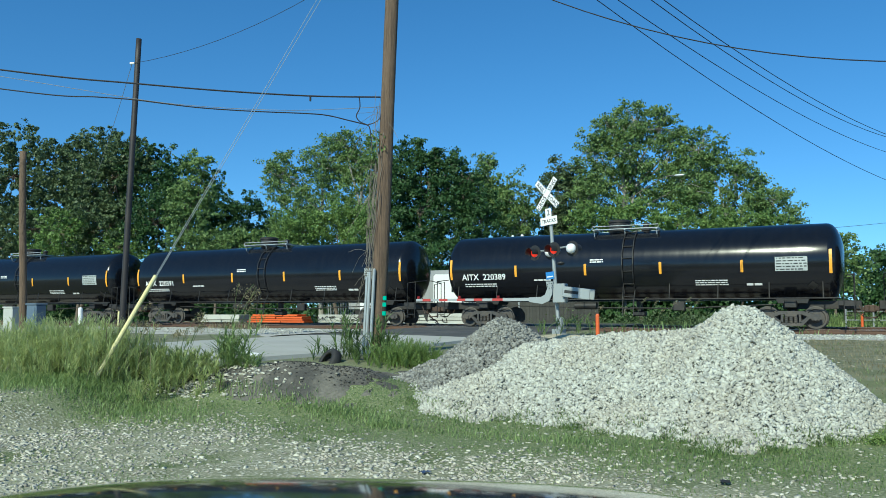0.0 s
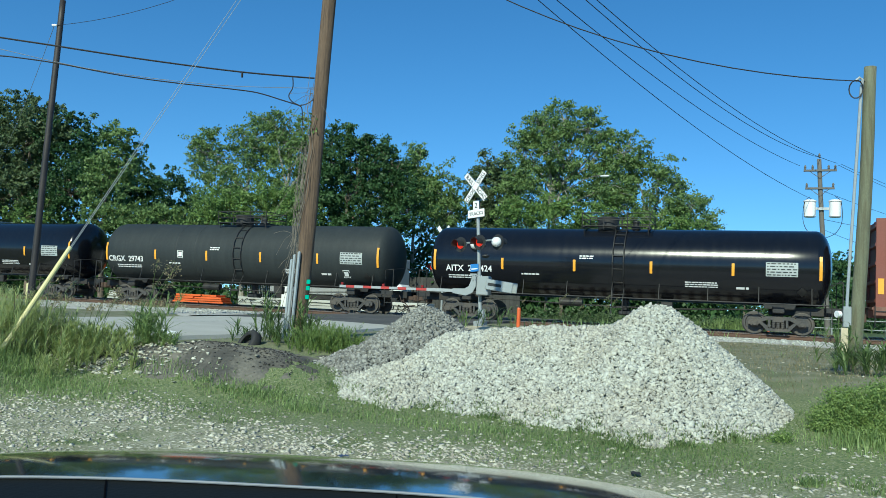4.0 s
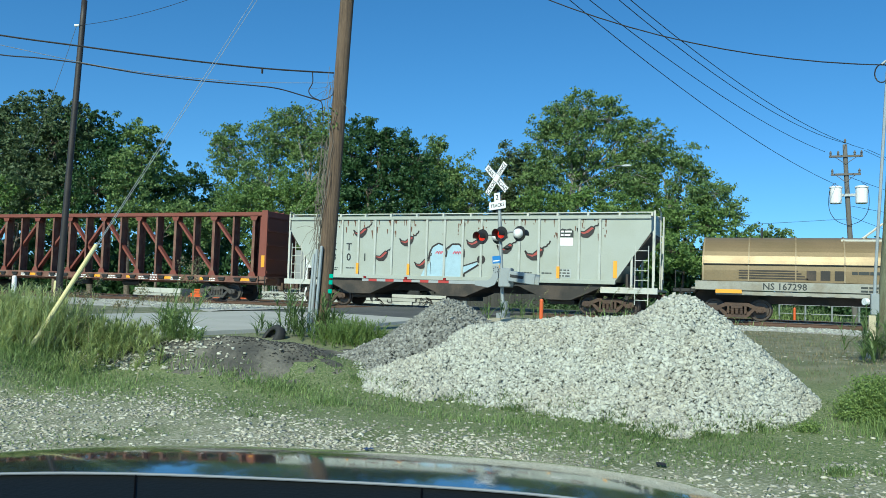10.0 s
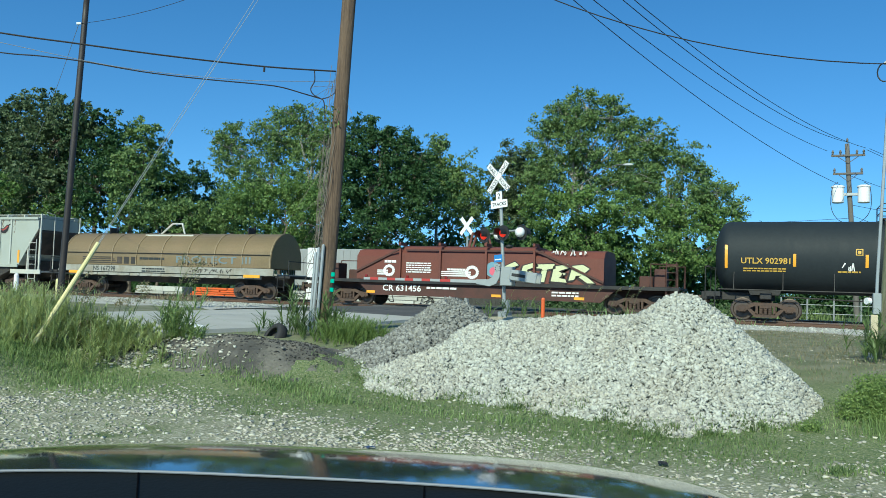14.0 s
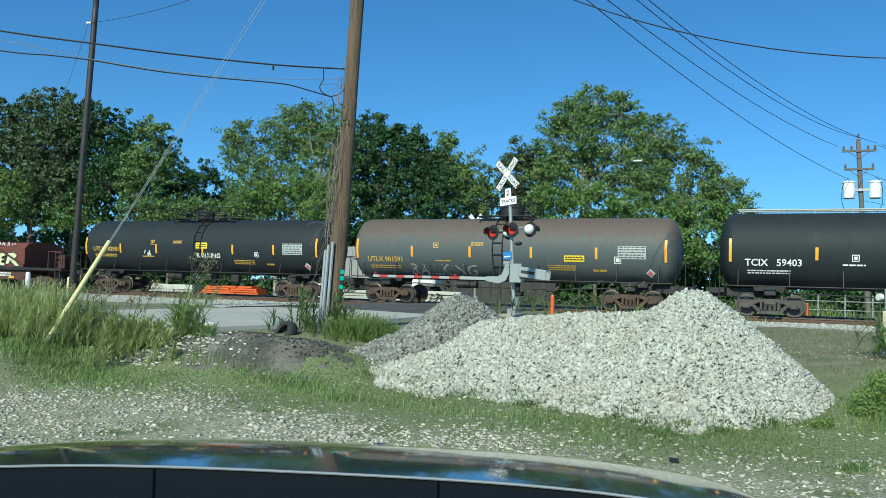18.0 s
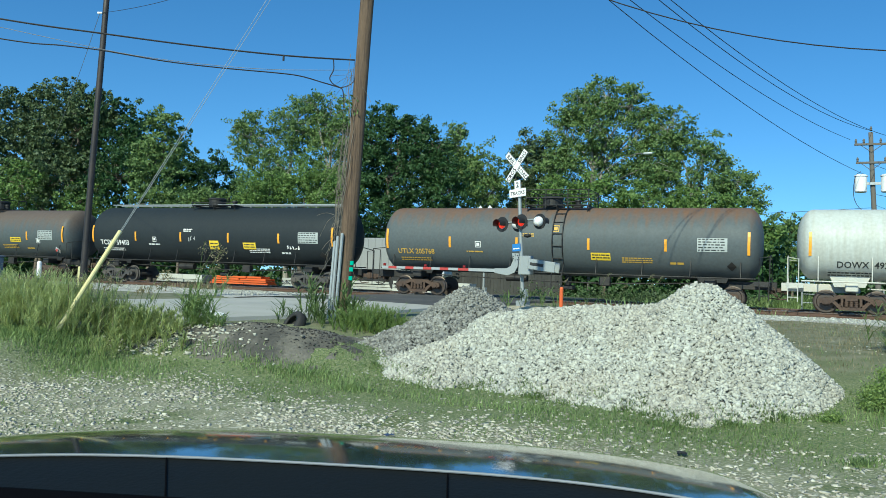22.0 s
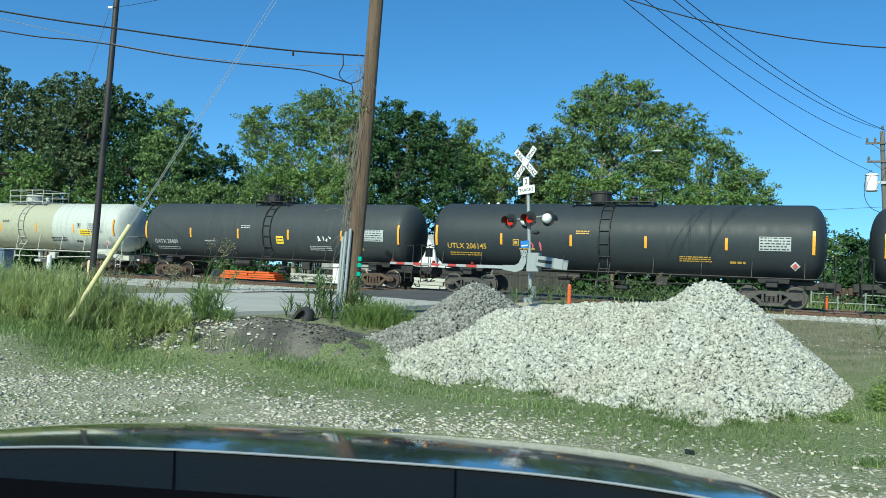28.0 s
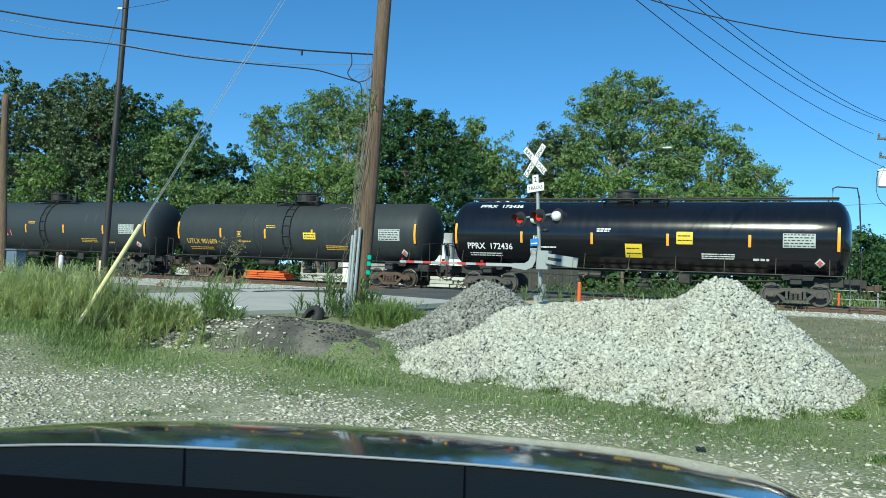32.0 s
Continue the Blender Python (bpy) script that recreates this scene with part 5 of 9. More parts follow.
    for text, x, z in (("M", -7.10, 2.68), ("K", -6.32, 2.68), ("T", -5.52, 2.68), ("4", -7.10, 2.18), ("3", -6.32, 2.18), ("0", -5.52, 2.18), ("1", -4.64, 2.18)):
        pts, fcs = lettering(text, 0.50)
        mid = (min(p[0] for p in pts) + max(p[0] for p in pts)) / 2
        bm = B()
        vs = [bm.verts.new((x + a - mid, y, z + b)) for a, b in pts]
        for f in fcs:
            bm.faces.new([vs[i] for i in f])
        part("letter", bm, M["dark_letter"], car, "black painted letter")
    fill, line = B(), B()
    for x, z, s, t in ((-4.88, 3.52, 0.53, 0.1), (-3.72, 2.40, 0.53, 0.15), (-2.40, 3.12, 0.53, 0.1), (-1.62, 2.06, 0.48, 0.2), (0.95, 3.05, 0.50, 0.0), (2.46, 2.82, 0.54, 0.05), (3.85, 2.58, 0.62, 0.12), (6.12, 3.57, 0.56, 0.05)):
        pepper(fill, line, y - 0.004, x, z, s, t)
    tagged(part("graffiti", fill, M["pepper"], car, "red chilli peppers sprayed across the side"), kind="stuff")
    tagged(part("graffiti", line, M["spray_black"], car, "black outlines and stalks of the chillies"), kind="stuff")
    # a rounded pale blue shape with two humps, thick outlines and a dark ball
    def at(*pts):
        return [(0.87 * a - 1.29, 1.48 + 0.93 * (b - 1.55)) for a, b in pts]

    bm = B()
    flat_poly(bm, at((0.15, 1.55), (0.1, 2.6), (0.2, 3.0), (0.55, 3.2), (0.9, 3.1), (1.1, 2.85), (1.35, 3.15), (1.75, 3.15), (1.98, 2.85), (2.0, 2.5), (2.0, 1.55)), y - 0.003)
    flat_poly(bm, at((-0.45, 1.55), (-0.15, 2.1), (0.15, 2.3), (0.15, 1.55)), y - 0.003)
    flat_poly(bm, at((1.95, 1.75), (1.95, 2.1), (2.75, 2.35), (2.8, 2.2)), y - 0.003)
    tagged(part("graffiti", bm, M["spray_blue"], car, "pale blue sprayed rounded shape"), kind="stuff")
    bm = B()
    stroke(bm, at((0.0, 2.35), (0.05, 2.75), (0.2, 3.05), (0.55, 3.24), (0.9, 3.12), (1.05, 2.8), (1.0, 2.55)), y - 0.006, 0.08)
    stroke(bm, at((1.0, 2.95), (1.35, 3.2), (1.75, 3.2), (2.02, 2.9), (2.02, 2.55)), y - 0.006, 0.08)
    stroke(bm, at((2.05, 1.6), (2.05, 1.75), (2.85, 2.2)), y - 0.006, 0.08)
    stroke(bm, at((2.0, 2.12), (2.85, 2.38)), y - 0.006, 0.06)
    flat_poly(bm, [(1.31 + 0.20 * math.cos(a), 2.32 + 0.20 * math.sin(a)) for a in (2 * math.pi * i / 16 for i in range(16))], y - 0.007)
    tagged(part("graffiti", bm, M["spray_black"], car, "thick black sprayed outlines"), kind="stuff")
    bm = B()
    for cx in (0.6, 1.6):
        for k in range(3):
            stroke(bm, at((cx - 0.2 + k * 0.14, 2.72), (cx - 0.1 + k * 0.14, 2.84), (cx + 0.0 + k * 0.14, 2.70)), y - 0.009, 0.05)
    tagged(part("graffiti", bm, M["spray_pink"], car), kind="stuff")
    shield = part("emblem", patch(B(), -w, 0, 4.92, 5.52, 2.98, 3.38, 0.013), M["white_letter"], car, "white painted block below a dark shield")
    bm = B()
    flat_poly(bm, [(4.90, 3.34), (4.90, 3.64), (5.05, 3.74), (5.22, 3.69), (5.39, 3.74), (5.54, 3.64), (5.54, 3.34)], y - 0.010)
    part("shield", bm, M["dark_letter"], shield)
    bm = B()
    bars(bm, -w - 0.02, 0, 4.98, 3.56, 0.48, 2, 0.08, rnd)
    part("writing", bm, M["white_letter"], shield)
    data_panel(car, -w, 0, 4.92, zb + 0.14, 0.56, 0.38, rnd)
    bm = B()
    for x, z, n in ((-6.55, 1.80, 2), (-5.65, 1.80, 1), (3.25, 1.75, 2), (4.15, 1.75, 1)):
        bars(bm, -w - 0.002, 0, x, z, 0.45, n, 0.045, rnd)
    tagged(part("stencil_writing", bm, M["dark_letter"], car), kind="stuff")
    bm = B()
    for _ in range(110):
        x = -cr + 2 * cr * rnd.randint(0, 15) / 15 - 0.05 + rnd.choice((-1, 1)) * rnd.uniform(0.06, 0.30)
        z = zt - 0.10 - (0.0 if rnd.random() < 0.6 else rnd.uniform(0.1, 0.7))
        ln = rnd.uniform(0.05, 0.42) * rnd.uniform(0.3, 1)
        ww = rnd.uniform(0.012, 0.036)
        flat_poly(bm, [(x - ww, z), (x + ww * 0.7, z + 0.01), (x + ww, z - ln * 0.4), (x + ww * 0.35, z - ln), (x - ww * 0.2, z - ln * 0.93), (x - ww * 0.8, z - ln * 0.5)], -w - rnd.uniform(0.006, 0.010))
    tagged(part("rust_streak", bm, M["rust"], car, "short rust runs below the roof edge"), kind="stuff")
    TRAIN.append((car, (x0 + x1) / 2, running_gear(car, h + 0.1, h - 2.1, "rust")))


def coil_car_tan(x0, x1):
    L = x1 - x0
    h = L / 2
    rnd = random.Random(21)
    car = thing("coil_car", "tan round-topped steel coil car with pale side sill", "coil car", pose((x0 + x1) / 2, TRACK_Y, RAIL_Z), group="train of freight cars")
    r, zc = 1.42, 2.05
    # the barrel-vault cover: straight lower sides, round crown
    sec = [(-r, 1.62)] + [(-r * math.cos(a), zc + 1.42 * math.sin(a)) for a in (math.pi * i / 22 for i in range(23))] + [(r, 1.62)]
    bm = B()
    a = [bm.verts.new((-h + 0.15, y, z)) for y, z in sec]
    b = [bm.verts.new((h - 0.15, y, z)) for y, z in sec]
    for i in range(len(sec) - 1):
        bm.faces.new((a[i], b[i], b[i + 1], a[i + 1]))
    bm.faces.new(a)
    bm.faces.new(b[::-1])
    bmesh.ops.recalc_face_normals(bm, faces=bm.faces)
    part("cover", bm, M["coil_tan"], car, "tan bronze painted vaulted cover", smooth=False)
    for i in range(9):
        x = -h + 0.2 + (L - 0.4) * i / 8
        bm = B()
        ring = [(-(r + 0.02) * math.cos(t), zc + 1.44 * math.sin(t)) for t in (math.pi * k / 22 for k in range(23))]
        ring = [(-(r + 0.02), 1.64)] + ring
        for (y0, z0), (y1, z1) in zip(ring, ring[1:]):
            box(bm, (x, (y0 + y1) / 2, (z0 + z1) / 2), (0.05, 0.03, math.hypot(y1 - y0, z1 - z0) + 0.02), 0, Matrix.Rotation(-math.atan2(y1 - y0, z1 - z0), 4, "X"))
        part("rib", bm, M["coil_rib"], car)
    bm = B()
    tube(bm, (-h + 0.2, -r - 0.03, 2.30), (h - 0.2, -r - 0.03, 2.30), 0.02, 0.02, 6)
    for q in (-1, 1):
        box(bm, (q * (h - 2.4), -0.1, zc + 1.53), (0.07, 0.5, 0.42), 0.01)
        box(bm, (q * (h - 2.4), 0.25, zc + 1.61), (0.07, 0.06, 0.5))
    part("cover_lift_lug", bm, M["steel_dark"], car)
    bm = B()
    pipe(bm, [(-1.05, -0.30, zc + 1.38), (-0.35, -0.22, zc + 1.96), (0.30, -0.22, zc + 1.96), (0.55, -0.30, zc + 1.38)], 0.055)
    box(bm, (-0.2, -0.62, zc + 1.27), (3.3, 0.12, 0.10), 0.01)
    part("lift_bracket", bm, M["white_part"], car, "off-white lifting bracket on the crown")
    bm = B()
    box(bm, (0, -1.50, 1.42), (L + 0.2, 0.08, 0.36), 0.01)
    box(bm, (0, 0, 1.30), (L + 0.5, 2.9, 0.08), 0.01)
    part("side_sill", bm, M["coil_sill"], car, "dirty off-white side sill")
    bm = B()
    box(bm, (0, -1.42, 1.13), (L - 1.4, 0.10, 0.16), 0.01)
    for i in range(17):
        box(bm, (-h + 1.2 + (L - 2.4) * i / 16, -1.48, 1.14), (0.30 if i % 2 else 0.16, 0.05, 0.12))
    part("lower_sill", bm, M["coil_sill"], car)
    bm = box(B(), (0, 0, 0.98), (L + 0.4, 0.6, 0.5), 0.03)
    part("centre_sill", bm, M["hopper_dark"], car)
    for q in (-1, 1):
        bm = B()
        box(bm, (q * (h + 0.55), 0, 1.20), (0.9, 2.8, 0.14), 0.02)
        pipe(bm, [(q * (h + 0.9), -1.4, 1.25), (q * (h + 0.9), -1.4, 2.0), (q * (h + 0.9), 1.4, 2.0), (q * (h + 0.9), 1.4, 1.25)], 0.025)
        ladder(car, q * (h + 0.5), 0.4, [(-1.45, 0.5), (-1.45, 1.3)], M["steel_dark"], "short step ladder", 0.3)
        part("end_platform", bm, M["steel_dark"], car)
        bm = patch(B(), -1.545, 0, q * (h - 1.2) - 0.5, q * (h - 1.2) + 0.5, 1.12, 1.27, 0.01)
        part("reflector", bm, M["amber"], car, "amber reflective strip")
    bm = B()
    for i, x in enumerate((-5.6, -5.6, -5.6, -5.6)):
        patch(bm, -r, 0, -5.6, -3.4 + 0.12 * i, 2.02 - i * 0.10, 2.075 - i * 0.10, 0.012, 0.002, 1)
    for k in range(3):
        patch(bm, -r, 0, -3.1 + k * 0.5, -2.75 + k * 0.5, 1.70, 2.08, 0.012, 0.002, 1)
    part("emblem", bm, M["hopper_dark"], car, "dark striped railway emblem")
    flat_words("PROTECT III", 0.52, 0.95, -r - 0.012, 1.82, M["faded_blue"], car, 1.75, "lettering", "faded blue painted words")
    flat_words("NS 167298", 0.36, -4.7, -1.545, 1.30, M["dark_letter"], car)
    bm = B()
    bars(bm, -r - 0.004, 0, -1.5, 1.95, 1.7, 1, 0.12, rnd, 0.2)
    bars(bm, -1.545, 0, -1.2, 1.42, 1.6, 2, 0.07, rnd)
    tagged(part("stencil_writing", bm, M["dark_letter"], car), kind="stuff")
    bm = B()
    for i in range(14):
        a0 = 1.5 + i * 0.18
        stroke(bm, [(a0 + rnd.uniform(-0.1, 0.1), 1.68 + rnd.uniform(0, 0.2)) for _ in range(4)], -r - 0.015, 0.03)
        a1 = 2.0 + i * 0.2
        stroke(bm, [(a1 + rnd.uniform(-0.12, 0.12), 1.28 + rnd.uniform(0, 0.26)) for _ in range(4)], -1.548, 0.03)
    tagged(part("graffiti", bm, M["spray_black"], car), kind="stuff")
    TRAIN.append((car, (x0 + x1) / 2, running_gear(car, h + 1.0, h - 1.5, "rust")))


def coil_car_brown(x0, x1, f0, f1):
    """The hood spans x0 to x1, the whole frame f0 to f1."""
    c = (f0 + f1) / 2
    H0, H1 = x0 - c, x1 - c
    h = (f1 - f0) / 2
    rnd = random.Random(31)
    car = thing("coil_car", "dark red-brown steel coil car with ribbed hood and cream graffiti", "coil car", pose(c, TRACK_Y, RAIL_Z), group="train of freight cars")
    w, zb, zt = 1.38, 1.25, 2.88
    LL = H1 - H0
    for fa, fb, low in ((0.0, 0.195, 0.17), (0.195, 0.743, 0.0), (0.743, 1.0, 0.14)):
        t_ = zt - low
        sec = [(-w + low * 0.02, zb), (-w + low * 0.02, t_ - 0.35), (-w + 0.28, t_ - 0.06), (-0.6, t_ + 0.02), (0.6, t_ + 0.02), (w - 0.28, t_ - 0.06), (w, t_ - 0.35), (w, zb)]
        bm = B()
        a = [bm.verts.new((H0 + LL * fa, y, z)) for y, z in sec]
        b = [bm.verts.new((H0 + LL * fb, y, z)) for y, z in sec]
        for i in range(len(sec)):
            bm.faces.new((a[i], b[i], b[(i + 1) % 8], a[(i + 1) % 8]))
        bm.faces.new(a)
        bm.faces.new(b[::-1])
        bmesh.ops.recalc_face_normals(bm, faces=bm.faces)
        part("hood", bm, M["coil_brown"], car, "brown steel hood section")
    for f in (0.195, 0.366, 0.554, 0.743):
        x = H0 + LL * f
        bm = B()
        box(bm, (x, -w - 0.06, (zb + zt) / 2 - 0.1), (0.10, 0.12, zt - zb - 0.2), 0.01)
        box(bm, (x, -w + 0.15, zt + 0.06), (0.12, 0.7, 0.14), 0.01)
        part("rib", bm, M["coil_brown"], car)
    for (xa, za), (xb, zb_) in (((0.0, zb + 0.35), (0.195, zt - 0.15)), ((0.743, zt - 0.15), (1.0, zb + 0.1))):
        d = Vector(((xb - xa) * LL, 0, zb_ - za))
        bm = box(B(), (H0 + (xa + xb) / 2 * LL, -w - 0.04, (za + zb_) / 2), (d.length, 0.08, 0.09), 0, Matrix.Rotation(-math.atan2(d.z, d.x), 4, "Y"))
        part("brace", bm, M["coil_brown_dark"], car)
    bm = B()
    box(bm, (H0 + LL / 2, -w - 0.05, zt - 0.22), (LL * 0.56, 0.08, 0.07))
    part("hood_rail", bm, M["coil_brown_dark"], car)
    bm = B()
    x = H0 + LL * 0.485
    prism(bm, [(x - 0.53, zt + 0.001), (x - 0.40, zt), (x - 0.26, zt + 0.58), (x + 0.26, zt + 0.58), (x + 0.40, zt), (x + 0.53, zt), (x + 0.33, zt + 0.71), (x - 0.33, zt + 0.71)], -0.30, -0.22)
    prism(bm, [(x - 0.53, zt + 0.0), (x - 0.40, zt), (x - 0.26, zt + 0.58), (x + 0.26, zt + 0.58), (x + 0.40, zt), (x + 0.53, zt), (x + 0.33, zt + 0.71), (x - 0.33, zt + 0.71)], 0.22, 0.30)
    box(bm, (x, 0, zt + 0.65), (0.5, 0.6, 0.08))
    part("lift_bracket", bm, M["coil_brown"], car)
    bm = B()
    box(bm, (0, 0, 1.18), (2 * h, 2.95, 0.08), 0.01)
    box(bm, (0, -1.50, 1.16), (2 * h, 0.06, 0.16), 0.01)
    part("deck", bm, M["steel_dark"], car)
    bm = B()
    prism(bm, [(-h + 2.6, 1.10), (h - 2.6, 1.10), (h - 3.3, 0.50), (-h + 3.3, 0.50)], -1.36, -1.28)
    box(bm, (0, 0, 0.84), (2 * h - 0.3, 0.6, 0.5), 0.03)
    part("side_sill", bm, M["coil_brown_dark"], car, "dark brown fish-belly sill")
    for q in (-1, 1):
        for y in (-1.40, 1.40):
            part("end_rail", pipe(B(), [(q * (h - 0.1), y, 1.22), (q * (h - 0.1), y, 2.2), (q * (h - 1.2), y, 2.2), (q * (h - 1.2), y, 1.22)], 0.035), M["coil_brown_dark"], car, "brown pipe end rail")
        part("brake_cabinet", box(B(), (q * (h - 0.9), -0.3, 1.62), (0.5, 0.9, 0.8), 0.04), M["coil_brown_dark"], car)
        part("tool_box", box(B(), (q * (h - 1.6), 0.4, 1.47), (0.6, 0.7, 0.5), 0.04), M["coil_brown_dark"], car)
        ladder(car, q * (h - 0.35), 0.4, [(-1.48, 0.5), (-1.48, 2.3)], M["coil_brown_dark"], "brown end ladder", 0.3)
    y = -w - 0.014
    wheel = [(0.30 * math.cos(t), 0.30 * math.sin(t)) for t in (2 * math.pi * i / 20 for i in range(21))]
    for cx, tail, s in ((H0 + LL * 0.145, -0.62, 1.0), (H0 + LL * 0.497, -1.55, 1.1)):
        bm = B()
        stroke(bm, [(cx + u * s * 0.8, 1.68 + v * s * 0.72) for u, v in wheel], y, 0.14)
        for k in range(3):
            stroke(bm, [(cx + tail, 1.60 - k * 0.09 + 0.08), (cx - 0.05, 1.60 - k * 0.09 + 0.08)], y - 0.002, 0.055)
        part("emblem", bm, M["white_letter"], car, "white ring emblem with speed lines")
    bm = B()
    bars(bm, y, 0, H0 + LL * 0.125, 2.05, 0.6, 1, 0.12, rnd, 0.15)
    bars(bm, y, 0, H0 + LL * 0.22, 2.02, 1.3, 5, 0.055, rnd)
    bars(bm, y, 0, H0 + LL * 0.395, 1.74, 0.9, 1, 0.09, rnd, 0.15)
    bars(bm, -1.37, 0, -2.6, 0.86, 1.5, 1, 0.09, rnd, 0.5)
    bars(bm, -1.37, 0, 3.4, 0.84, 1.2, 2, 0.07, rnd, 0.6)
    tagged(part("stencil_writing", bm, M["white_letter"], car), kind="stuff")
    flat_words("CR 631456", 0.40, -h + 3.95, -1.375, 0.72, M["white_letter"], car, 1.1)
    for x in (-h + 3.1, 0.6, 4.4):
        bm = patch(B(), -1.36, 0, x, x + 0.45, 0.58, 0.70, 0.008)
        part("reflector", bm, M["amber"], car, "amber reflective strip")
    # the large sprayed piece: five slanting fat letters
    gx, gw = H0 + LL * 0.555, LL * 0.425
    bm, ed = B(), B()
    shapes = ([(0.0, 0.1), (0.75, 0.0), (0.62, 0.22), (0.35, 0.28), (0.75, 0.42), (0.62, 0.58), (0.38, 0.60), (0.85, 0.80), (0.6, 1.0), (0.05, 0.72)],
              [(0.0, 0.0), (0.7, 0.05), (0.95, 0.45), (0.45, 0.58), (0.95, 0.78), (0.75, 0.98), (0.2, 0.8), (0.15, 0.5), (0.55, 0.35), (0.05, 0.25)],
              [(0.25, 0.0), (0.55, 0.0), (0.6, 0.62), (0.95, 0.68), (0.9, 0.92), (0.0, 0.88), (0.05, 0.66), (0.32, 0.64)],
              [(0.0, 0.05), (0.8, 0.0), (0.7, 0.2), (0.4, 0.25), (0.75, 0.45), (0.35, 0.55), (0.9, 0.75), (0.7, 0.92), (0.05, 0.8)],
              [(0.0, 0.1), (0.3, 0.15), (0.35, 0.35), (0.9, 0.0), (1.3, 0.0), (0.7, 0.45), (0.95, 0.7), (0.6, 0.9), (0.1, 0.85)])
    for k, sh in enumerate(shapes):
        ox = gx + 0.75 + (gw - 0.9) * k / 5.4
        sc = (gw - 0.9) / 5.6
        pts = [(ox - 0.1 + u * sc * 1.28 + v * 0.12, 1.30 + v * 0.92) for u, v in sh]
        stroke(ed, pts + pts[:1], y - 0.008, 0.04)
        ed_ = [(px - 0.05, pz - 0.05) for px, pz in pts]
        stroke(ed, ed_ + ed_[:1], y - 0.004, 0.06)
        cxm, czm = sum(p[0] for p in pts) / len(pts), sum(p[1] for p in pts) / len(pts)
        for i in range(len(pts)):
            flat_poly(bm, [(cxm, czm), pts[i], pts[(i + 1) % len(pts)]], y - 0.006)
    tagged(part("graffiti", bm, M["spray_cream"], car, "fat cream sprayed letter shapes"), kind="stuff")
    tagged(part("graffiti", ed, M["spray_black"], car, "black sprayed letter outlines"), kind="stuff")
    bm = B()
    flat_poly(bm, [(gx + 0.32 + 0.36 * math.cos(t), 1.82 + 0.36 * math.sin(t)) for t in (2 * math.pi * i / 14 for i in range(14))], y - 0.003)
    tagged(part("graffiti", bm, M["spray_teal"], car), kind="stuff")
    bm = B()
    flat_poly(bm, [(gx + 0.36 + 0.22 * math.cos(t), 1.74 + 0.20 * math.sin(t)) for t in (2 * math.pi * i / 12 for i in range(12))], y - 0.007)
    tagged(part("graffiti", bm, M["spray_pink"], car), kind="stuff")
    bm = B()
    for i in range(8):
        a0 = gx + gw - 2.0 + i * 0.2
        stroke(bm, [(a0 + rnd.uniform(-0.1, 0.12), 2.50 + rnd.uniform(0, 0.28)) for _ in range(4)], y - 0.003, 0.035)
    tagged(part("graffiti", bm, M["white_letter"], car), kind="stuff")
    TRAIN.append((car, c, running_gear(car, h + 0.1, h - 1.9, "rust")))


# the train, front to back
tank_car("glossy black tank car with white lettering", -56.2, -39.0, "black_gloss", marks="AITX  220387", size=0.38, marks_z=2.18, deck="low", seed=1)
tank_car("glossy black tank car with white lettering", -37.4, -19.0, "black_gloss", marks="AITX  220391", size=0.38, marks_z=2.18, deck="low", seed=2)
tank_car("glossy black tank car with white lettering", -17.2, 0.05, "black_gloss", marks="AITX  220389", size=0.38, marks_z=2.18, deck="low", seed=3)
tank_car("charcoal grey matt tank car with railed top deck", 1.75, 18.95, "grey_charcoal", marks="CRGX  29743", marks_at=0.12, marks_z=2.16, size=0.40, deck="rails", seams=(-3.6, -2.4), extras=(boxed(-0.40, -0.30, 0.36), boxed(0.72, -1.05, 0.36)), seed=4)
tank_car("glossy black tank car with white lettering", 20.85, 38.0, "black_gloss", marks="AITX  220424", size=0.38, marks_z=2.18, deck="rails", seed=5)
centerbeam_car(39.3, 63.6)
hopper_car(64.75, 82.95)
coil_car_tan(84.6, 98.95)
coil_car_brown(103.73, 115.73, 101.2, 118.9)
tank_car("dirty black tank car with yellow lettering and graffiti", 120.2, 136.5, "black_matt", r=1.48, zc=2.62, marks="UTLX 902981", ink="yellow_letter", size=0.33, deck="wide", tone="rust", stripes=7, sign="white_letter", extras=(yellow_sign(0.02, -0.14, 0.75, 0.32), sprayed_word("RAILKING", 0.34, 8.3, -0.62, "white_letter", 1.05), scrawl(-0.42, -0.62, 0.5, 0.4, "white_letter", 5, 0.04), boxed(-0.36, 0.05, 0.25, "yellow_letter"), boxed(0.48, -0.55, 0.25)), seed=6)
tank_car("weathered black tank car with brown crown, yellow lettering, white scrawl", 137.85, 153.5, "grey_brown", r=1.48, zc=2.64, marks="UTLX 901591", ink="yellow_letter", size=0.33, marks_z=1.98, deck="hatch", tone="rust", stripes=6, sign="white_letter", extras=(sprayed_word("RAILKING", 0.66, 3.2, -1.22, "spray_grey", 1.18), yellow_sign(0.38, -0.55, 0.9, 0.28), boxed(-0.42, 0.0, 0.25, "yellow_letter"), boxed(0.66, -0.6, 0.3)), seed=7)
tank_car("dull black tank car with pipe walkway and yellow panels", 155.05, 172.0, "black_matt", marks="TCIX   59403", size=0.38, marks_z=2.06, deck="long", seams=(), sign="steel_dark", extras=(yellow_sign(0.04, -0.80, 0.62, 0.46), yellow_sign(0.30, -0.75, 0.80, 0.34), boxed(-0.42, -0.45, 0.26), scrawl(0.62, -0.75, 0.8, 0.24, "white_letter", 14, 0.045), scrawl(-0.14, -0.4, 0.6, 0.3, "grey_letter", 15, 0.04)), seed=8)
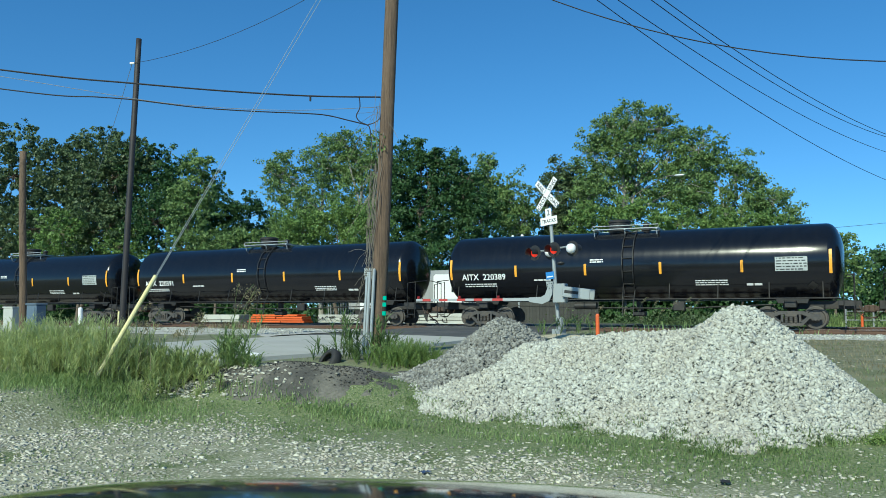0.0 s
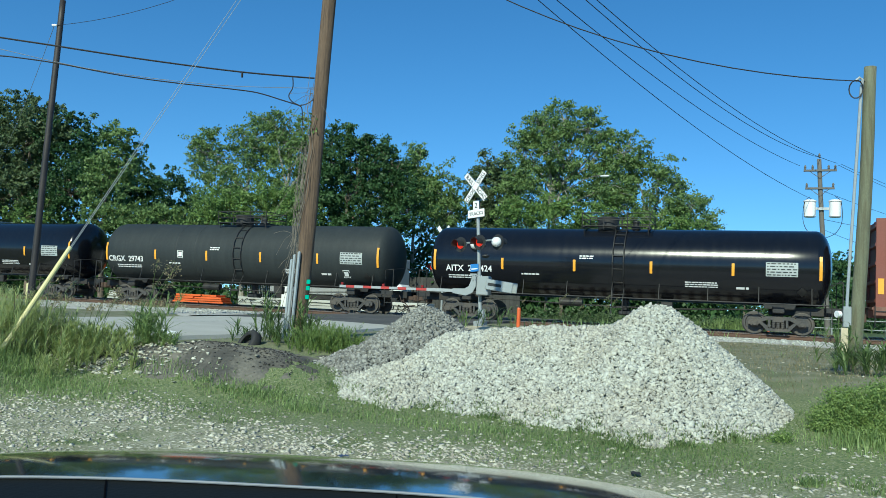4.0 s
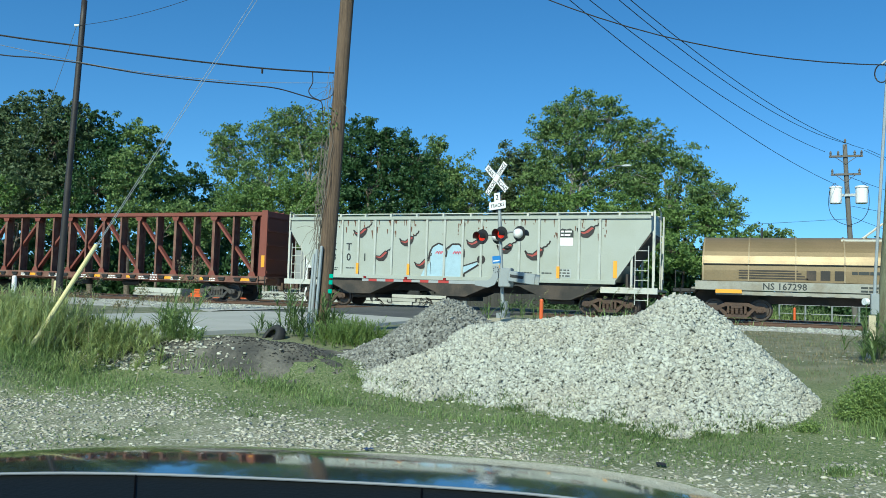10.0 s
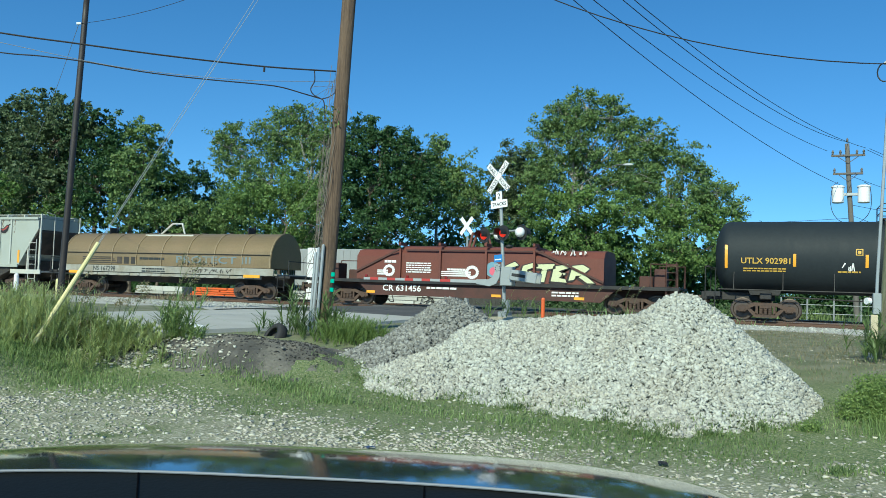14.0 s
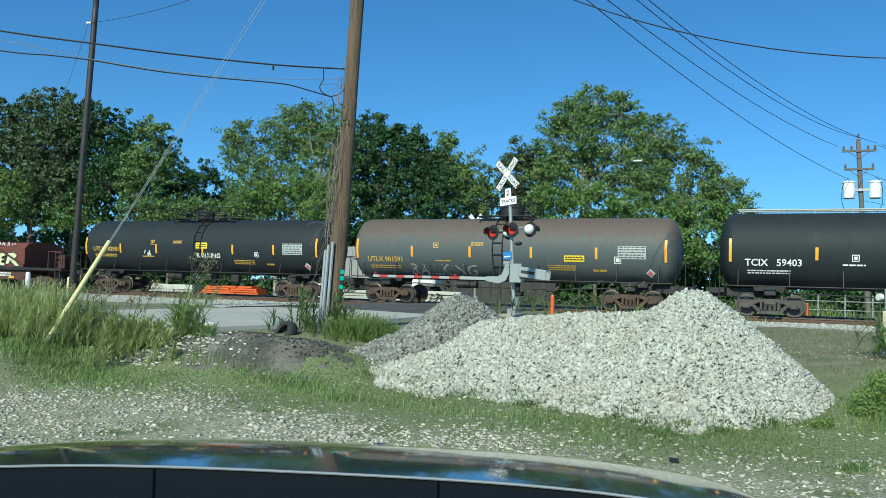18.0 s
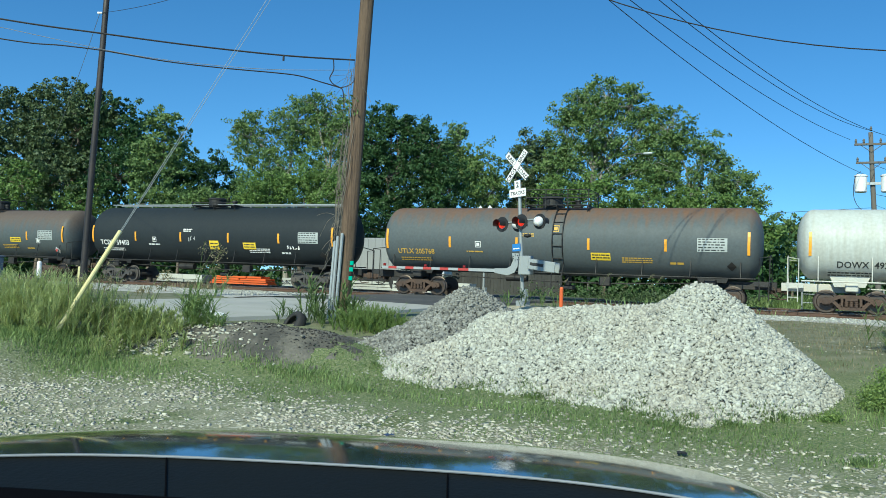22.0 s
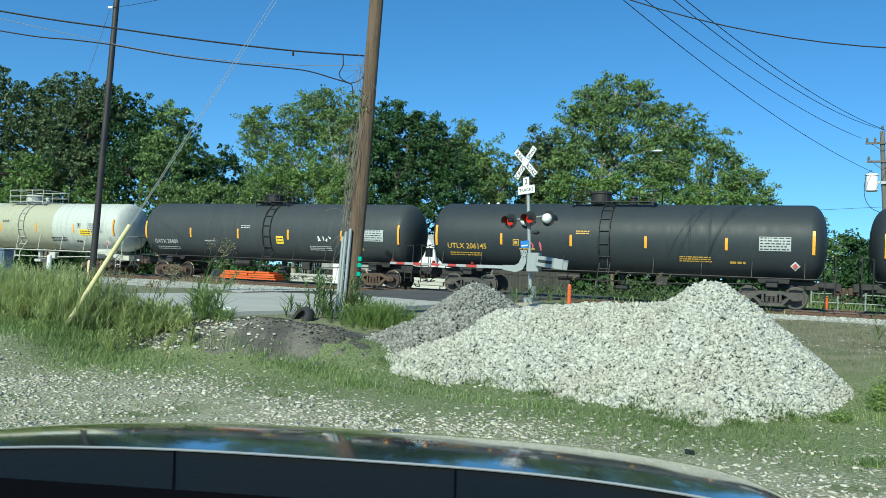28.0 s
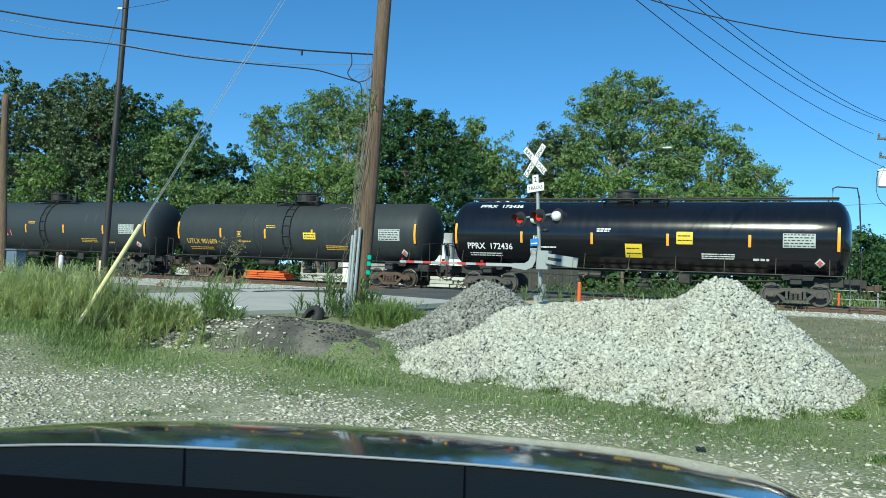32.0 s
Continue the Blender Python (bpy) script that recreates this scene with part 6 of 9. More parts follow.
tank_car("grey tank car with rusty crown and railed deck", 174.1, 191.45, "grey_rust", r=1.54, zc=2.70, marks="UTLX 205768", ink="yellow_letter", size=0.33, marks_z=1.96, deck="tall", tone="rust", seams=(-1.4,), sign="steel_dark", extras=(yellow_sign(0.20, -0.85, 0.85, 0.32), boxed(-0.42, -0.40, 0.28), boxed(0.0, 0.35, 0.3, "yellow_letter")), seed=9)
tank_car("white tank car with beige middle and railed deck", 192.7, 209.3, "cream_tank", r=1.42, zc=2.75, marks="DOWX  49200", ink="dark_letter", size=0.34, marks_z=1.80, marks_at=0.95, deck="tall", tone="rust", gear_paint="white_part", seams=(-1.2, -0.6, -0.1), sign="white_letter", extras=(yellow_sign(0.62, -0.55, 0.9, 0.34), scrawl(-0.36, -0.45, 1.2, 0.3, "spray_black", 19, 0.05), boxed(-0.44, -0.42, 0.24, "dark_letter"), boxed(0.6, -0.1, 0.26, "dark_letter")), seed=10)
tank_car("slate grey tank car with yellow panels", 210.95, 227.85, "grey_mid", r=1.54, zc=2.68, marks="GATX 28489", size=0.30, ink="grey_letter", marks_z=1.90, deck="loops", tone="rust", seams=(-3.6, -2.7, -1.8), extras=(yellow_sign(0.10, -0.65, 0.45, 0.4), yellow_sign(0.60, -0.85, 0.9, 0.34), scrawl(0.40, -0.5, 0.8, 0.3, "white_letter", 22, 0.045)), seed=11)
tank_car("satin black tank car with yellow lettering and pink tag", 228.9, 246.1, "black_satin", marks="UTLX 206145", ink="yellow_letter", size=0.34, marks_z=2.08, deck="split", tone="grey", seams=(3.4, 4.2), sign="white_letter", extras=(scrawl(-0.46, -0.65, 1.0, 0.5, "spray_pink", 27, 0.05), boxed(-0.50, -0.45, 0.28, "yellow_letter")), seed=12)
tank_car("dull black tank car with yellow lettering", 247.6, 263.3, "black_dull", r=1.52, zc=2.66, marks="UTLX 901609", ink="yellow_letter", size=0.36, marks_z=1.90, deck="hatch", tone="rust", seams=(-3.0, -2.2), sign="white_letter", extras=(yellow_sign(0.12, -0.42, 0.75, 0.34), boxed(-0.42, -0.35, 0.28, "yellow_letter")), seed=13)
tank_car("glossy black tank car with pipe walkway and yellow panels", 264.5, 281.65, "black_gloss", marks="PPRX  172436", size=0.38, marks_z=1.99, deck="long", seams=(), sign="white_letter", extras=(crown_marks("PPRX  172436", 0.36, 1.45), yellow_sign(0.23, -0.35, 0.66, 0.52), yellow_sign(-0.02, -0.95, 0.72, 0.58), boxed(-0.50, -0.40, 0.30)), seed=14)

# ------------------------------------------------------------------ poles, wires and the crossing signal


def lean_pole(name, label, base, top, r0, r1, material, seg=14, category="utility pole"):
    """A pole with a slight crook and uneven girth, leaning from base to top."""
    ob = thing(name, label, category)
    bm = B()
    base, top = Vector(base), Vector(top)
    rnd = random.Random(int(r0 * 1000))
    n = 14
    rings = []
    d = (top - base).normalized()
    q = d.to_track_quat("Z", "Y").to_matrix()
    for i in range(n + 1):
        t = i / n
        p = base.lerp(top, t) + Vector((0.03 * math.sin(3 * t + r0 * 50), 0.02 * math.cos(4 * t), 0)) * (t * (1 - t) * 4)
        r = r0 + (r1 - r0) * t
        rings.append([bm.verts.new(p + q @ Vector((math.cos(a), math.sin(a), 0)) * r * (1 + rnd.uniform(-0.03, 0.03))) for a in (2 * math.pi * k / seg for k in range(seg))])
    for a, b in zip(rings, rings[1:]):
        for k in range(seg):
            bm.faces.new((a[k], a[(k + 1) % seg], b[(k + 1) % seg], b[k]))
    bm.faces.new(rings[-1])
    part("shaft", bm, material, ob, smooth=True)
    return ob


def wire(name, label, a, b, sag, r, material, n=18, group="overhead wires"):
    a, b = Vector(a), Vector(b)
    pts = [a.lerp(b, i / n) - Vector((0, 0, 4 * sag * (i / n) * (1 - i / n))) for i in range(n + 1)]
    bm = pipe(B(), pts, r, 6)
    return solo(name, bm, material, label, "cable", group=group)


POLE_B, POLE_T = Vector((-8.68, 14.61, 0.40)), Vector((-8.195, 14.853, 12.5))


def on_pole(z):
    return POLE_B.lerp(POLE_T, (z - POLE_B.z) / (POLE_T.z - POLE_B.z))


pole = lean_pole("utility_pole", "leaning brown weathered wooden pole with dry vines", POLE_B, POLE_T, 0.165, 0.125, M["wood_pole"], 18)
# steel cable guards up the foot
for dx, w, top in ((-0.02, 0.15, 2.36), (-0.125, 0.055, 2.30), (-0.185, 0.05, 2.20)):
    a, b = on_pole(0.35), on_pole(top)
    d = b - a
    rot = d.to_track_quat("Z", "Y").to_matrix().to_4x4()
    bm = box(B(), (a + b) / 2 + Vector((dx, -0.18, 0)), (w, 0.06, d.length), 0.022, rot)
    part("cable_guard", bm, M["galv"], pole, "galvanised steel cable guard at the foot")
for z in (1.75, 1.62, 1.44):
    bm = box(B(), on_pole(z) + Vector((0.22, -0.12, 0)), (0.085, 0.02, 0.085), 0.004)
    part("tag", bm, M["green_tag"], pole, "green plastic tag")
rnd = random.Random(77)
for k in range(26):
    z0 = rnd.uniform(0.4, 3.2)
    z1 = min(6.2, z0 + rnd.uniform(1.0, 3.2))
    pts = []
    ang = rnd.uniform(2.2, 4.6)
    off = rnd.uniform(0.15, 0.30)
    for i in range(9):
        z = z0 + (z1 - z0) * i / 8
        ang += rnd.uniform(-0.35, 0.35)
        pts.append(on_pole(z) + Vector((math.cos(ang) * off, math.sin(ang) * off * 0.7 - 0.06, rnd.uniform(-0.05, 0.05))))
    part("dry_vine", pipe(B(), pts, rnd.uniform(0.004, 0.009), 5), M["vine"], pole)
for k in range(60):
    z0 = rnd.uniform(2.0, 5.0) if k % 5 else rnd.uniform(5.2, 6.2)
    p = on_pole(z0) + Vector((-0.16, -0.05, 0))
    pts = [p]
    v = Vector((rnd.uniform(-0.12, 0.0), rnd.uniform(-0.1, 0.1), rnd.uniform(-0.2, 0.15)))
    for i in range(6):
        v += Vector((rnd.uniform(-0.09, 0.08), rnd.uniform(-0.06, 0.06), rnd.uniform(-0.16, 0.04)))
        pts.append(pts[-1] + v * rnd.uniform(0.25, 0.55))
    part("vine_twig", pipe(B(), pts, 0.004, 4), M["vine"], pole)

tagged(part("sprig", leaf_cloud("sprig", np.array([on_pole(z) + Vector((dx, -0.16, 0)) for z, dx in ((4.95, -0.14), (5.05, -0.24), (4.85, -0.06), (5.1, -0.12), (4.7, -0.16))]), np.full(5, 0.13), 26, 0.07, M["leaf_c"], 78), None, pole, "green sprig of creeper"), kind="stuff")

# right-hand service pole with its conduit and meter boxes
svc = lean_pole("service_pole", "short greenish treated wooden service pole with conduit", (1.64, 15.95, 0.35), (1.84, 15.9, 5.93), 0.118, 0.10, M["green_pole"], 16)
bm = B()
pipe(bm, [(1.48, 15.80, 0.7), (1.52, 15.80, 2.0), (1.69, 15.78, 5.55), (1.71, 15.78, 5.68), (1.66, 15.78, 5.72), (1.60, 15.78, 5.66)], 0.026, 8)
part("conduit", bm, M["galv"], svc, "grey steel riser conduit")
bm = box(B(), (1.51, 15.76, 1.52), (0.13, 0.12, 0.36), 0.01)
part("meter_box", bm, M["alu"], svc, "pale grey meter box")
bm = tube(B(), (1.40, 15.74, 1.56), (1.34, 15.70, 1.56), 0.06, 0.06, 12)
part("meter", bm, M["sign_white"], svc)
bm = box(B(), (1.47, 15.76, 1.08), (0.11, 0.10, 0.50), 0.006)
part("wooden_block", bm, M["sand"], svc, "tan cable cover")
bm = box(B(), (1.43, 15.78, 0.66), (0.16, 0.14, 0.36), 0.01)
part("pull_box", bm, M["galv"], svc)
bm = B()
ring = [(1.60 + 0.11 * math.cos(a) , 15.72, 5.50 + 0.16 * math.sin(a)) for a in (2 * math.pi * i / 14 for i in range(15))]
pipe(bm, ring, 0.012, 5)
part("cable_loop", bm, M["wire"], svc)

# far utility pole with transformers, beyond the railway
upole = lean_pole("transformer_pole", "grey wooden utility pole carrying two pale transformers", (4.0, 52.0, 0.3), (3.40, 52.0, 10.7), 0.165, 0.12, M["grey_pole"], 14)
bm = B()
for z, hw in ((10.0, 0.88), (8.95, 0.78)):
    box(bm, (3.45, 51.85, z), (hw * 2, 0.10, 0.12), 0.01)
    for s in (-1, 1):
        pipe(bm, [(3.45 + s * hw * 0.7, 51.85, z), (3.45, 51.85, z - 0.45)], 0.02, 5)
part("crossarm", bm, M["grey_pole"], upole, "wooden crossarms")
for x, z in ((2.65, 10.06), (3.05, 10.06), (3.9, 10.06), (4.25, 10.06), (2.75, 9.01), (4.15, 9.01), (3.4, 10.75)):
    bm = lathe(B(), [(0, 0.03), (0.05, 0.07), (0.10, 0.05), (0.15, 0.075), (0.20, 0.05), (0.26, 0.03)], 10, "z", (x, 51.85, z))
    part("insulator", bm, M["grey_pole"], upole)
for x in (2.93, 4.26):
    bm = lathe(B(), [(-0.50, 0.28), (-0.46, 0.32), (0.36, 0.32), (0.40, 0.36), (0.46, 0.36), (0.52, 0.22), (0.54, 0.04)], 20, "z", (x, 51.75, 7.75))
    tr = part("transformer", bm, M["sign_white"], upole, "pale grey transformer can")
    bm = box(B(), ((x + 3.6) / 2, 51.8, 7.75), (abs(x - 3.6), 0.12, 0.16), 0.01)
    part("bracket", bm, M["galv"], tr)
    bm = B()
    s = -1 if x < 3.6 else 1
    pipe(bm, curve_through([(x, 51.75, 8.45), (x + s * 0.3, 51.6, 8.1), (x + s * 0.35, 51.6, 7.0), (x, 51.6, 6.3), (3.6, 51.8, 6.0)]), 0.018, 5)
    part("lead", bm, M["wire"], tr)

W, G = M["wire"], M["wire_grey"]
for a, b, s, r in (((2.35, 51.85, 10.3), (-7.95, 14.85, 11.3), 0.82, 0.013), ((3.45, 51.85, 10.75), (-6.9, 14.85, 11.1), 1.12, 0.013), ((4.35, 51.85, 10.40), (-7.1, 14.85, 11.5), 1.12, 0.013), ((3.1, 51.9, 8.3), (-8.85, 14.85, 12.0), 0.92, 0.013)):
    wire("power_line", "thin black overhead wire", a, b, s, r, W)
bm = box(B(), (-7.95, 14.82, 11.20), (2.3, 0.11, 0.12), 0.01)
part("crossarm", bm, M["grey_pole"], pole)
wire("service_drop", "black twisted service cable to the short pole", (1.80, 15.85, 5.66), on_pole(9.7), 0.85, 0.011, W)
for pts, r, m_ in (([(-18.1, 8.55, 6.72), (-14.49, 10.87, 6.25), (-12.8, 11.95, 6.11), (-11.34, 12.89, 6.01), (-9.82, 13.85, 5.95), on_pole(5.97) + Vector((-0.14, -0.08, 0))], 0.017, W),
                   ([(-18.1, 8.56, 6.70), (-14.48, 10.87, 6.09), (-12.7, 12.01, 5.78), (-11.78, 12.6, 5.68), (-10.86, 13.19, 5.64), (-9.91, 13.8, 5.65), on_pole(5.76) + Vector((-0.14, -0.08, 0))], 0.006, G),
                   ([(-18.1, 8.56, 6.35), (-14.47, 10.88, 5.86), (-13.42, 11.55, 5.81), (-12.79, 11.95, 5.77), (-11.78, 12.6, 5.65), (-10.85, 13.2, 5.6), (-9.91, 13.8, 5.58), (-9.52, 14.05, 5.55), (-9.13, 14.3, 5.45), (-8.83, 14.49, 5.37)], 0.013, W)):
    solo("telephone_cable", pipe(B(), curve_through(pts), r, 6), m_, "black telephone cable strung between poles", "cable", group="overhead wires")
for a, b, s in (((3.5, 52, 6.4), (-40, 66, 8.0), 0.8), ((3.5, 52, 7.2), (26, 60, 5.0), 0.5), ((4.4, 51.85, 10.3), (20, 80, 9.6), 0.5), ((4.55, 51.85, 10.35), (21, 80, 9.6), 0.5), ((3.2, 51.9, 9.0), (20, 80, 8.2), 0.5), ((3.6, 52, 6.6), (20, 80, 5.2), 0.6)):
    wire("power_line", "thin black overhead wire", a, b, s, 0.012, W)
for pts in ([(-8.97, 14.4, 5.96), (-8.96, 14.41, 5.74), (-9.02, 14.37, 5.56), (-8.96, 14.41, 5.44), (-8.83, 14.49, 5.37), (-8.78, 14.52, 5.29), (-8.75, 14.54, 4.95)],
            [(-8.83, 14.49, 5.37), (-8.69, 14.56, 5.42), (-8.58, 14.60, 5.51)]):
    part("drip_loop", pipe(B(), curve_through(pts), 0.012, 5), M["wire"], pole)
bm = box(B(), (-9.82, 13.85, 5.90), (0.03, 0.03, 0.12))
part("cable_tie", bm, M["wire"], pole)

# guy wire with its yellow guard
guy = thing("guy_wire", "steel guy wire with faded yellow plastic guard", "guy wire")
GA, GP = Vector((-10.10, 8.71, 0.30)), on_pole(10.8) + Vector((-0.24, -0.05, 0))
for off in (Vector((0, 0, 0)), Vector((0.10, -0.02, 0))):
    part("strand", pipe(B(), [GA, GP + off * 2], 0.005, 5), M["alu"], guy)
d = (GP - GA).normalized()
part("guard", tube(B(), GA + d * 0.25, GA + d * 2.05, 0.038, 0.034, 10), M["guard_yellow"], guy, "faded yellow plastic sleeve")
part("anchor_rod", tube(B(), GA - d * 0.3, GA + d * 0.35, 0.012, 0.012, 6), M["galv"], guy)

# street lamp on a long bracket beyond the railway
lamp = thing("street_lamp", "street lamp on a long grey bracket arm", "street lamp", pose(-13.65, 56.5, 0.4))
part("pole", tube(B(), (0, 0, 0), (0, 0, 8.9), 0.12, 0.09, 12), M["grey_pole"], lamp)
part("bracket_arm", pipe(B(), [(0, 0, 8.5), (0.7, 0, 8.95), (1.6, 0, 9.48), (2.5, 0, 9.98), (3.1, 0, 10.17), (3.6, 0, 10.2)], 0.032, 8), M["grey_pole"], lamp, "long curved grey arm")
part("lamp_head", lathe(B(), [(3.5, 0.04), (3.6, 0.08), (3.85, 0.10), (4.1, 0.07), (4.16, 0.02)], 14, "x", (0, 0, 10.17)), M["galv"], lamp, "pale cobra lamp head")

# left of the road: dark poles, posts, cabinet
lp = lean_pole("steel_pole", "tall slim dark steel pole", (-19.5, 17.92, 0.45), (-19.22, 18.04, 9.83), 0.098, 0.083, M["black_pole"], 12, "pole")
bm = tube(B(), (-19.25, 17.92, 9.04), (-19.39, 17.89, 9.04), 0.03, 0.038, 8)
part("insulator", bm, M["sign_white"], lp)
wire("telephone_cable", "thin grey wire from the dark pole", (-19.31, 17.92, 9.04), (-8.6, 19.6, 13.2), 0.9, 0.007, W)
wire("telephone_cable", "thin grey wire from the dark pole", (-19.35, 17.92, 9.04), (-40.0, 34.0, 8.5), 0.35, 0.008, G)
lean_pole("wooden_pole", "dark brown wooden pole behind the road", (-32.0, 24.0, 0.3), (-32.42, 24.0, 8.5), 0.16, 0.14, M["wood_pole"], 12, "pole")
cab = thing("signal_cabinet", "blue-grey steel equipment cabinet on a post", "cabinet", pose(-31.2, 24.0, 0.5))
part("housing", box(B(), (0, 0, 0.75), (0.62, 0.5, 0.95), 0.03), M["steel_cab"], cab)
part("lid", box(B(), (0, 0, 1.26), (0.70, 0.58, 0.07), 0.02), M["steel_cab"], cab)
part("door", box(B(), (0.02, -0.26, 0.78), (0.46, 0.03, 0.70), 0.008), M["steel_cab"], cab)
part("plinth", box(B(), (0, 0, 0.12), (0.55, 0.45, 0.36), 0.02), M["steel_cab"], cab)
pb = thing("relay_box", "small pale grey steel relay box beside the pole", "cabinet", pose(-33.4, 24.5, 0.5))
part("housing", box(B(), (0, 0, 0.62), (0.62, 0.5, 0.98), 0.03), M["panel_pale"], pb)
part("lid", box(B(), (0, 0, 1.13), (0.68, 0.56, 0.06), 0.015), M["panel_pale"], pb)
part("plinth", box(B(), (0, 0, 0.05), (0.7, 0.6, 0.18), 0.02), M["concrete"], pb)
for x, y, z1, col, label in ((-28.5, 24.0, 1.55, "sign_white", "white round marker post beside the road"), (-26.45, 24.2, 1.40, "guard_yellow", "short yellow steel bollard beside the road")):
    post = thing("marker_post", label, "post", pose(x, y, 0.45))
    part("stem", tube(B(), (0, 0, -0.2), (0, 0, z1 - 0.45), 0.09, 0.09, 14), M[col], post)
    part("cap", lathe(B(), [(z1 - 0.45, 0.09), (z1 - 0.40, 0.07), (z1 - 0.38, 0.02)], 14, "z"), M[col], post)
    if col == "sign_white":
        part("band", lathe(B(), [(0.30, 0.092), (0.31, 0.094), (0.44, 0.094), (0.45, 0.092)], 14, "z"), M["rust"], post)

SIGNAL_TURN = 40.0


def sign_text(parent, text, size, m, ink, spread=1.0):
    pts, fcs = lettering(text, size)
    w = max(p[0] for p in pts)
    bm = B()
    vs = [bm.verts.new(((x - w / 2) * spread, 0, z - size * 0.36)) for x, z in pts]
    for f in fcs:
        bm.faces.new([vs[i] for i in f])
    part("lettering", bm, M[ink], parent, m=m)


def crossbuck(parent, z, s=1.0, lettered=True):
    for k, (ang, words) in enumerate(((-48, ("RAIL", "ROAD")), (48, ("CROS", "SING")))):
        bm = B()
        box(bm, (0, 0, 0), (1.30 * s, 0.012, 0.24 * s), 0.003)
        blade = part("crossbuck_blade", bm, M["sign_white"], parent, "white reflective crossbuck blade", m=pose(0, -0.10 - 0.014 * k, z, 0, -ang, 0))
        if lettered:
            bm = B()
            for zz in (0.112, -0.112):
                box(bm, (0, -0.0075, zz * s), (1.27 * s, 0.002, 0.012))
            part("border", bm, M["hood_black"], blade)
            for wd, x in zip(words, (-0.37, 0.37)):
                sign_text(blade, wd, 0.21 * s, pose(x * s, -0.008, 0), "hood_black")


def lamp_unit(parent, x, z, facing, lit):
    """A flasher: round black backplate, hood, lens. facing 1 looks at the road user, -1 shows its pale back."""
    u = part("flasher", lathe(B(), [(0.0, 0.05), (0.0, 0.27), (0.012, 0.27), (0.012, 0.05)], 28, "y"), M["hood_black"], parent, "round black backplate", m=pose(x, -0.16 * facing, z, 0, 0, 0 if facing > 0 else 180))
    bm = B()
    for i in range(15):
        a0, a1 = radians(-25 + 230 * i / 15), radians(-25 + 230 * (i + 1) / 15)
        q = [(0.165 * math.cos(a), y, 0.165 * math.sin(a)) for a, y in ((a0, 0.0), (a1, 0.0), (a1, -0.32), (a0, -0.32))]
        p = [(x_ * 0.96, y_, z_ * 0.96) for x_, y_, z_ in q]
        vs, ws = [bm.verts.new(v) for v in q], [bm.verts.new(v) for v in p]
        bm.faces.new(vs)
        bm.faces.new(ws[::-1])
        bm.faces.new((vs[2], vs[3], ws[3], ws[2]))
    part("hood", bm, M["hood_black"], u, "black half-round hood")
    part("lens", lathe(B(), [(-0.045, 0.03), (-0.04, 0.10), (-0.02, 0.145), (0.0, 0.15)], 22, "y"), M["lens_lit" if lit else "lens_red"], u, "glowing red lens" if lit else "dark red lens", smooth=True)
    part("housing", lathe(B(), [(0.0, 0.16), (0.06, 0.175), (0.16, 0.16), (0.23, 0.10), (0.25, 0.02)], 22, "y"), M["sign_white"], u, "rounded pale lamp housing", smooth=True)


def signal(name, label, x, y, z, turn, facing_lit, with_gate, height=4.9, lean=0.0, s=1.0):
    sg = thing(name, label, "crossing signal", pose(x, y, z, 0, lean, turn), group="crossing signals")
    part("mast", tube(B(), (0, 0, 0), (0, 0, height * 0.86), 0.065, 0.06, 16), M["alu"], sg, "aluminium mast")
    part("base", box(B(), (0, 0, 0.12), (0.36, 0.36, 0.26), 0.02), M["alu"], sg)
    part("junction_box", box(B(), (0.14, -0.08, 0.42), (0.22, 0.18, 0.42), 0.015), M["alu"], sg)
    part("mast_cap", lathe(B(), [(height * 0.86, 0.08), (height * 0.86 + 0.04, 0.08), (height * 0.86 + 0.10, 0.02)], 14, "z"), M["alu"], sg)
    crossbuck(sg, height, s, with_gate)
    if with_gate:
        p = part("track_plate", box(B(), (0.0, -0.10, height - 0.66), (0.26, 0.012, 0.30), 0.01), M["sign_white"], sg)
        sign_text(p, "2", 0.26, pose(0, -0.108, height - 0.66), "hood_black")
        p = part("track_plate", box(B(), (0.0, -0.104, height - 0.95), (0.74, 0.012, 0.28), 0.01), M["sign_white"], sg)
        sign_text(p, "TRACKS", 0.17, pose(0, -0.112, height - 0.95), "hood_black", 1.0)
        b = part("notice_plate", box(B(), (-0.14, -0.085, 2.10), (0.36, 0.012, 0.26), 0.01), M["sign_blue"], sg, "small blue notice plate")
        part("writing", box(B(), (-0.14, -0.093, 2.06), (0.28, 0.003, 0.04)), M["sign_white"], b)
    zl = 2.96
    part("cross_arm", tube(B(), (-0.70, 0, zl + 0.05), (0.73, 0, zl + 0.05), 0.035, 0.035, 10), M["alu"], sg)
    lamp_unit(sg, -0.70, zl, 1, facing_lit != 1)
    lamp_unit(sg, 0.17, zl, 1, facing_lit != 0)
    lamp_unit(sg, -0.22, zl - 0.02, -1, False)
    lamp_unit(sg, 0.73, zl - 0.02, -1, False)
    part("bell", lathe(B(), [(0, 0.02), (0.02, 0.10), (0.06, 0.14), (0.10, 0.13), (0.14, 0.03)], 16, "z", (0.30, 0, zl - 0.55)), M["hood_black"], sg)
    return sg


sg = signal("crossing_signal", "railroad crossing signal with crossbuck, red flashers and gate motor", -8.82, 27.09, 0.60, -21.0, 2, True, 4.95, -4.6)
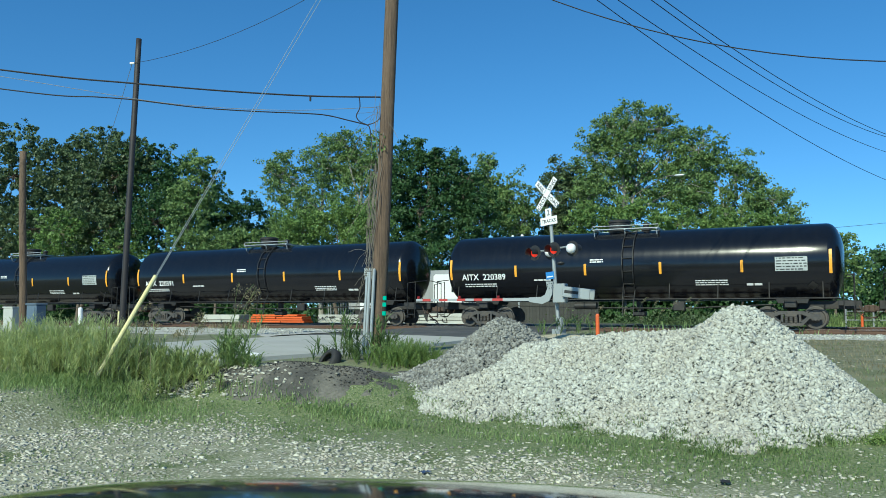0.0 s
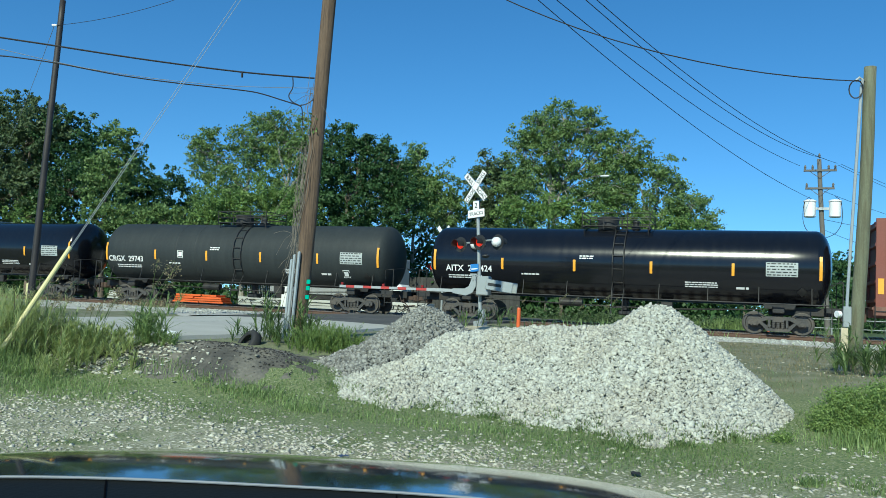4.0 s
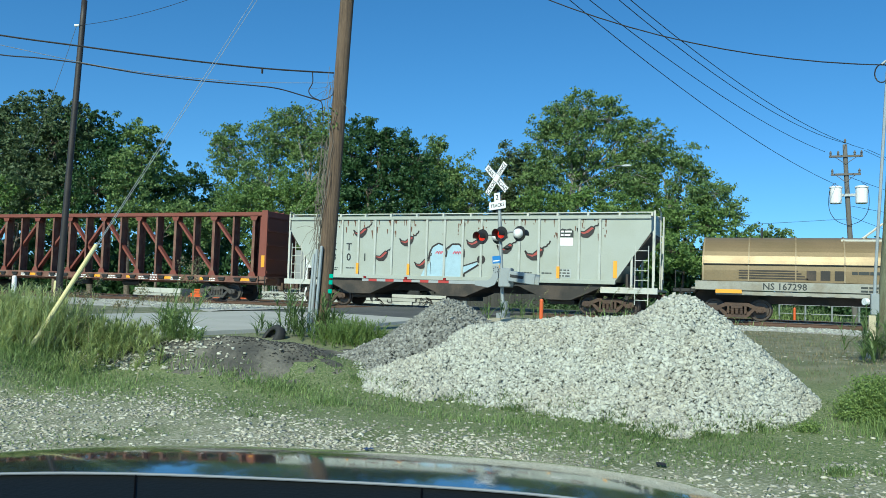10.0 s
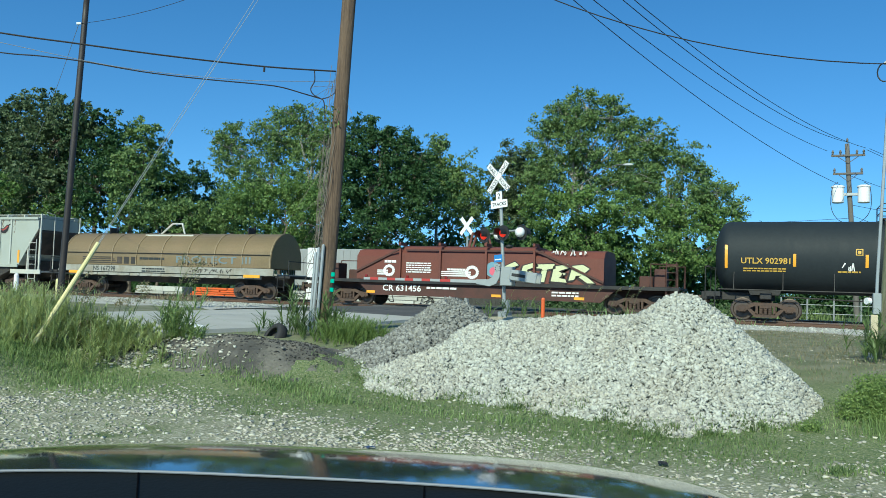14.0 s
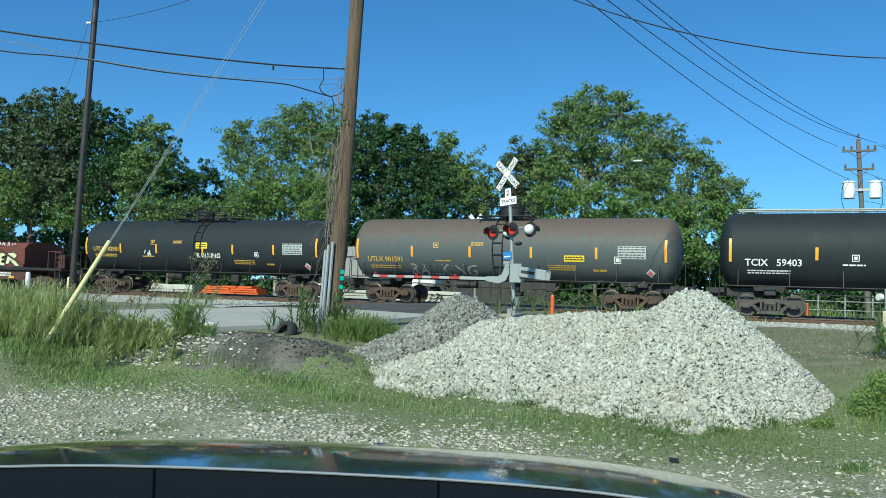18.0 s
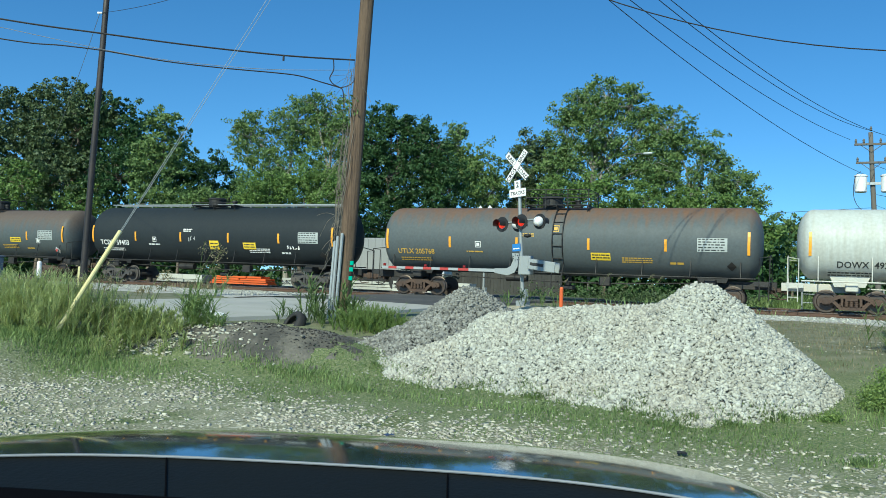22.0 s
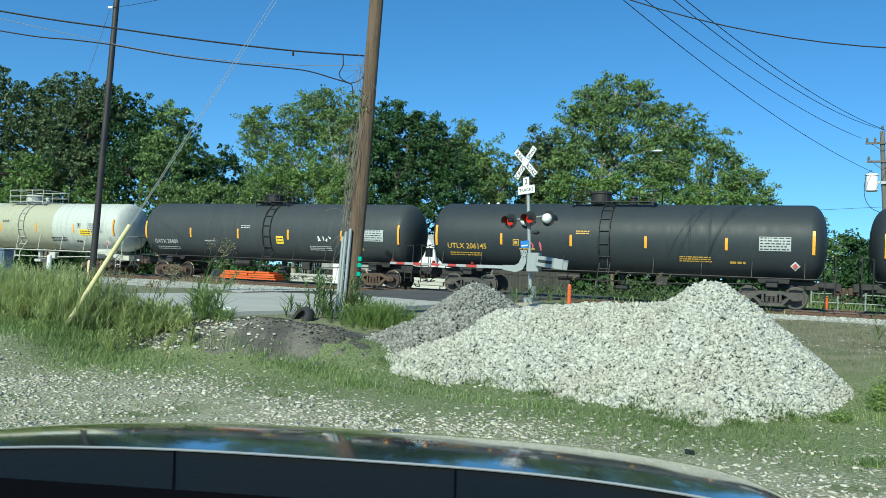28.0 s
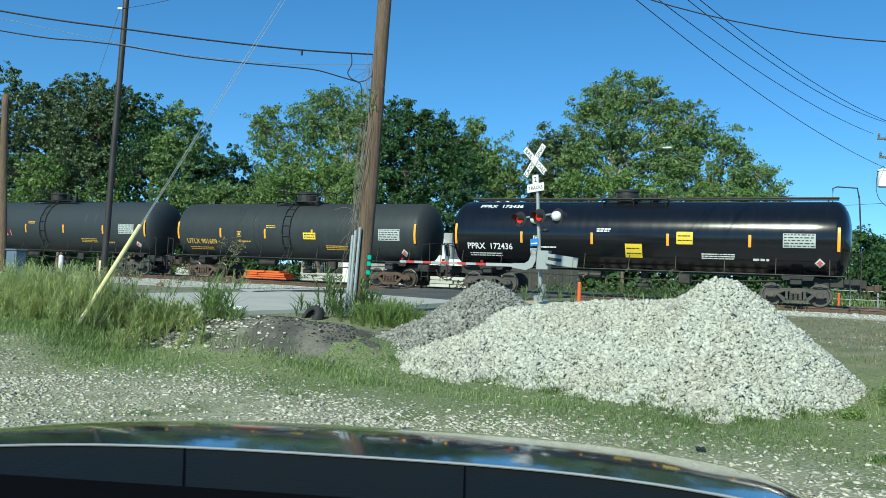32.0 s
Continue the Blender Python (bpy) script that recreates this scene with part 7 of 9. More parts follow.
# gate: motor housing, elbow, counterweights and the striped arm
gate = thing("crossing_gate", "lowered red and white striped crossing gate arm", "crossing gate", pose(-8.98, 26.95, 0.6))
part("motor_housing", box(B(), (0.28, -0.05, 1.46), (0.44, 0.40, 0.66), 0.03), M["alu"], gate, "grey gate motor housing")
bm = B()
prism(bm, [(-0.14, 1.86), (-0.10, 1.62), (-0.18, 1.42), (-0.32, 1.34), (-0.76, 1.33), (-0.76, 1.17), (-0.28, 1.10), (-0.04, 1.20), (0.07, 1.42), (0.10, 1.86)], -0.32, -0.26)
part("arm_support", bm, M["alu"], gate, "curved aluminium arm bracket")
bm = B()
for i in range(7):
    a = 2 * math.pi * i / 7
    tube(bm, (0.0 + 0.09 * math.cos(a), -0.325, 1.72 + 0.09 * math.sin(a)), (0.09 * math.cos(a), -0.345, 1.72 + 0.09 * math.sin(a)), 0.016, 0.016, 6)
part("bolt_ring", bm, M["hood_black"], gate)
for k, y in enumerate((-0.34, 0.24)):
    bm = box(B(), (0.92, y, 1.46), (0.95, 0.05, 0.36), 0.02, Euler((0, radians(7), 0)).to_matrix().to_4x4())
    cw = part("counterweight", bm, M["alu"], gate, "flat grey counterweight plate")
    bm = box(B(), (0.76, y - 0.03, 1.49), (0.48, 0.02, 0.10), 0.01, Euler((0, radians(7), 0)).to_matrix().to_4x4())
    part("slot", bm, M["hood_black"], cw)
x_end, x_start = -5.15, -0.74
cuts = (0.0, 0.225, 0.315, 0.40, 0.475, 0.55, 0.625, 0.71, 0.785, 0.865, 0.94, 1.0)
for i, (u, v) in enumerate(zip(cuts, cuts[1:])):
    a, b = x_start + (x_end - x_start) * u, x_start + (x_end - x_start) * v
    bm = box(B(), ((a + b) / 2, -0.30, 1.255), (abs(b - a) + 0.001, 0.035, 0.11 if i < 1 else 0.09), 0.004)
    red = i % 2 == 1
    part("arm_segment", bm, M["sign_red" if red else "arm_silver"], gate, "red reflective section" if red else "silvery reflective section")
for x in (-1.9, -3.4, -5.05):
    bm = box(B(), (x, -0.30, 1.35), (0.10, 0.06, 0.09), 0.01)
    part("arm_lamp", bm, M["lens_red"], gate)

sg2 = signal("crossing_signal", "railroad crossing signal across the tracks with its back lights", -16.95, 44.6, 0.45, -18.0, 2, False, 4.85)

# orange marker post and sand at the signal
op = thing("marker_post", "short orange plastic cable marker post", "post", pose(-6.95, 25.2, 0.55))
part("stem", tube(B(), (0, 0, -0.1), (0, 0, 0.78), 0.064, 0.06, 14), M["orange"], op)
part("cap", lathe(B(), [(0.78, 0.06), (0.82, 0.045), (0.83, 0.01)], 14, "z"), M["orange"], op)
copy_thing(op, pose(0.7, 44.2, 0.45))
_X = np.linspace(-11.0, -5.6, 40)
_Y = np.linspace(24.0, 29.4, 30)
sand = solo("sand_patch", grid_sheet("sand_patch", _X, _Y, lambda x, y: ground_z(x, y) - 0.06 + 0.14 * np.exp(-(((x + 8.2) / 1.9) ** 2 + ((y - 26.3) / 1.5) ** 2)) + 0.015 * bumps(x * 3, y * 3), M["sand"]), None, "pale sand spilled round the signal foot", "sand", kind="structure")

# ------------------------------------------------------------------ stacks and vehicles beyond the tracks


def stack(name, label, x0, x1, y, z0, rows, hgt, material, seed, scribble=False, depth=1.1, rounded=0.0):
    st = thing(name, label, "panel stack", pose(0, y, z0), group="stacked panels")
    rnd = random.Random(seed)
    for r in range(rows):
        inset = rounded * (r / max(1, rows - 1)) ** 2
        x, end = x0 + inset * rnd.uniform(0.8, 1.2), x1 - inset * rnd.uniform(0.8, 1.2)
        while x < end - 0.3:
            w = min(rnd.uniform(2.2, 3.0), end - x)
            bm = box(B(), (x + w / 2 + rnd.uniform(-0.03, 0.03), rnd.uniform(-0.06, 0.06), hgt * (r + 0.5)), (w - 0.03, depth, hgt - 0.025), 0.012)
            part("panel", bm, material, st)
            x += w
    if scribble:
        bm = B()
        for i in range(int((x1 - x0) * 2.2)):
            cx = x0 + (x1 - x0) * (i + 0.5) / int((x1 - x0) * 2.2)
            if rnd.random() < 0.25:
                continue
            pts = [(cx + rnd.uniform(-0.3, 0.3), rnd.uniform(0.15, rows * hgt - 0.1)) for _ in range(5)]
            stroke(bm, pts, -depth / 2 - 0.075, 0.05)
        tagged(part("graffiti", bm, M["spray_black"], st, "black sprayed scrawl"), kind="stuff")
    return st


stack("panel_stack", "stack of pale crossing panels with black graffiti", -32.4, -28.2, 47.2, 0.42, 4, 0.19, M["panel_pale"], 3, True)
stack("panel_stack", "bare stack of pale crossing panels", -27.2, -23.7, 47.2, 0.42, 4, 0.19, M["panel_pale"], 7)
stack("panel_stack", "stack of pale crossing panels with black graffiti", -22.6, -17.4, 44.6, 0.40, 4, 0.22, M["panel_pale"], 4, True)
stack("orange_stack", "stack of orange plastic barrier boards", -38.5, -33.5, 47.2, 0.42, 5, 0.152, M["orange"], 5, rounded=0.55)
stack("panel_stack", "low stack of pale concrete panels", -43.4, -39.2, 47.2, 0.42, 2, 0.37, M["panel_pale"], 6)
rr = thing("road_tractor", "white road tractor waiting behind the tracks", "truck", pose(-22.14, 46.8, 0.645) @ Matrix.Scale(0.9, 4))
bm = B()
prism(bm, [(-1.05, 1.0), (-1.05, 3.25), (-0.9, 3.40), (0.55, 3.35), (0.95, 2.9), (1.12, 2.0), (1.12, 1.0)], -1.15, 1.15)
part("cab", bm, M["van_white"], rr, "white sleeper cab")
part("side_window", box(B(), (0.62, -1.16, 2.45), (0.55, 0.03, 0.62), 0.02), M["glass_dark"], rr)
part("windscreen", box(B(), (1.03, 0, 2.5), (0.06, 1.9, 0.8), 0.01, Matrix.Rotation(radians(-10), 4, "Y")), M["glass_dark"], rr)
part("bonnet", box(B(), (1.65, 0, 1.45), (1.1, 1.7, 0.9), 0.15), M["van_white"], rr)
part("chassis", box(B(), (-0.2, 0, 0.75), (4.2, 0.9, 0.3), 0.02), M["steel_dark"], rr)
for x in (1.5, -1.3):
    for s in (-1, 1):
        part("tyre", lathe(B(), [(s * 0.75, 0.25), (s * 0.75, 0.48), (s * 0.80, 0.52), (s * 1.02, 0.52), (s * 1.06, 0.48), (s * 1.06, 0.25)], 20, "y", (x, 0, 0.52)), M["rubber"], rr)
tl = thing("box_trailer", "long grey ribbed box trailer", "trailer", pose(-26.55, 48.24, 0.645, 0, 0, -6) @ Matrix.Scale(0.9, 4))
part("body", box(B(), (1.0, 0, 2.35), (10.5, 2.5, 2.75), 0.04), M["trailer_grey"], tl)
for i in range(18):
    part("rib", box(B(), (-4.1 + i * 0.6, -1.265, 2.35), (0.06, 0.03, 2.6)), M["trailer_grey"], tl)
part("skirt", box(B(), (1.0, -1.1, 0.80), (9.5, 0.06, 0.35), 0.01), M["steel_dark"], tl)
for x in (-3.2, -2.1):
    for s in (-1, 1):
        part("tyre", lathe(B(), [(s * 0.75, 0.25), (s * 0.75, 0.48), (s * 0.80, 0.52), (s * 1.06, 0.52), (s * 1.10, 0.48), (s * 1.10, 0.25)], 20, "y", (x, 0, 0.52)), M["rubber"], tl)
part("landing_leg", box(B(), (4.6, -0.8, 0.55), (0.14, 0.14, 1.0)), M["steel_dark"], tl)
bx = thing("storage_box", "tall white steel equipment housing", "cabinet", pose(-28.44, 46.8, 0.60) @ Matrix.Scale(0.9, 4))
part("body", box(B(), (0, 0, 1.9), (0.95, 0.9, 3.8), 0.04), M["van_white"], bx)
part("door", box(B(), (0, -0.46, 1.9), (0.7, 0.03, 3.2), 0.01), M["van_white"], bx)
fence = thing("picket_fence", "pale steel picket fence", "fence", pose(-34.0, 52.5, 0.5))
for i in range(22):
    part("picket", box(B(), (-1.6 + i * 0.15, 0, 1.3), (0.05, 0.03, 2.4)), M["alu"], fence)
for z in (0.3, 2.3):
    part("rail", box(B(), (0, 0.03, z), (3.4, 0.03, 0.06)), M["alu"], fence)
wall = thing("board_fence", "dark grey board fence, toned down for the shade there", "fence", pose(-20.0, 55.0, 0.4))
for i in range(40):
    part("board", box(B(), (-5.0 + i * 0.25, 0, 1.35), (0.24, 0.03, 2.7)), M["fence_shade"], wall)
# wire fence and gate to the right beyond the tracks
gf = thing("pipe_fence", "grey pipe fence beyond the tracks", "fence", pose(4.0, 46.5, 0.4))
for i in range(9):
    part("post", tube(B(), (-4.0 + i * 1.25, 0, 0), (-4.0 + i * 1.25, 0, 1.35), 0.045, 0.045, 8), M["alu"], gf)
for z in (0.55, 1.0):
    part("rail", tube(B(), (-4.0, 0, z), (6.0, 0, z), 0.022, 0.022, 6), M["alu"], gf)

# old tyre by the pole
ty = thing("old_tyre", "old black tyre half sunk among weeds", "tyre", pose(-8.45, 12.6, 0.56, 58, 0, -28) @ Matrix.Scale(0.78, 4))
part("carcass", lathe(B(), [(-0.10, 0.19), (-0.12, 0.24), (-0.115, 0.30), (-0.08, 0.335), (0, 0.34), (0.08, 0.335), (0.115, 0.30), (0.12, 0.24), (0.10, 0.19), (0.07, 0.21), (0, 0.29), (-0.07, 0.21)], 30, "z"), M["rubber"], ty, smooth=True)
bm = B()
box(bm, (0, 0, 0), (0.28, 0.20, 0.02), 0.006)
solo("white_scrap", bm, M["sign_white"], "crumpled white plastic scrap on the soil", "litter", pose(-9.42, 11.6, 0.74, 12, 8, 20))

def scrap(label, x, y, s, material, seed):
    """A crumpled flat scrap lying on the lot."""
    r = np.random.default_rng(seed)
    n = 5
    g = [(s * (i / n - 0.5) * 1.6, s * (j / n - 0.5), s * 0.22 * r.uniform(0, 1)) for j in range(n + 1) for i in range(n + 1)]
    f = [(k, k + 1, k + n + 2, k + n + 1) for j in range(n) for k in range(j * (n + 1), j * (n + 1) + n)]
    solo("litter", fast_mesh("litter", np.array(g), np.array(f), material), None, label, "litter", pose(x, y, float(ground_z(x, y)) + 0.02, 0, 0, 20 * seed))


scrap("crumpled blue plastic scrap among the stones", -3.54, 6.92, 0.060, M["car_scrap"], 3)
scrap("dark crumpled rubber scrap among the stones", -0.96, 7.63, 0.085, M["rubber"], 5)

# ------------------------------------------------------------------ the vehicle that the film is taken from
own = thing("own_car", "dark glossy car bonnet with painted edge highlight", "car", pose(0, 0, 0, 0, 0, 19.3))


def bonnet_z(a, b):
    u = (a + 0.42) / 1.2
    edge = 2.18 - 0.42 * abs(u) ** 3.4
    return edge, 1.060 - 0.010 * u * u


NA, NB = 60, 40
vs = []
for j in range(NB + 1):
    for i in range(NA + 1):
        a = -1.62 + 2.40 * i / NA
        edge, crown = bonnet_z(a, 0)
        s = 0.78 * j / NB                       # forward from the rear edge of the bonnet
        drop = 0.014 * s + 0.125 * max(0.0, s - 0.04) ** 2
        side = 0.12 * max(0.0, (abs(a + 0.42) - 0.98) / 0.22) ** 2
        vs.append((a, edge - 0.30 + s, crown - drop - side))
idx = np.arange(NB * (NA + 1)).reshape(NB, NA + 1)[:, :-1].ravel()
fc = np.stack([idx, idx + 1, idx + NA + 2, idx + NA + 1], -1)
part("bonnet", fast_mesh("bonnet", np.array(vs), fc, M["car_blue"], True), None, own, "dark blue-black glossy bonnet")
# a thin pale bar stands in for the highlight on the bonnet's rear crease
bm = B()
strip = []
for i in range(41):
    a = -1.62 + 2.25 * i / 40
    edge, crown = bonnet_z(a, 0)
    strip.append((a, edge - 0.30, crown + 0.001))
pipe(bm, strip, 0.0035, 8)
part("glint_strip", bm, M["edge_glint"], own, "pale strip painted as the glint on the bonnet edge")
bm = B()
for i in range(24):
    a0, a1 = -1.62 + 2.2 * i / 24, -1.62 + 2.2 * (i + 1) / 24 
    e0, c0 = bonnet_z(a0, 0)
    e1, c1 = bonnet_z(a1, 0)
    q = [(a0, 0.95, c0 - 0.10), (a1, 0.95, c1 - 0.10), (a1, e1 - 0.294, c1 - 0.003), (a0, e0 - 0.294, c0 - 0.003)]
    bm.faces.new([bm.verts.new(p) for p in q])
part("cowl", bm, M["car_plastic"], own, "black plastic cowl panel")
for k in (-0.42, -0.067):
    seam = []
    for b in (1.50, 1.60, 1.70, 1.80, 1.868):
        e, c = bonnet_z(k * b, 0)
        seam.append((k * b, b, c - 0.001 - 0.097 * (e - 0.294 - b) / (e - 1.244)))
    part("cowl_seam", pipe(B(), seam, 0.0022, 5), M["dash_black"], own, "dark seam between cowl panels")
bm = B()
prism(bm, [(0.30, 0.75), (0.30, 0.98), (0.9, 1.02), (1.40, 1.10), (1.44, 1.09), (1.46, 0.75)], -1.6, 0.65)
bmesh.ops.transform(bm, matrix=Matrix(((0, 1, 0, 0), (1, 0, 0, 0), (0, 0, 1, 0), (0, 0, 0, 1))), verts=bm.verts)
bmesh.ops.recalc_face_normals(bm, faces=bm.faces)
part("dashboard", bm, M["dash_black"], own, "matt black dashboard top")
bm = B()
prism(bm, [(-1.55, 0.30), (-1.55, 0.90), (0.72, 0.90), (0.72, 0.30)], 0.35, 2.0)
part("body", bm, M["car_blue"], own)
for a in (-1.35, 0.52):
    part("tyre", lathe(B(), [(a - 0.1, 0.18), (a - 0.1, 0.30), (a - 0.06, 0.33), (a + 0.06, 0.33), (a + 0.1, 0.30), (a + 0.1, 0.18)], 22, "x", (0, 1.35, 0.33)), M["rubber"], own)

# ------------------------------------------------------------------ stones
_phi = (1 + 5 ** 0.5) / 2
ICO_V = np.array([(-1, _phi, 0), (1, _phi, 0), (-1, -_phi, 0), (1, -_phi, 0), (0, -1, _phi), (0, 1, _phi), (0, -1, -_phi), (0, 1, -_phi), (_phi, 0, -1), (_phi, 0, 1), (-_phi, 0, -1), (-_phi, 0, 1)]) / math.hypot(1, _phi)
ICO_F = np.array([(0, 11, 5), (0, 5, 1), (0, 1, 7), (0, 7, 10), (0, 10, 11), (1, 5, 9), (5, 11, 4), (11, 10, 2), (10, 7, 6), (7, 1, 8), (3, 9, 4), (3, 4, 2), (3, 2, 6), (3, 6, 8), (3, 8, 9), (4, 9, 5), (2, 4, 11), (6, 2, 10), (8, 6, 7), (9, 8, 1)])


ROCK_V = np.array([(-1, -1, -1), (1, -1, -1), (1, 1, -1), (-1, 1, -1), (-1, -1, 1), (1, -1, 1), (1, 1, 1), (-1, 1, 1)]) * 0.62
ROCK_F = np.array([(0, 2, 1), (0, 3, 2), (4, 5, 6), (4, 6, 7), (0, 1, 5), (0, 5, 4), (1, 2, 6), (1, 6, 5), (2, 3, 7), (2, 7, 6), (3, 0, 4), (3, 4, 7)])


def lying_turns(rng, n, tilt):
    """Turn matrices of chips that lie roughly flat: any heading, a random tilt."""
    a, t, u = rng.uniform(0, 2 * math.pi, n), rng.normal(0, tilt, n), rng.normal(0, tilt, n)
    c, s, o, l = np.cos, np.sin, np.zeros(n), np.ones(n)
    z = np.stack([c(a), -s(a), o, s(a), c(a), o, o, o, l], -1).reshape(n, 3, 3)
    x = np.stack([l, o, o, o, c(t), -s(t), o, s(t), c(t)], -1).reshape(n, 3, 3)
    y = np.stack([c(u), o, s(u), o, l, o, -s(u), o, c(u)], -1).reshape(n, 3, 3)
    return y @ x @ z


def stones(name, centres, sizes, material, seed, flat=1.0, tilt=0.75):
    """Crushed stones: angular chips, each with its own shape and turn, in one mesh."""
    rng = np.random.default_rng(seed)
    n = len(centres)
    v = (ROCK_V[None] + rng.uniform(-0.30, 0.30, (n, 8, 3))) * np.stack([rng.uniform(0.9, 1.35, n), rng.uniform(0.65, 1.0, n), rng.uniform(0.30, 0.62, n)], -1)[:, None]
    v = np.einsum("nij,nkj->nki", lying_turns(rng, n, tilt), v) * (sizes / 2)[:, None, None] * np.array([1.0, 1.0, flat]) + centres[:, None]
    f = (ROCK_F[None] + 8 * np.arange(n)[:, None, None]).reshape(-1, 3)
    return fast_mesh(name, v.reshape(-1, 3), f, material)


def heap_z(x, y):
    """The height of the tipped stone heap above datum: blunt cones of loose stone run together."""
    x, y = np.asarray(x, float), np.asarray(y, float)
    best = np.full(np.broadcast(x, y).shape, -1.0)
    for x0, y0, z0, x1, y1, z1, slope in ((-1.27, 11.55, 1.58, -1.27, 11.56, 1.58, 0.82), (-4.1, 11.6, 1.05, -1.5, 11.6, 1.32, 0.72), (-1.55, 11.1, 0.88, -0.45, 11.1, 0.74, 0.80), (-1.35, 10.5, 0.60, -1.12, 9.6, 0.20, 0.75), (-3.9, 11.0, 0.56, -2.75, 10.95, 0.62, 0.70), (-5.6, 10.72, 0.28, -4.75, 11.0, 0.62, 0.50), (-4.75, 11.0, 0.62, -4.0, 11.5, 1.05, 0.60)):
        dx, dy = x1 - x0, y1 - y0
        f = np.clip(((x - x0) * dx + (y - y0) * dy) / (dx * dx + dy * dy), 0, 1)
        d = np.hypot(x - x0 - f * dx, y - y0 - f * dy)
        best = np.maximum(best, z0 + (z1 - z0) * f - slope * (np.sqrt(d * d + 0.05) - 0.18))
    return best + 0.05 * bumps(x * 1.3, y * 1.3) - 0.05 * np.exp(-(((x + 2.15 - 0.12 * (y - 10.7)) / 0.22) ** 2 + ((y - 10.5) / 0.7) ** 2))


def grey_z(x, y):
    x, y = np.asarray(x, float), np.asarray(y, float)
    best = np.full(np.broadcast(x, y).shape, -1.0)
    for cx, cy, top, slope in ((-4.88, 12.25, 1.40, 0.80), (-5.3, 12.0, 0.92, 0.64), (-5.9, 11.9, 0.70, 0.60)):
        d = np.hypot(x - cx, y - cy)
        best = np.maximum(best, top - slope * (np.sqrt(d * d + 0.05) - 0.18))
    return best + 0.03 * bumps(x * 1.5, y * 1.5)


def heap(name, label, zf, other, material, box_, count, seed, size, core_mat="stone_grey"):
    rng = np.random.default_rng(seed)
    x0, x1, y0, y1 = box_
    xs, ys = np.arange(x0, x1, 0.08), np.arange(y0, y1, 0.08)
    base = lambda x, y: np.maximum(zf(x, y) - 0.04, ground_z(x, y) - 0.15)
    ob = thing(name, label, "gravel heap")
    # the limestone heap's core is toned down to paint shade into its gaps
    part("core", grid_sheet("core", xs, ys, base, M[core_mat], False), None, ob, "solid heap core showing in the gaps between stones")
    p = rng.uniform((x0, y0), (x1, y1), (count * 3, 2))
    z = zf(p[:, 0], p[:, 1])
    g = ground_z(p[:, 0], p[:, 1])
    keep = (z > g - 0.02)
    if other is not None:
        keep &= z > other(p[:, 0], p[:, 1]) - 0.03
    p, z = p[keep][:count], z[keep][:count]
    s = size * np.clip(np.exp(rng.normal(0, 0.30, len(p))), 0.55, 1.9)
    c = np.stack([p[:, 0], p[:, 1], z + rng.uniform(-0.015, 0.02, len(p))], -1)
    tagged(part("crushed_stone", stones("crushed_stone", c, s, material, seed + 1), None, ob, "loose angular crushed stone"), kind="stuff")
    return ob


heap("gravel_heap", "tipped heap of pale crushed limestone", heap_z, grey_z, M["stone_white"], (-6.2, 1.6, 8.6, 12.0), 34000, 11, 0.055, "stone_gap_shade")
heap("gravel_heap", "tipped heap of grey crushed stone", grey_z, heap_z, M["stone_grey"], (-7.4, -2.8, 9.6, 12.9), 11500, 13, 0.058, "stone_grey")

# loose stones over the lot
soil_z = lambda x, y: ground_z(x, y) - 0.05 + 0.115 * np.exp(-(((x + 8.1) / 1.95) ** 4 + ((y - 10.85) / 1.3) ** 4)) + 0.04 * bumps(x * 3.1, y * 3.7) + 0.03 * bumps(x * 7.3, y * 8.1)
no_heap = lambda x, y: (heap_z(x, y) < ground_z(x, y) + 0.02) & (grey_z(x, y) < ground_z(x, y) + 0.02)


def lot_stones(name, label, n, box_, size, material, seed, dens=None, zf=ground_z):
    r = np.random.default_rng(seed)
    x0, x1, y0, y1 = box_
    p = r.uniform((x0, y0), (x1, y1), (n, 2))
    if dens is not None:
        p = p[r.uniform(0, 1, n) < dens(p[:, 0], p[:, 1])]
    s = size * np.clip(np.exp(r.normal(0, 0.40, len(p))), 0.4, 1.6)
    c = np.stack([p[:, 0], p[:, 1], zf(p[:, 0], p[:, 1]) + s * 0.02], -1)
    return solo(name, stones(name, c, s, material, seed + 1, 0.6), None, label, "gravel", kind="stuff")


patchy = lambda x, y: smooth(2.6, 4.4, y) * np.clip(0.55 + 1.1 * bumps(x * 0.6, y * 1.1), 0.10, 1) * smooth(8.9, 7.4, y - 0.03 * np.minimum(x, 0) - 0.4 * smooth(-4.5, -1.5, x) - 0.75 * smooth(-3.5, -6.0, x) + 0.85 * smooth(-7.6, -10.0, x))
lot_stones("lot_gravel", "scattered small tan stones over the lot", 38000, (-13, 6.5, 2.6, 9.6), 0.044, M["stone_tan"], 51, patchy)
lot_stones("lot_gravel", "bright larger stones strewn over the lot", 23000, (-13, 6.5, 2.6, 9.9), 0.050, M["stone_lot"], 53, lambda x, y: patchy(x, y + 0.35))
lot_stones("lot_gravel", "pale spill of stones along the heap's foot", 2200, (-6.5, 1.8, 8.7, 10.4), 0.052, M["stone_white"], 55, lambda x, y: 0.6 * smooth(-0.16, 0.0, heap_z(x, y) - ground_z(x, y)))
lot_stones("lot_gravel", "single pale stones lying in the turf", 3800, (-12, 6.5, 6.5, 10.3), 0.047, M["stone_lot"], 63, lambda x, y: no_heap(x, y) * np.clip(0.35 + 0.9 * bumps(x * 0.8 + 1, y * 1.3), 0.04, 1) * smooth(-6.5, -3.0, x))
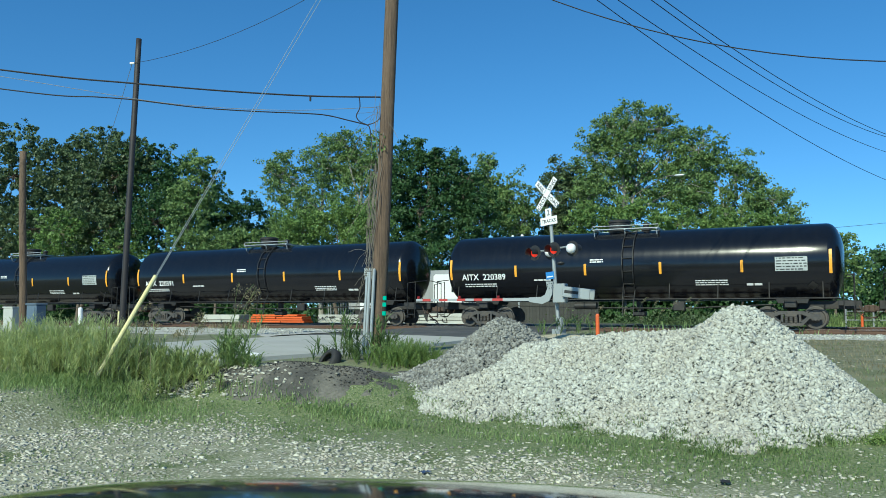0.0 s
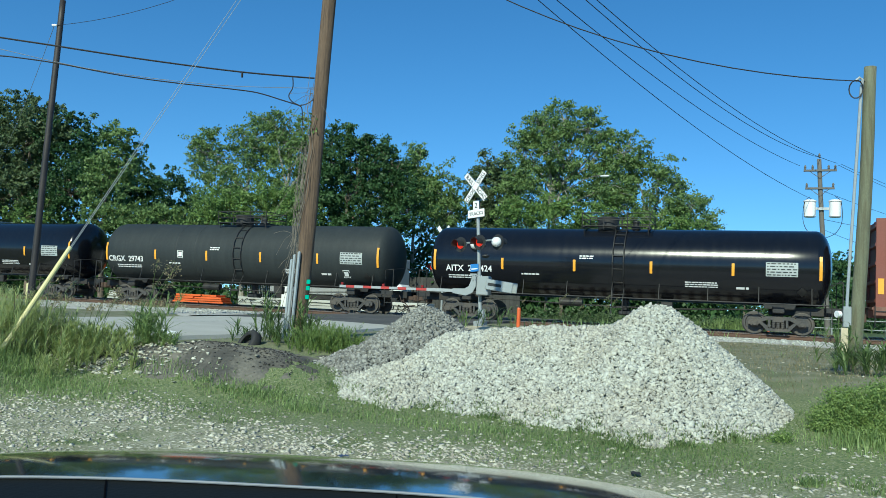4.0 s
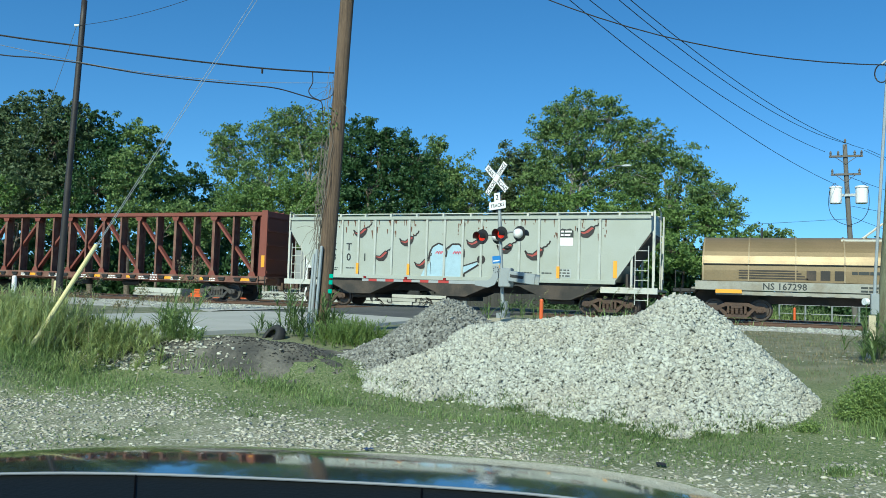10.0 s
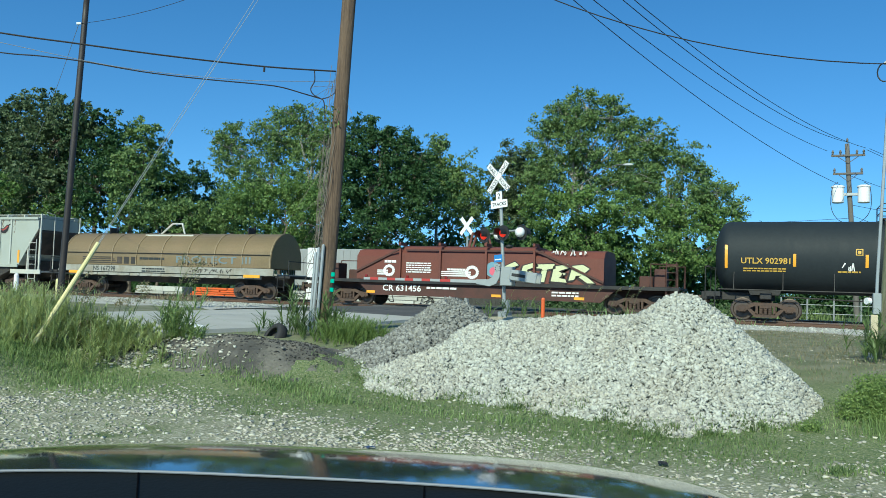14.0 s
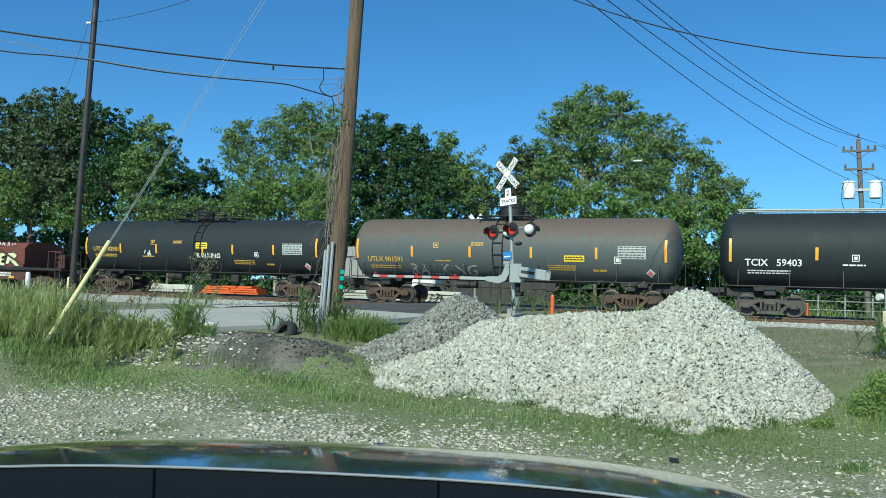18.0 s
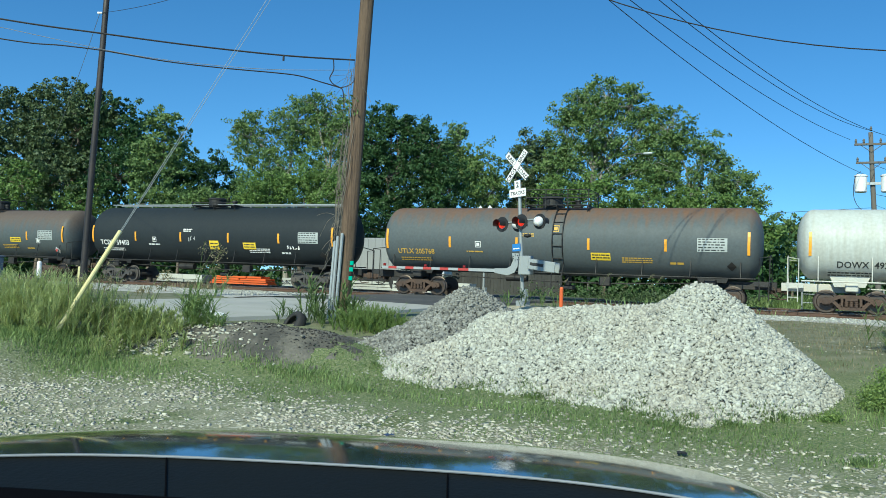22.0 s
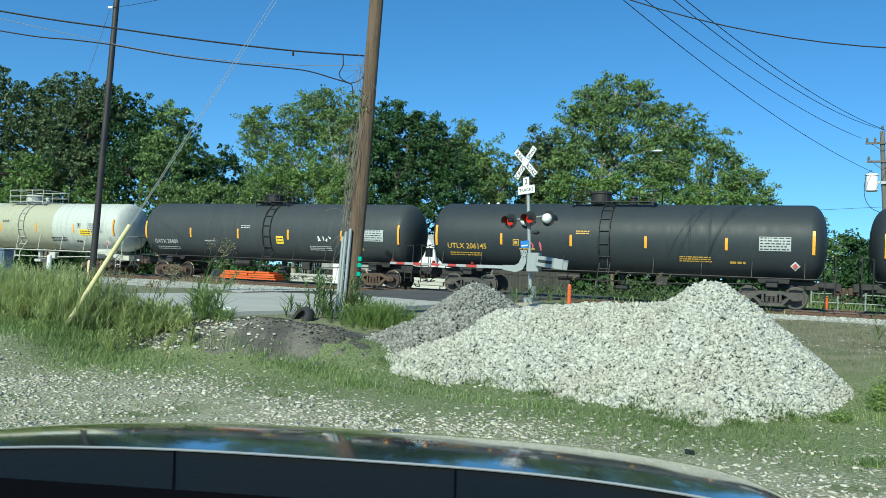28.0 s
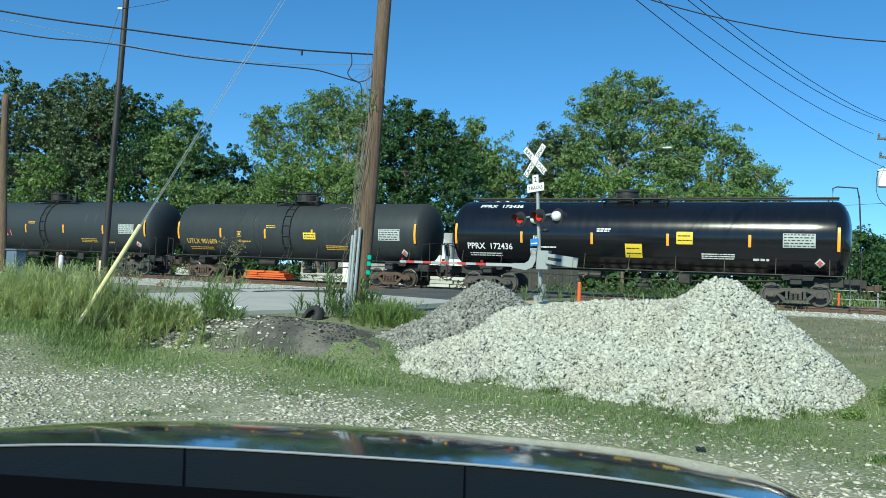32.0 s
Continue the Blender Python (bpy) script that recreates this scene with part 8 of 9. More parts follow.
lot_stones("lot_gravel", "pale stones round the grey heap's foot", 2600, (-7.6, -4.4, 9.4, 12.4), 0.058, M["stone_white"], 64, lambda x, y: smooth(-0.22, -0.04, grey_z(x, y) - ground_z(x, y)) * (grey_z(x, y) < ground_z(x, y) + 0.10))
lot_stones("mound_gravel", "stones and clods on the soil mound", 9000, (-10.8, -6.6, 9.1, 11.0), 0.058, M["stone_lot"], 57, lambda x, y: np.clip(0.65 + 1.2 * bumps(x * 1.7, y * 2.1), 0.1, 1) * np.exp(-(((x + 8.75) / 0.85) ** 2 + ((y - 9.95) / 0.42) ** 2)), lambda x, y: np.maximum(ground_z(x, y), soil_z(x, y)) + 0.012)
lot_stones("soil_clods", "dark clods and broken asphalt on the mound", 9000, (-9.3, -5.6, 10.0, 12.4), 0.032, M["clod"], 58, lambda x, y: np.exp(-(((x + 7.7 + 0.8 * (y - 11.2)) / 1.0) ** 4 + ((y - 11.1) / 0.75) ** 4)), soil_z)
_X, _Y = np.linspace(-7.0, 16, 130), np.linspace(24.6, 34.9, 60)
apron_z = lambda x, y: ground_z(x, y) + 0.035 + 0.05 * smooth(33.0, 34.8, y) - 0.12 * smooth(27.6, 25.6, y + 0.9 * bumps(x * 0.7, y * 0.5)) + 0.012 * bumps(x * 5, y * 6)
solo("ballast_apron", grid_sheet("ballast_apron", _X, _Y, apron_z, M["ballast"], False), None, "pale crushed ballast spread along the near rail", "ballast", kind="structure")
lot_stones("ballast_stones", "pale ballast along the near rail", 7000, (-7, 10, 27.2, 34.9), 0.085, M["stone_white"], 59, zf=apron_z)
_X2, _Y2 = np.linspace(-40, -18.5, 100), np.linspace(21.0, 34.9, 70)
left_apron_z = lambda x, y: ground_z(x, y) + 0.035 + 0.05 * smooth(33.0, 34.8, y) - 0.12 * smooth(24.2, 22.2, y + 0.9 * bumps(x * 0.7, y * 0.5)) + 0.012 * bumps(x * 5, y * 6)
solo("ballast_apron", grid_sheet("ballast_apron", _X2, _Y2, left_apron_z, M["ballast"], False), None, "pale crushed ballast spread past the road", "ballast", kind="structure")
lot_stones("ballast_stones", "pale ballast along the near rail past the road", 4200, (-34, -18.6, 24.0, 34.9), 0.085, M["stone_white"], 61, zf=left_apron_z)
lot_stones("verge_gravel", "loose stones strewn over the dry verge", 3000, (-6, 11, 14, 27), 0.05, M["stone_tan"], 65, lambda x, y: no_heap(x, y) * np.clip(0.25 + bumps(x * 0.5, y * 0.4), 0, 1))
# dark soil over the mound
_X, _Y = np.linspace(-10.9, -4.9, 95), np.linspace(9.1, 12.9, 66)
solo("soil_mound", grid_sheet("soil_mound", _X, _Y, soil_z, M["soil"], False), None, "dark turned soil on a low mound", "soil", kind="structure")

# ------------------------------------------------------------------ grass and weeds


def blades(name, roots, heights, widths, lean, material, seed, curl=0.5):
    """Grass: each blade a bent tapering strip of three lengths, in one mesh."""
    r = np.random.default_rng(seed)
    n = len(roots)
    ang = r.uniform(0, 2 * math.pi, n)
    out = np.stack([np.cos(ang), np.sin(ang), np.zeros(n)], -1)
    ang2 = ang + math.pi / 2 + r.uniform(-0.5, 0.5, n)
    sidev = np.stack([np.cos(ang2), np.sin(ang2), np.zeros(n)], -1)
    ln = (lean * r.uniform(0.2, 1.0, n))[:, None]
    up = np.array([0, 0, 1.0])[None]
    h, w = heights[:, None], widths[:, None]
    c = curl * r.uniform(0.4, 1.2, n)[:, None]
    p0 = roots
    p1 = roots + up * h * 0.45 + out * h * ln * 0.25
    p2 = roots + up * h * 0.80 + out * h * ln * (0.6 + 0.2 * c)
    p3 = roots + up * h * (1.0 - 0.25 * c * ln) + out * h * ln * (1.0 + 0.5 * c)
    v = np.stack([p0 - sidev * w, p0 + sidev * w, p1 - sidev * w * 0.9, p1 + sidev * w * 0.9, p2 - sidev * w * 0.6, p2 + sidev * w * 0.6, p3 - sidev * w * 0.08, p3 + sidev * w * 0.08], 1)
    f = (np.array([(0, 1, 3, 2), (2, 3, 5, 4), (4, 5, 7, 6)])[None] + 8 * np.arange(n)[:, None, None]).reshape(-1, 4)
    return fast_mesh(name, v.reshape(-1, 3), f, material)


def weed_patch(name, label, centre, spread, n, h, w, material, seed, lean=0.6, category="weeds", floor=None, clumps=0):
    r = np.random.default_rng(seed)
    if clumps:
        cc = r.normal(0, 1, (clumps, 2)) * np.array(spread) * 0.75 + np.array(centre)
        k = r.integers(0, clumps, n)
        p = cc[k] + r.normal(0, 0.10, (n, 2))
        hs = h * (0.55 + 0.6 * r.uniform(0, 1, clumps))[k] * r.uniform(0.6, 1.15, n)
    else:
        p = r.normal(0, 1, (n, 2)) * np.array(spread) + np.array(centre)
        d = np.hypot((p[:, 0] - centre[0]) / spread[0], (p[:, 1] - centre[1]) / spread[1])
        hs = h * r.uniform(0.45, 1.15, n) * np.clip(1.15 - 0.28 * d, 0.3, 1)
    z = (floor or ground_z)(p[:, 0], p[:, 1])
    roots = np.stack([p[:, 0], p[:, 1], z - 0.02], -1)
    me = blades(name, roots, hs, np.full(n, w) * r.uniform(0.6, 1.3, n), np.full(n, lean), material, seed + 1)
    return solo(name, me, None, label, category, kind="stuff")


def turf(name, label, n, box_, h, material, seed, dens):
    r = np.random.default_rng(seed)
    x0, x1, y0, y1 = box_
    p = r.uniform((x0, y0), (x1, y1), (n, 2))
    p = p[r.uniform(0, 1, n) < dens(p[:, 0], p[:, 1])]
    roots = np.stack([p[:, 0], p[:, 1], ground_z(p[:, 0], p[:, 1]) - 0.01], -1)
    k = len(p)
    me = blades(name, roots, h * r.uniform(0.4, 1.4, k), np.full(k, 0.0045), np.full(k, 1.0), material, seed + 1, 0.8)
    return solo(name, me, None, label, "grass", kind="stuff")


bare = lambda x, y: 1 - 0.93 * np.exp(-(((x + 7.95) / 2.1) ** 4 + ((y - 10.85) / 1.3) ** 4))
lawn = lambda x, y: no_heap(x, y) * bare(x, y) * np.clip(0.50 + 1.5 * bumps(x * 0.6 + 2, y * 1.1), 0.04, 1) * smooth(6.9, 8.7, y - 0.08 * np.clip(x + 3, 0, 6) - 0.7 * smooth(-3.0, -6.0, x))  * (np.abs(x + 14.05) > 3.9)
turf("short_grass", "short patchy turf between stones", 120000, (-12, 7, 5.6, 11.5), 0.045, M["grass_low"], 71, lawn)
turf("short_grass", "sparse low grass in the gravel lot", 40000, (-13, 7, 2.6, 8.8), 0.035, M["grass_low"], 73, lambda x, y: np.clip(0.2 + 0.9 * bumps(x * 0.7, y * 1.2 + 3), 0.0, 1))
turf("rough_grass", "rough dry verge before the railway", 20000, (-3, 8.5, 12.3, 27), 0.055, M["straw"], 75, lambda x, y: no_heap(x, y) * 1.0)
turf("rough_grass", "rough green verge before the railway", 16000, (-9.5, 12, 12, 32), 0.08, M["grass"], 77, lambda x, y: no_heap(x, y) * np.clip(0.3 + bumps(x * 0.4, y * 0.5), 0, 1))

def leafy(name, label, centre, spread, stems, h, leaves, leaf_len, leaf_w, seed, lean=0.35, droop=1.9, category="weeds", colour="weed"):
    """Broad-leaved weeds: thin stems, each with narrow leaves springing from it all the way up."""
    r = np.random.default_rng(seed)
    p = r.normal(0, 1, (stems, 2)) * np.array(spread) + np.array(centre)
    d = np.hypot((p[:, 0] - centre[0]) / spread[0], (p[:, 1] - centre[1]) / spread[1])
    hs = h * r.uniform(0.5, 1.15, stems) * np.clip(1.2 - 0.27 * d, 0.3, 1)
    z = ground_z(p[:, 0], p[:, 1])
    root = np.stack([p[:, 0], p[:, 1], z - 0.03], -1)
    tip = root + np.stack([r.normal(0, lean, stems) * hs, r.normal(0, lean, stems) * hs, hs], -1)
    ob = thing(name, label, category, kind="stuff")
    side = np.stack([np.cos(d * 9), np.sin(d * 9), np.zeros(stems)], -1) * 0.004
    v = np.stack([root - side, root + side, tip + side * 0.4, tip - side * 0.4], 1).reshape(-1, 3)
    part("stems", fast_mesh("stems", v, np.arange(4)[None] + 4 * np.arange(stems)[:, None], M[colour]), None, ob)
    k = np.repeat(np.arange(stems), leaves)
    f = r.uniform(0.12, 1.0, len(k)) ** 0.8
    at = root[k] + (tip - root)[k] * f[:, None]
    ll = leaf_len * r.uniform(0.5, 1.25, len(k)) * (1.15 - 0.6 * f)
    part("leaves", blades("leaves", at, ll, np.full(len(k), leaf_w) * r.uniform(0.6, 1.2, len(k)), np.full(len(k), droop), M[colour], seed + 1, 1.1), None, ob)
    return ob


leafy("tall_weeds", "bushy bright green weeds by the guy wire", (-10.9, 9.3), (0.85, 0.42), 420, 0.84, 40, 0.22, 0.0045, 81, 0.35, 1.2)
leafy("tall_weeds", "bushy bright green weeds by the guy wire", (-12.2, 9.4), (0.8, 0.5), 320, 0.80, 40, 0.22, 0.0045, 83, 0.35, 1.2)
leafy("tall_weeds", "dark leafy weeds by the guy wire", (-9.6, 9.9), (0.45, 0.35), 120, 0.45, 30, 0.2, 0.008, 84, 0.35, 1.3)
weed_patch("tall_weeds", "dense low grass by the guy wire", (-11.2, 8.55), (1.7, 0.42), 14000, 0.15, 0.005, M["grass"], 86, 0.9)
weed_patch("seed_stalks", "dry seed heads above the weeds", (-10.7, 9.5), (0.9, 0.4), 50, 1.12, 0.006, M["straw"], 85, 0.8)


def plumes(name, label, centre, spread, n, h, seed):
    """Tall grass stems that bend over under loose dry seed heads."""
    r = np.random.default_rng(seed)
    ob = thing(name, label, "weeds", kind="stuff")
    bm, cs = B(), []
    for _ in range(n):
        x, y = centre[0] + r.normal(0, spread[0]), centre[1] + r.normal(0, spread[1])
        hh, a = h * r.uniform(0.75, 1.15), r.uniform(-0.7, 0.9)
        lx, ly = math.cos(a) * 0.30 * hh, math.sin(a) * 0.30 * hh
        g = float(ground_z(x, y))
        pts = [Vector((x + lx * u ** 2.2, y + ly * u ** 2.2, g + hh * (u - 0.10 * u ** 4))) for u in (0, 0.25, 0.5, 0.7, 0.82, 0.92, 1.0)]
        pipe(bm, pts, 0.0035, 4)
        for k in range(7):
            p = pts[4].lerp(pts[6], k / 6)
            cs.append(p + Vector((r.normal(0, 0.025), r.normal(0, 0.02), -0.03 * k / 6)))
    part("stems", bm, M["weed_dark"], ob)
    part("seed_heads", leaf_cloud("seed_heads", np.array(cs), np.full(len(cs), 0.045), 9, 0.026, M["straw"], seed + 1), None, ob, "loose dry seed heads")
    return ob


plumes("seed_plumes", "tall grass stems with dry seed plumes on the mound", (-8.9, 10.45), (0.16, 0.12), 6, 1.45, 121)
plumes("seed_plumes", "tall grass stems with dry seed plumes in the weeds", (-9.9, 9.6), (0.55, 0.25), 16, 1.15, 123)
plumes("seed_plumes", "tall grass stems with dry seed plumes at the signal", (-5.0, 27.4), (0.9, 0.5), 8, 1.3, 125)
leafy("tall_weeds", "tall arching green weed clump on the soil mound", (-8.93, 10.5), (0.20, 0.15), 24, 0.84, 16, 0.32, 0.010, 87, 0.26, 1.6, colour="grass")
leafy("tall_weeds", "low dark weeds on the soil mound", (-8.75, 10.45), (0.25, 0.14), 24, 0.32, 18, 0.16, 0.010, 88, colour="grass")
leafy("tall_weeds", "tall bladed weeds at the pole foot", (-8.85, 13.75), (0.26, 0.15), 11, 0.90, 14, 0.36, 0.013, 89, 0.12, 1.5, colour="weed_dark")
leafy("tall_weeds", "tall bladed weeds beside the pole foot", (-8.15, 13.9), (0.13, 0.15), 11, 0.72, 14, 0.36, 0.014, 90, 0.12, 1.5, colour="weed_dark")
leafy("tall_weeds", "low weeds round the old tyre", (-8.35, 12.9), (0.45, 0.15), 26, 0.28, 10, 0.30, 0.011, 91, 0.15, 1.5, colour="weed_dark")
def bush(name, label, centre, spread, h, clusters, colour, seed, leaf=0.034):
    """A soft rounded bush: fine leaves on thin stems that rise from one root patch."""
    r = np.random.default_rng(seed)
    a, d = r.uniform(0, 2 * math.pi, clusters), r.uniform(0, 1, clusters) ** 0.5
    x, y = centre[0] + np.cos(a) * d * spread[0], centre[1] + np.sin(a) * d * spread[1]
    dome = np.sqrt(np.maximum(0.03, 1 - d * d)) * (1 + 0.22 * np.sin(3.1 * a + 5 * d) + 0.12 * np.sin(7 * a))
    g = ground_z(x, y)
    z = g + h * dome * r.uniform(0.05, 1.0, clusters) ** 0.5
    ob = thing(name, label, "bush", kind="stuff")
    part("leaves", leaf_cloud("leaves", np.stack([x, y, z], -1), r.uniform(0.04, 0.10, clusters), 16, leaf, M[colour], seed + 1), None, ob)
    bm = B()
    for i in range(0, clusters, 9):
        pipe(bm, [(centre[0] + (x[i] - centre[0]) * 0.6, centre[1] + (y[i] - centre[1]) * 0.6, g[i] - 0.03), (x[i], y[i], z[i] + 0.03)], 0.004, 4)
    part("stems", bm, M[colour], ob)
    return ob


leafy("soft_bush", "soft wispy green shrub behind the heap", (-7.0, 12.9), (0.32, 0.24), 420, 0.42, 44, 0.075, 0.0038, 93, 0.42, 1.1, category="bush", colour="bush")
bush("soft_bush", "fine-leaved green bush beside the heap", (1.68, 10.6), (1.05, 0.50), 0.60, 2600, "bush", 95, 0.024)
bush("soft_bush", "small green shrub at the heap's foot", (0.32, 9.95), (0.10, 0.08), 0.11, 34, "bush", 94, 0.026)
weed_patch("soft_grass", "fine green grass beside the heap", (1.3, 10.1), (0.4, 0.25), 1200, 0.20, 0.005, M["grass"], 96, 0.6)
leafy("tall_weeds", "tall bladed weeds round the service pole", (1.45, 15.1), (0.2, 0.25), 14, 0.95, 14, 0.28, 0.009, 97, 0.12, 1.5, colour="weed_dark")
leafy("tall_weeds", "green weeds below the service pole", (1.9, 14.6), (0.5, 0.4), 30, 0.5, 16, 0.3, 0.013, 98, 0.2, 1.5, colour="weed_dark")
weed_patch("seed_stalks", "dry stems round the service pole", (1.5, 15.2), (0.5, 0.5), 40, 0.6, 0.004, M["straw"], 99, 0.9)
leafy("tall_weeds", "long bladed weeds growing at the signal foot", (-7.9, 25.9), (0.8, 0.5), 15, 0.70, 8, 0.55, 0.016, 101, 0.3, 1.4, colour="weed_dark")
weed_patch("tall_weeds", "weeds along the near ballast", (-4.6, 31.0), (2.2, 0.8), 190, 0.55, 0.014, M["grass"], 103, 0.8)
weed_patch("low_tuft", "small tuft at the heap foot", (-5.3, 9.25), (0.25, 0.12), 260, 0.16, 0.006, M["grass"], 105, 0.9)
weed_patch("low_tuft", "small tufts at the heap foot", (-3.0, 9.1), (0.9, 0.15), 500, 0.12, 0.005, M["grass"], 107, 0.9)
weed_patch("low_tuft", "small tufts before the soil mound", (-6.3, 9.6), (0.55, 0.2), 900, 0.14, 0.005, M["grass"], 109, 0.9)
weed_patch("low_tuft", "sparse low tufts along the soil mound", (-7.7, 9.7), (0.9, 0.16), 700, 0.13, 0.005, M["grass"], 113, 0.9, floor=soil_z)
weed_patch("tall_weeds", "tall green grass beyond the far track", (-0.4, 47.6), (1.8, 0.5), 2200, 0.9, 0.022, M["grass"], 127, 0.5)


def foot_tufts(label, x0, x1, n, seed):
    """Grass that has grown into the ragged foot of the stone heap."""
    r = np.random.default_rng(seed)
    ys = np.linspace(8.2, 10.8, 160)
    roots = []
    for x in r.uniform(x0, x1, n):
        out = heap_z(np.full(160, x), ys) > ground_z(np.full(160, x), ys)
        y = ys[int(np.argmax(out))] + r.normal(-0.02, 0.10)
        k = int(r.integers(8, 60))
        p = np.stack([x + r.normal(0, 0.07, k), y + r.normal(0, 0.05, k)], -1)
        z = np.maximum(ground_z(p[:, 0], p[:, 1]), heap_z(p[:, 0], p[:, 1]))
        roots.append(np.column_stack([p, z - 0.015]))
    roots = np.concatenate(roots)
    k = len(roots)
    me = blades("foot_tufts", roots, 0.085 * r.uniform(0.5, 1.3, k), np.full(k, 0.005), np.full(k, 1.0), M["grass_low"], seed + 1, 0.8)
    solo("foot_tufts", me, None, label, "grass", kind="stuff")


foot_tufts("short grass grown into the heap's ragged foot", -5.6, 1.3, 95, 131)
weed_patch("brush_pile", "pile of dry cut brush beside the rails", (-25.4, 30.0), (0.9, 0.4), 260, 0.5, 0.02, M["straw"], 111, 1.3)

# ------------------------------------------------------------------ trees


def tree(label, x, y, lobes, leaf, seed, size=0.2, per=16, cover=2.6, gaps=0.35, bark="bark", twigs=9):
    """A trunk with limbs that run out into the boughs given as (x, height, half width, half height), each bough a lumpy,
    broken shell of leaf clusters with gaps of sky between them."""
    rnd, r = random.Random(seed), np.random.default_rng(seed)
    g = float(ground_z(x, y))
    ob = thing("tree", label, "tree", pose(x, y, g))
    top = max(z + rz for _, z, _, rz in lobes) - g
    r0 = 0.017 * top
    pts = [Vector((0, 0, -0.3))]
    for i in range(6):
        pts.append(pts[-1] + Vector((rnd.uniform(-0.25, 0.25), rnd.uniform(-0.25, 0.25), top * 0.12)))
    bm = B()
    for i, (a, b) in enumerate(zip(pts, pts[1:])):
        tube(bm, a, b, r0 * (1 - 0.13 * i), r0 * (1 - 0.13 * (i + 1)), 10, False)
    part("trunk", bm, M[bark], ob)
    limbs, ends, rads = B(), [], []
    for lx, lz, rx, rz in lobes:
        rx, rz = rx * 1.14, rz * 1.12
        c = Vector((lx - x, rnd.uniform(-0.35, 0.35) * rx, lz - g))
        start = pts[max(1, min(5, int((c.z - 0.5 * rz) / (top * 0.12))))]
        mid = start.lerp(c, 0.5) + Vector((rnd.uniform(-0.3, 0.3), rnd.uniform(-0.3, 0.3), rnd.uniform(0.0, 0.5)))
        tube(limbs, start, mid, r0 * 0.42, r0 * 0.28, 6, False)
        tube(limbs, mid, c, r0 * 0.28, r0 * 0.18, 6, False)
        n = int(math.pi * rx * rz * cover / (0.23 * size * size * per))
        k = max(16, int(13.0 * rx * rz))
        d = r.normal(size=(k, 3))
        d /= np.linalg.norm(d, axis=1, keepdims=True)
        ph = r.uniform(0, 6.3, 4)
        lump = 0.88 + 0.13 * np.sin(4 * d[:, 0] + ph[0]) * np.sin(5 * d[:, 2] + ph[1]) + 0.08 * np.sin(9 * d[:, 0] + 7 * d[:, 1] + ph[2])
        bough = d * (r.uniform(0.04, 1.0, k) ** 0.40 * lump)[:, None] * np.array([rx, rx * 0.8, rz]) + np.array(c)
        wide = r.uniform(0.32, 0.66, k) * min(1.0, 0.35 + 0.4 * min(rx, rz))
        j = r.integers(0, k, n)
        q = bough[j] + r.normal(0, 0.6, (n, 3)) * wide[j][:, None] * np.array([1.0, 1.0, 0.62])
        open_ = np.sin(2.3 * q[:, 0] + ph[0]) * np.sin(2.9 * q[:, 2] + ph[1]) + 0.7 * np.sin(4.7 * q[:, 0] - 1.9 * q[:, 2] + ph[2]) * np.sin(3.9 * q[:, 1] + ph[3])
        q = q[open_ > -1.35 + gaps * 1.35]
        ends.append(q)
        rads.append(r.uniform(0.16, 0.34, len(q)))
        for w in q[r.integers(0, len(q), int(twigs * (1 + rx * 0.4)))]:
            e = Vector(w)
            m_ = c.lerp(e, 0.5) + Vector((rnd.gauss(0, 0.12), rnd.gauss(0, 0.12), rnd.gauss(0, 0.12)))
            tube(limbs, c, m_, r0 * 0.13, r0 * 0.07, 4, False)
            tube(limbs, m_, e, r0 * 0.07, r0 * 0.03, 4, False)
    part("branching", limbs, M[bark], ob)
    tagged(part("crown", leaf_cloud("crown", np.concatenate(ends), np.concatenate(rads), per, size * 1.06, M[leaf], seed + 7), None, ob, "loose leafy crown"), kind="stuff")
    return ob


tree("broad dull green roadside tree", -70.0, 52.0, ((-71.9, 14.4, 6.7, 5.1), (-67.6, 8.8, 5.8, 3.1), (-76.0, 8.5, 5.0, 4.0)), "leaf_d", 301, 0.27, 18, 2.2, 0.25)
tree("broad dull green roadside tree", -62.5, 52.5, ((-63.7, 13.8, 5.0, 4.7), (-61.0, 9.0, 4.6, 3.2)), "leaf_d", 302, 0.25, 18, 2.4, 0.3)
tree("tall dull green roadside tree with broken crown", -57.0, 52.0, ((-58.3, 13.2, 4.4, 4.7), (-57.2, 8.7, 4.4, 2.9), (-55.6, 14.4, 2.4, 2.6)), "leaf_d", 303, 0.25, 18, 2.3, 0.36)
tree("dark green leafy roadside tree with gaps of sky", -52.5, 51.5, ((-53.9, 12.2, 3.3, 4.2), (-51.8, 8.8, 3.8, 2.9), (-51.6, 11.6, 1.8, 2.6)), "leaf_b", 304, 0.24, 18, 2.1, 0.42)
tree("bright-topped mid-green leafy roadside tree", -47.2, 50.0, ((-46.9, 11.9, 1.9, 2.4), (-47.6, 9.6, 2.2, 2.1), (-47.2, 6.6, 2.2, 1.8)), "leaf_a", 305, 0.22, 16, 2.4, 0.36)
tree("low dark green rounded tree", -49.5, 57.0, ((-48.3, 9.1, 2.3, 2.8), (-50.9, 9.6, 2.3, 3.0), (-49.3, 6.5, 3.4, 2.0)), "leaf_b", 306, 0.22)
tree("low dark green rounded tree", -45.4, 58.0, ((-45.2, 7.9, 2.1, 2.2), (-43.4, 7.0, 1.7, 1.9), (-45.8, 5.6, 2.8, 1.8)), "leaf_b", 307, 0.22)
tree("leafy bright green thicket tree", -58.5, 48.8, ((-59.7, 8.1, 3.2, 1.9), (-54.4, 6.6, 2.8, 1.6), (-62.8, 6.0, 2.6, 2.0)), "leaf_c", 308, 0.22, 16, 2.0, 0.35)
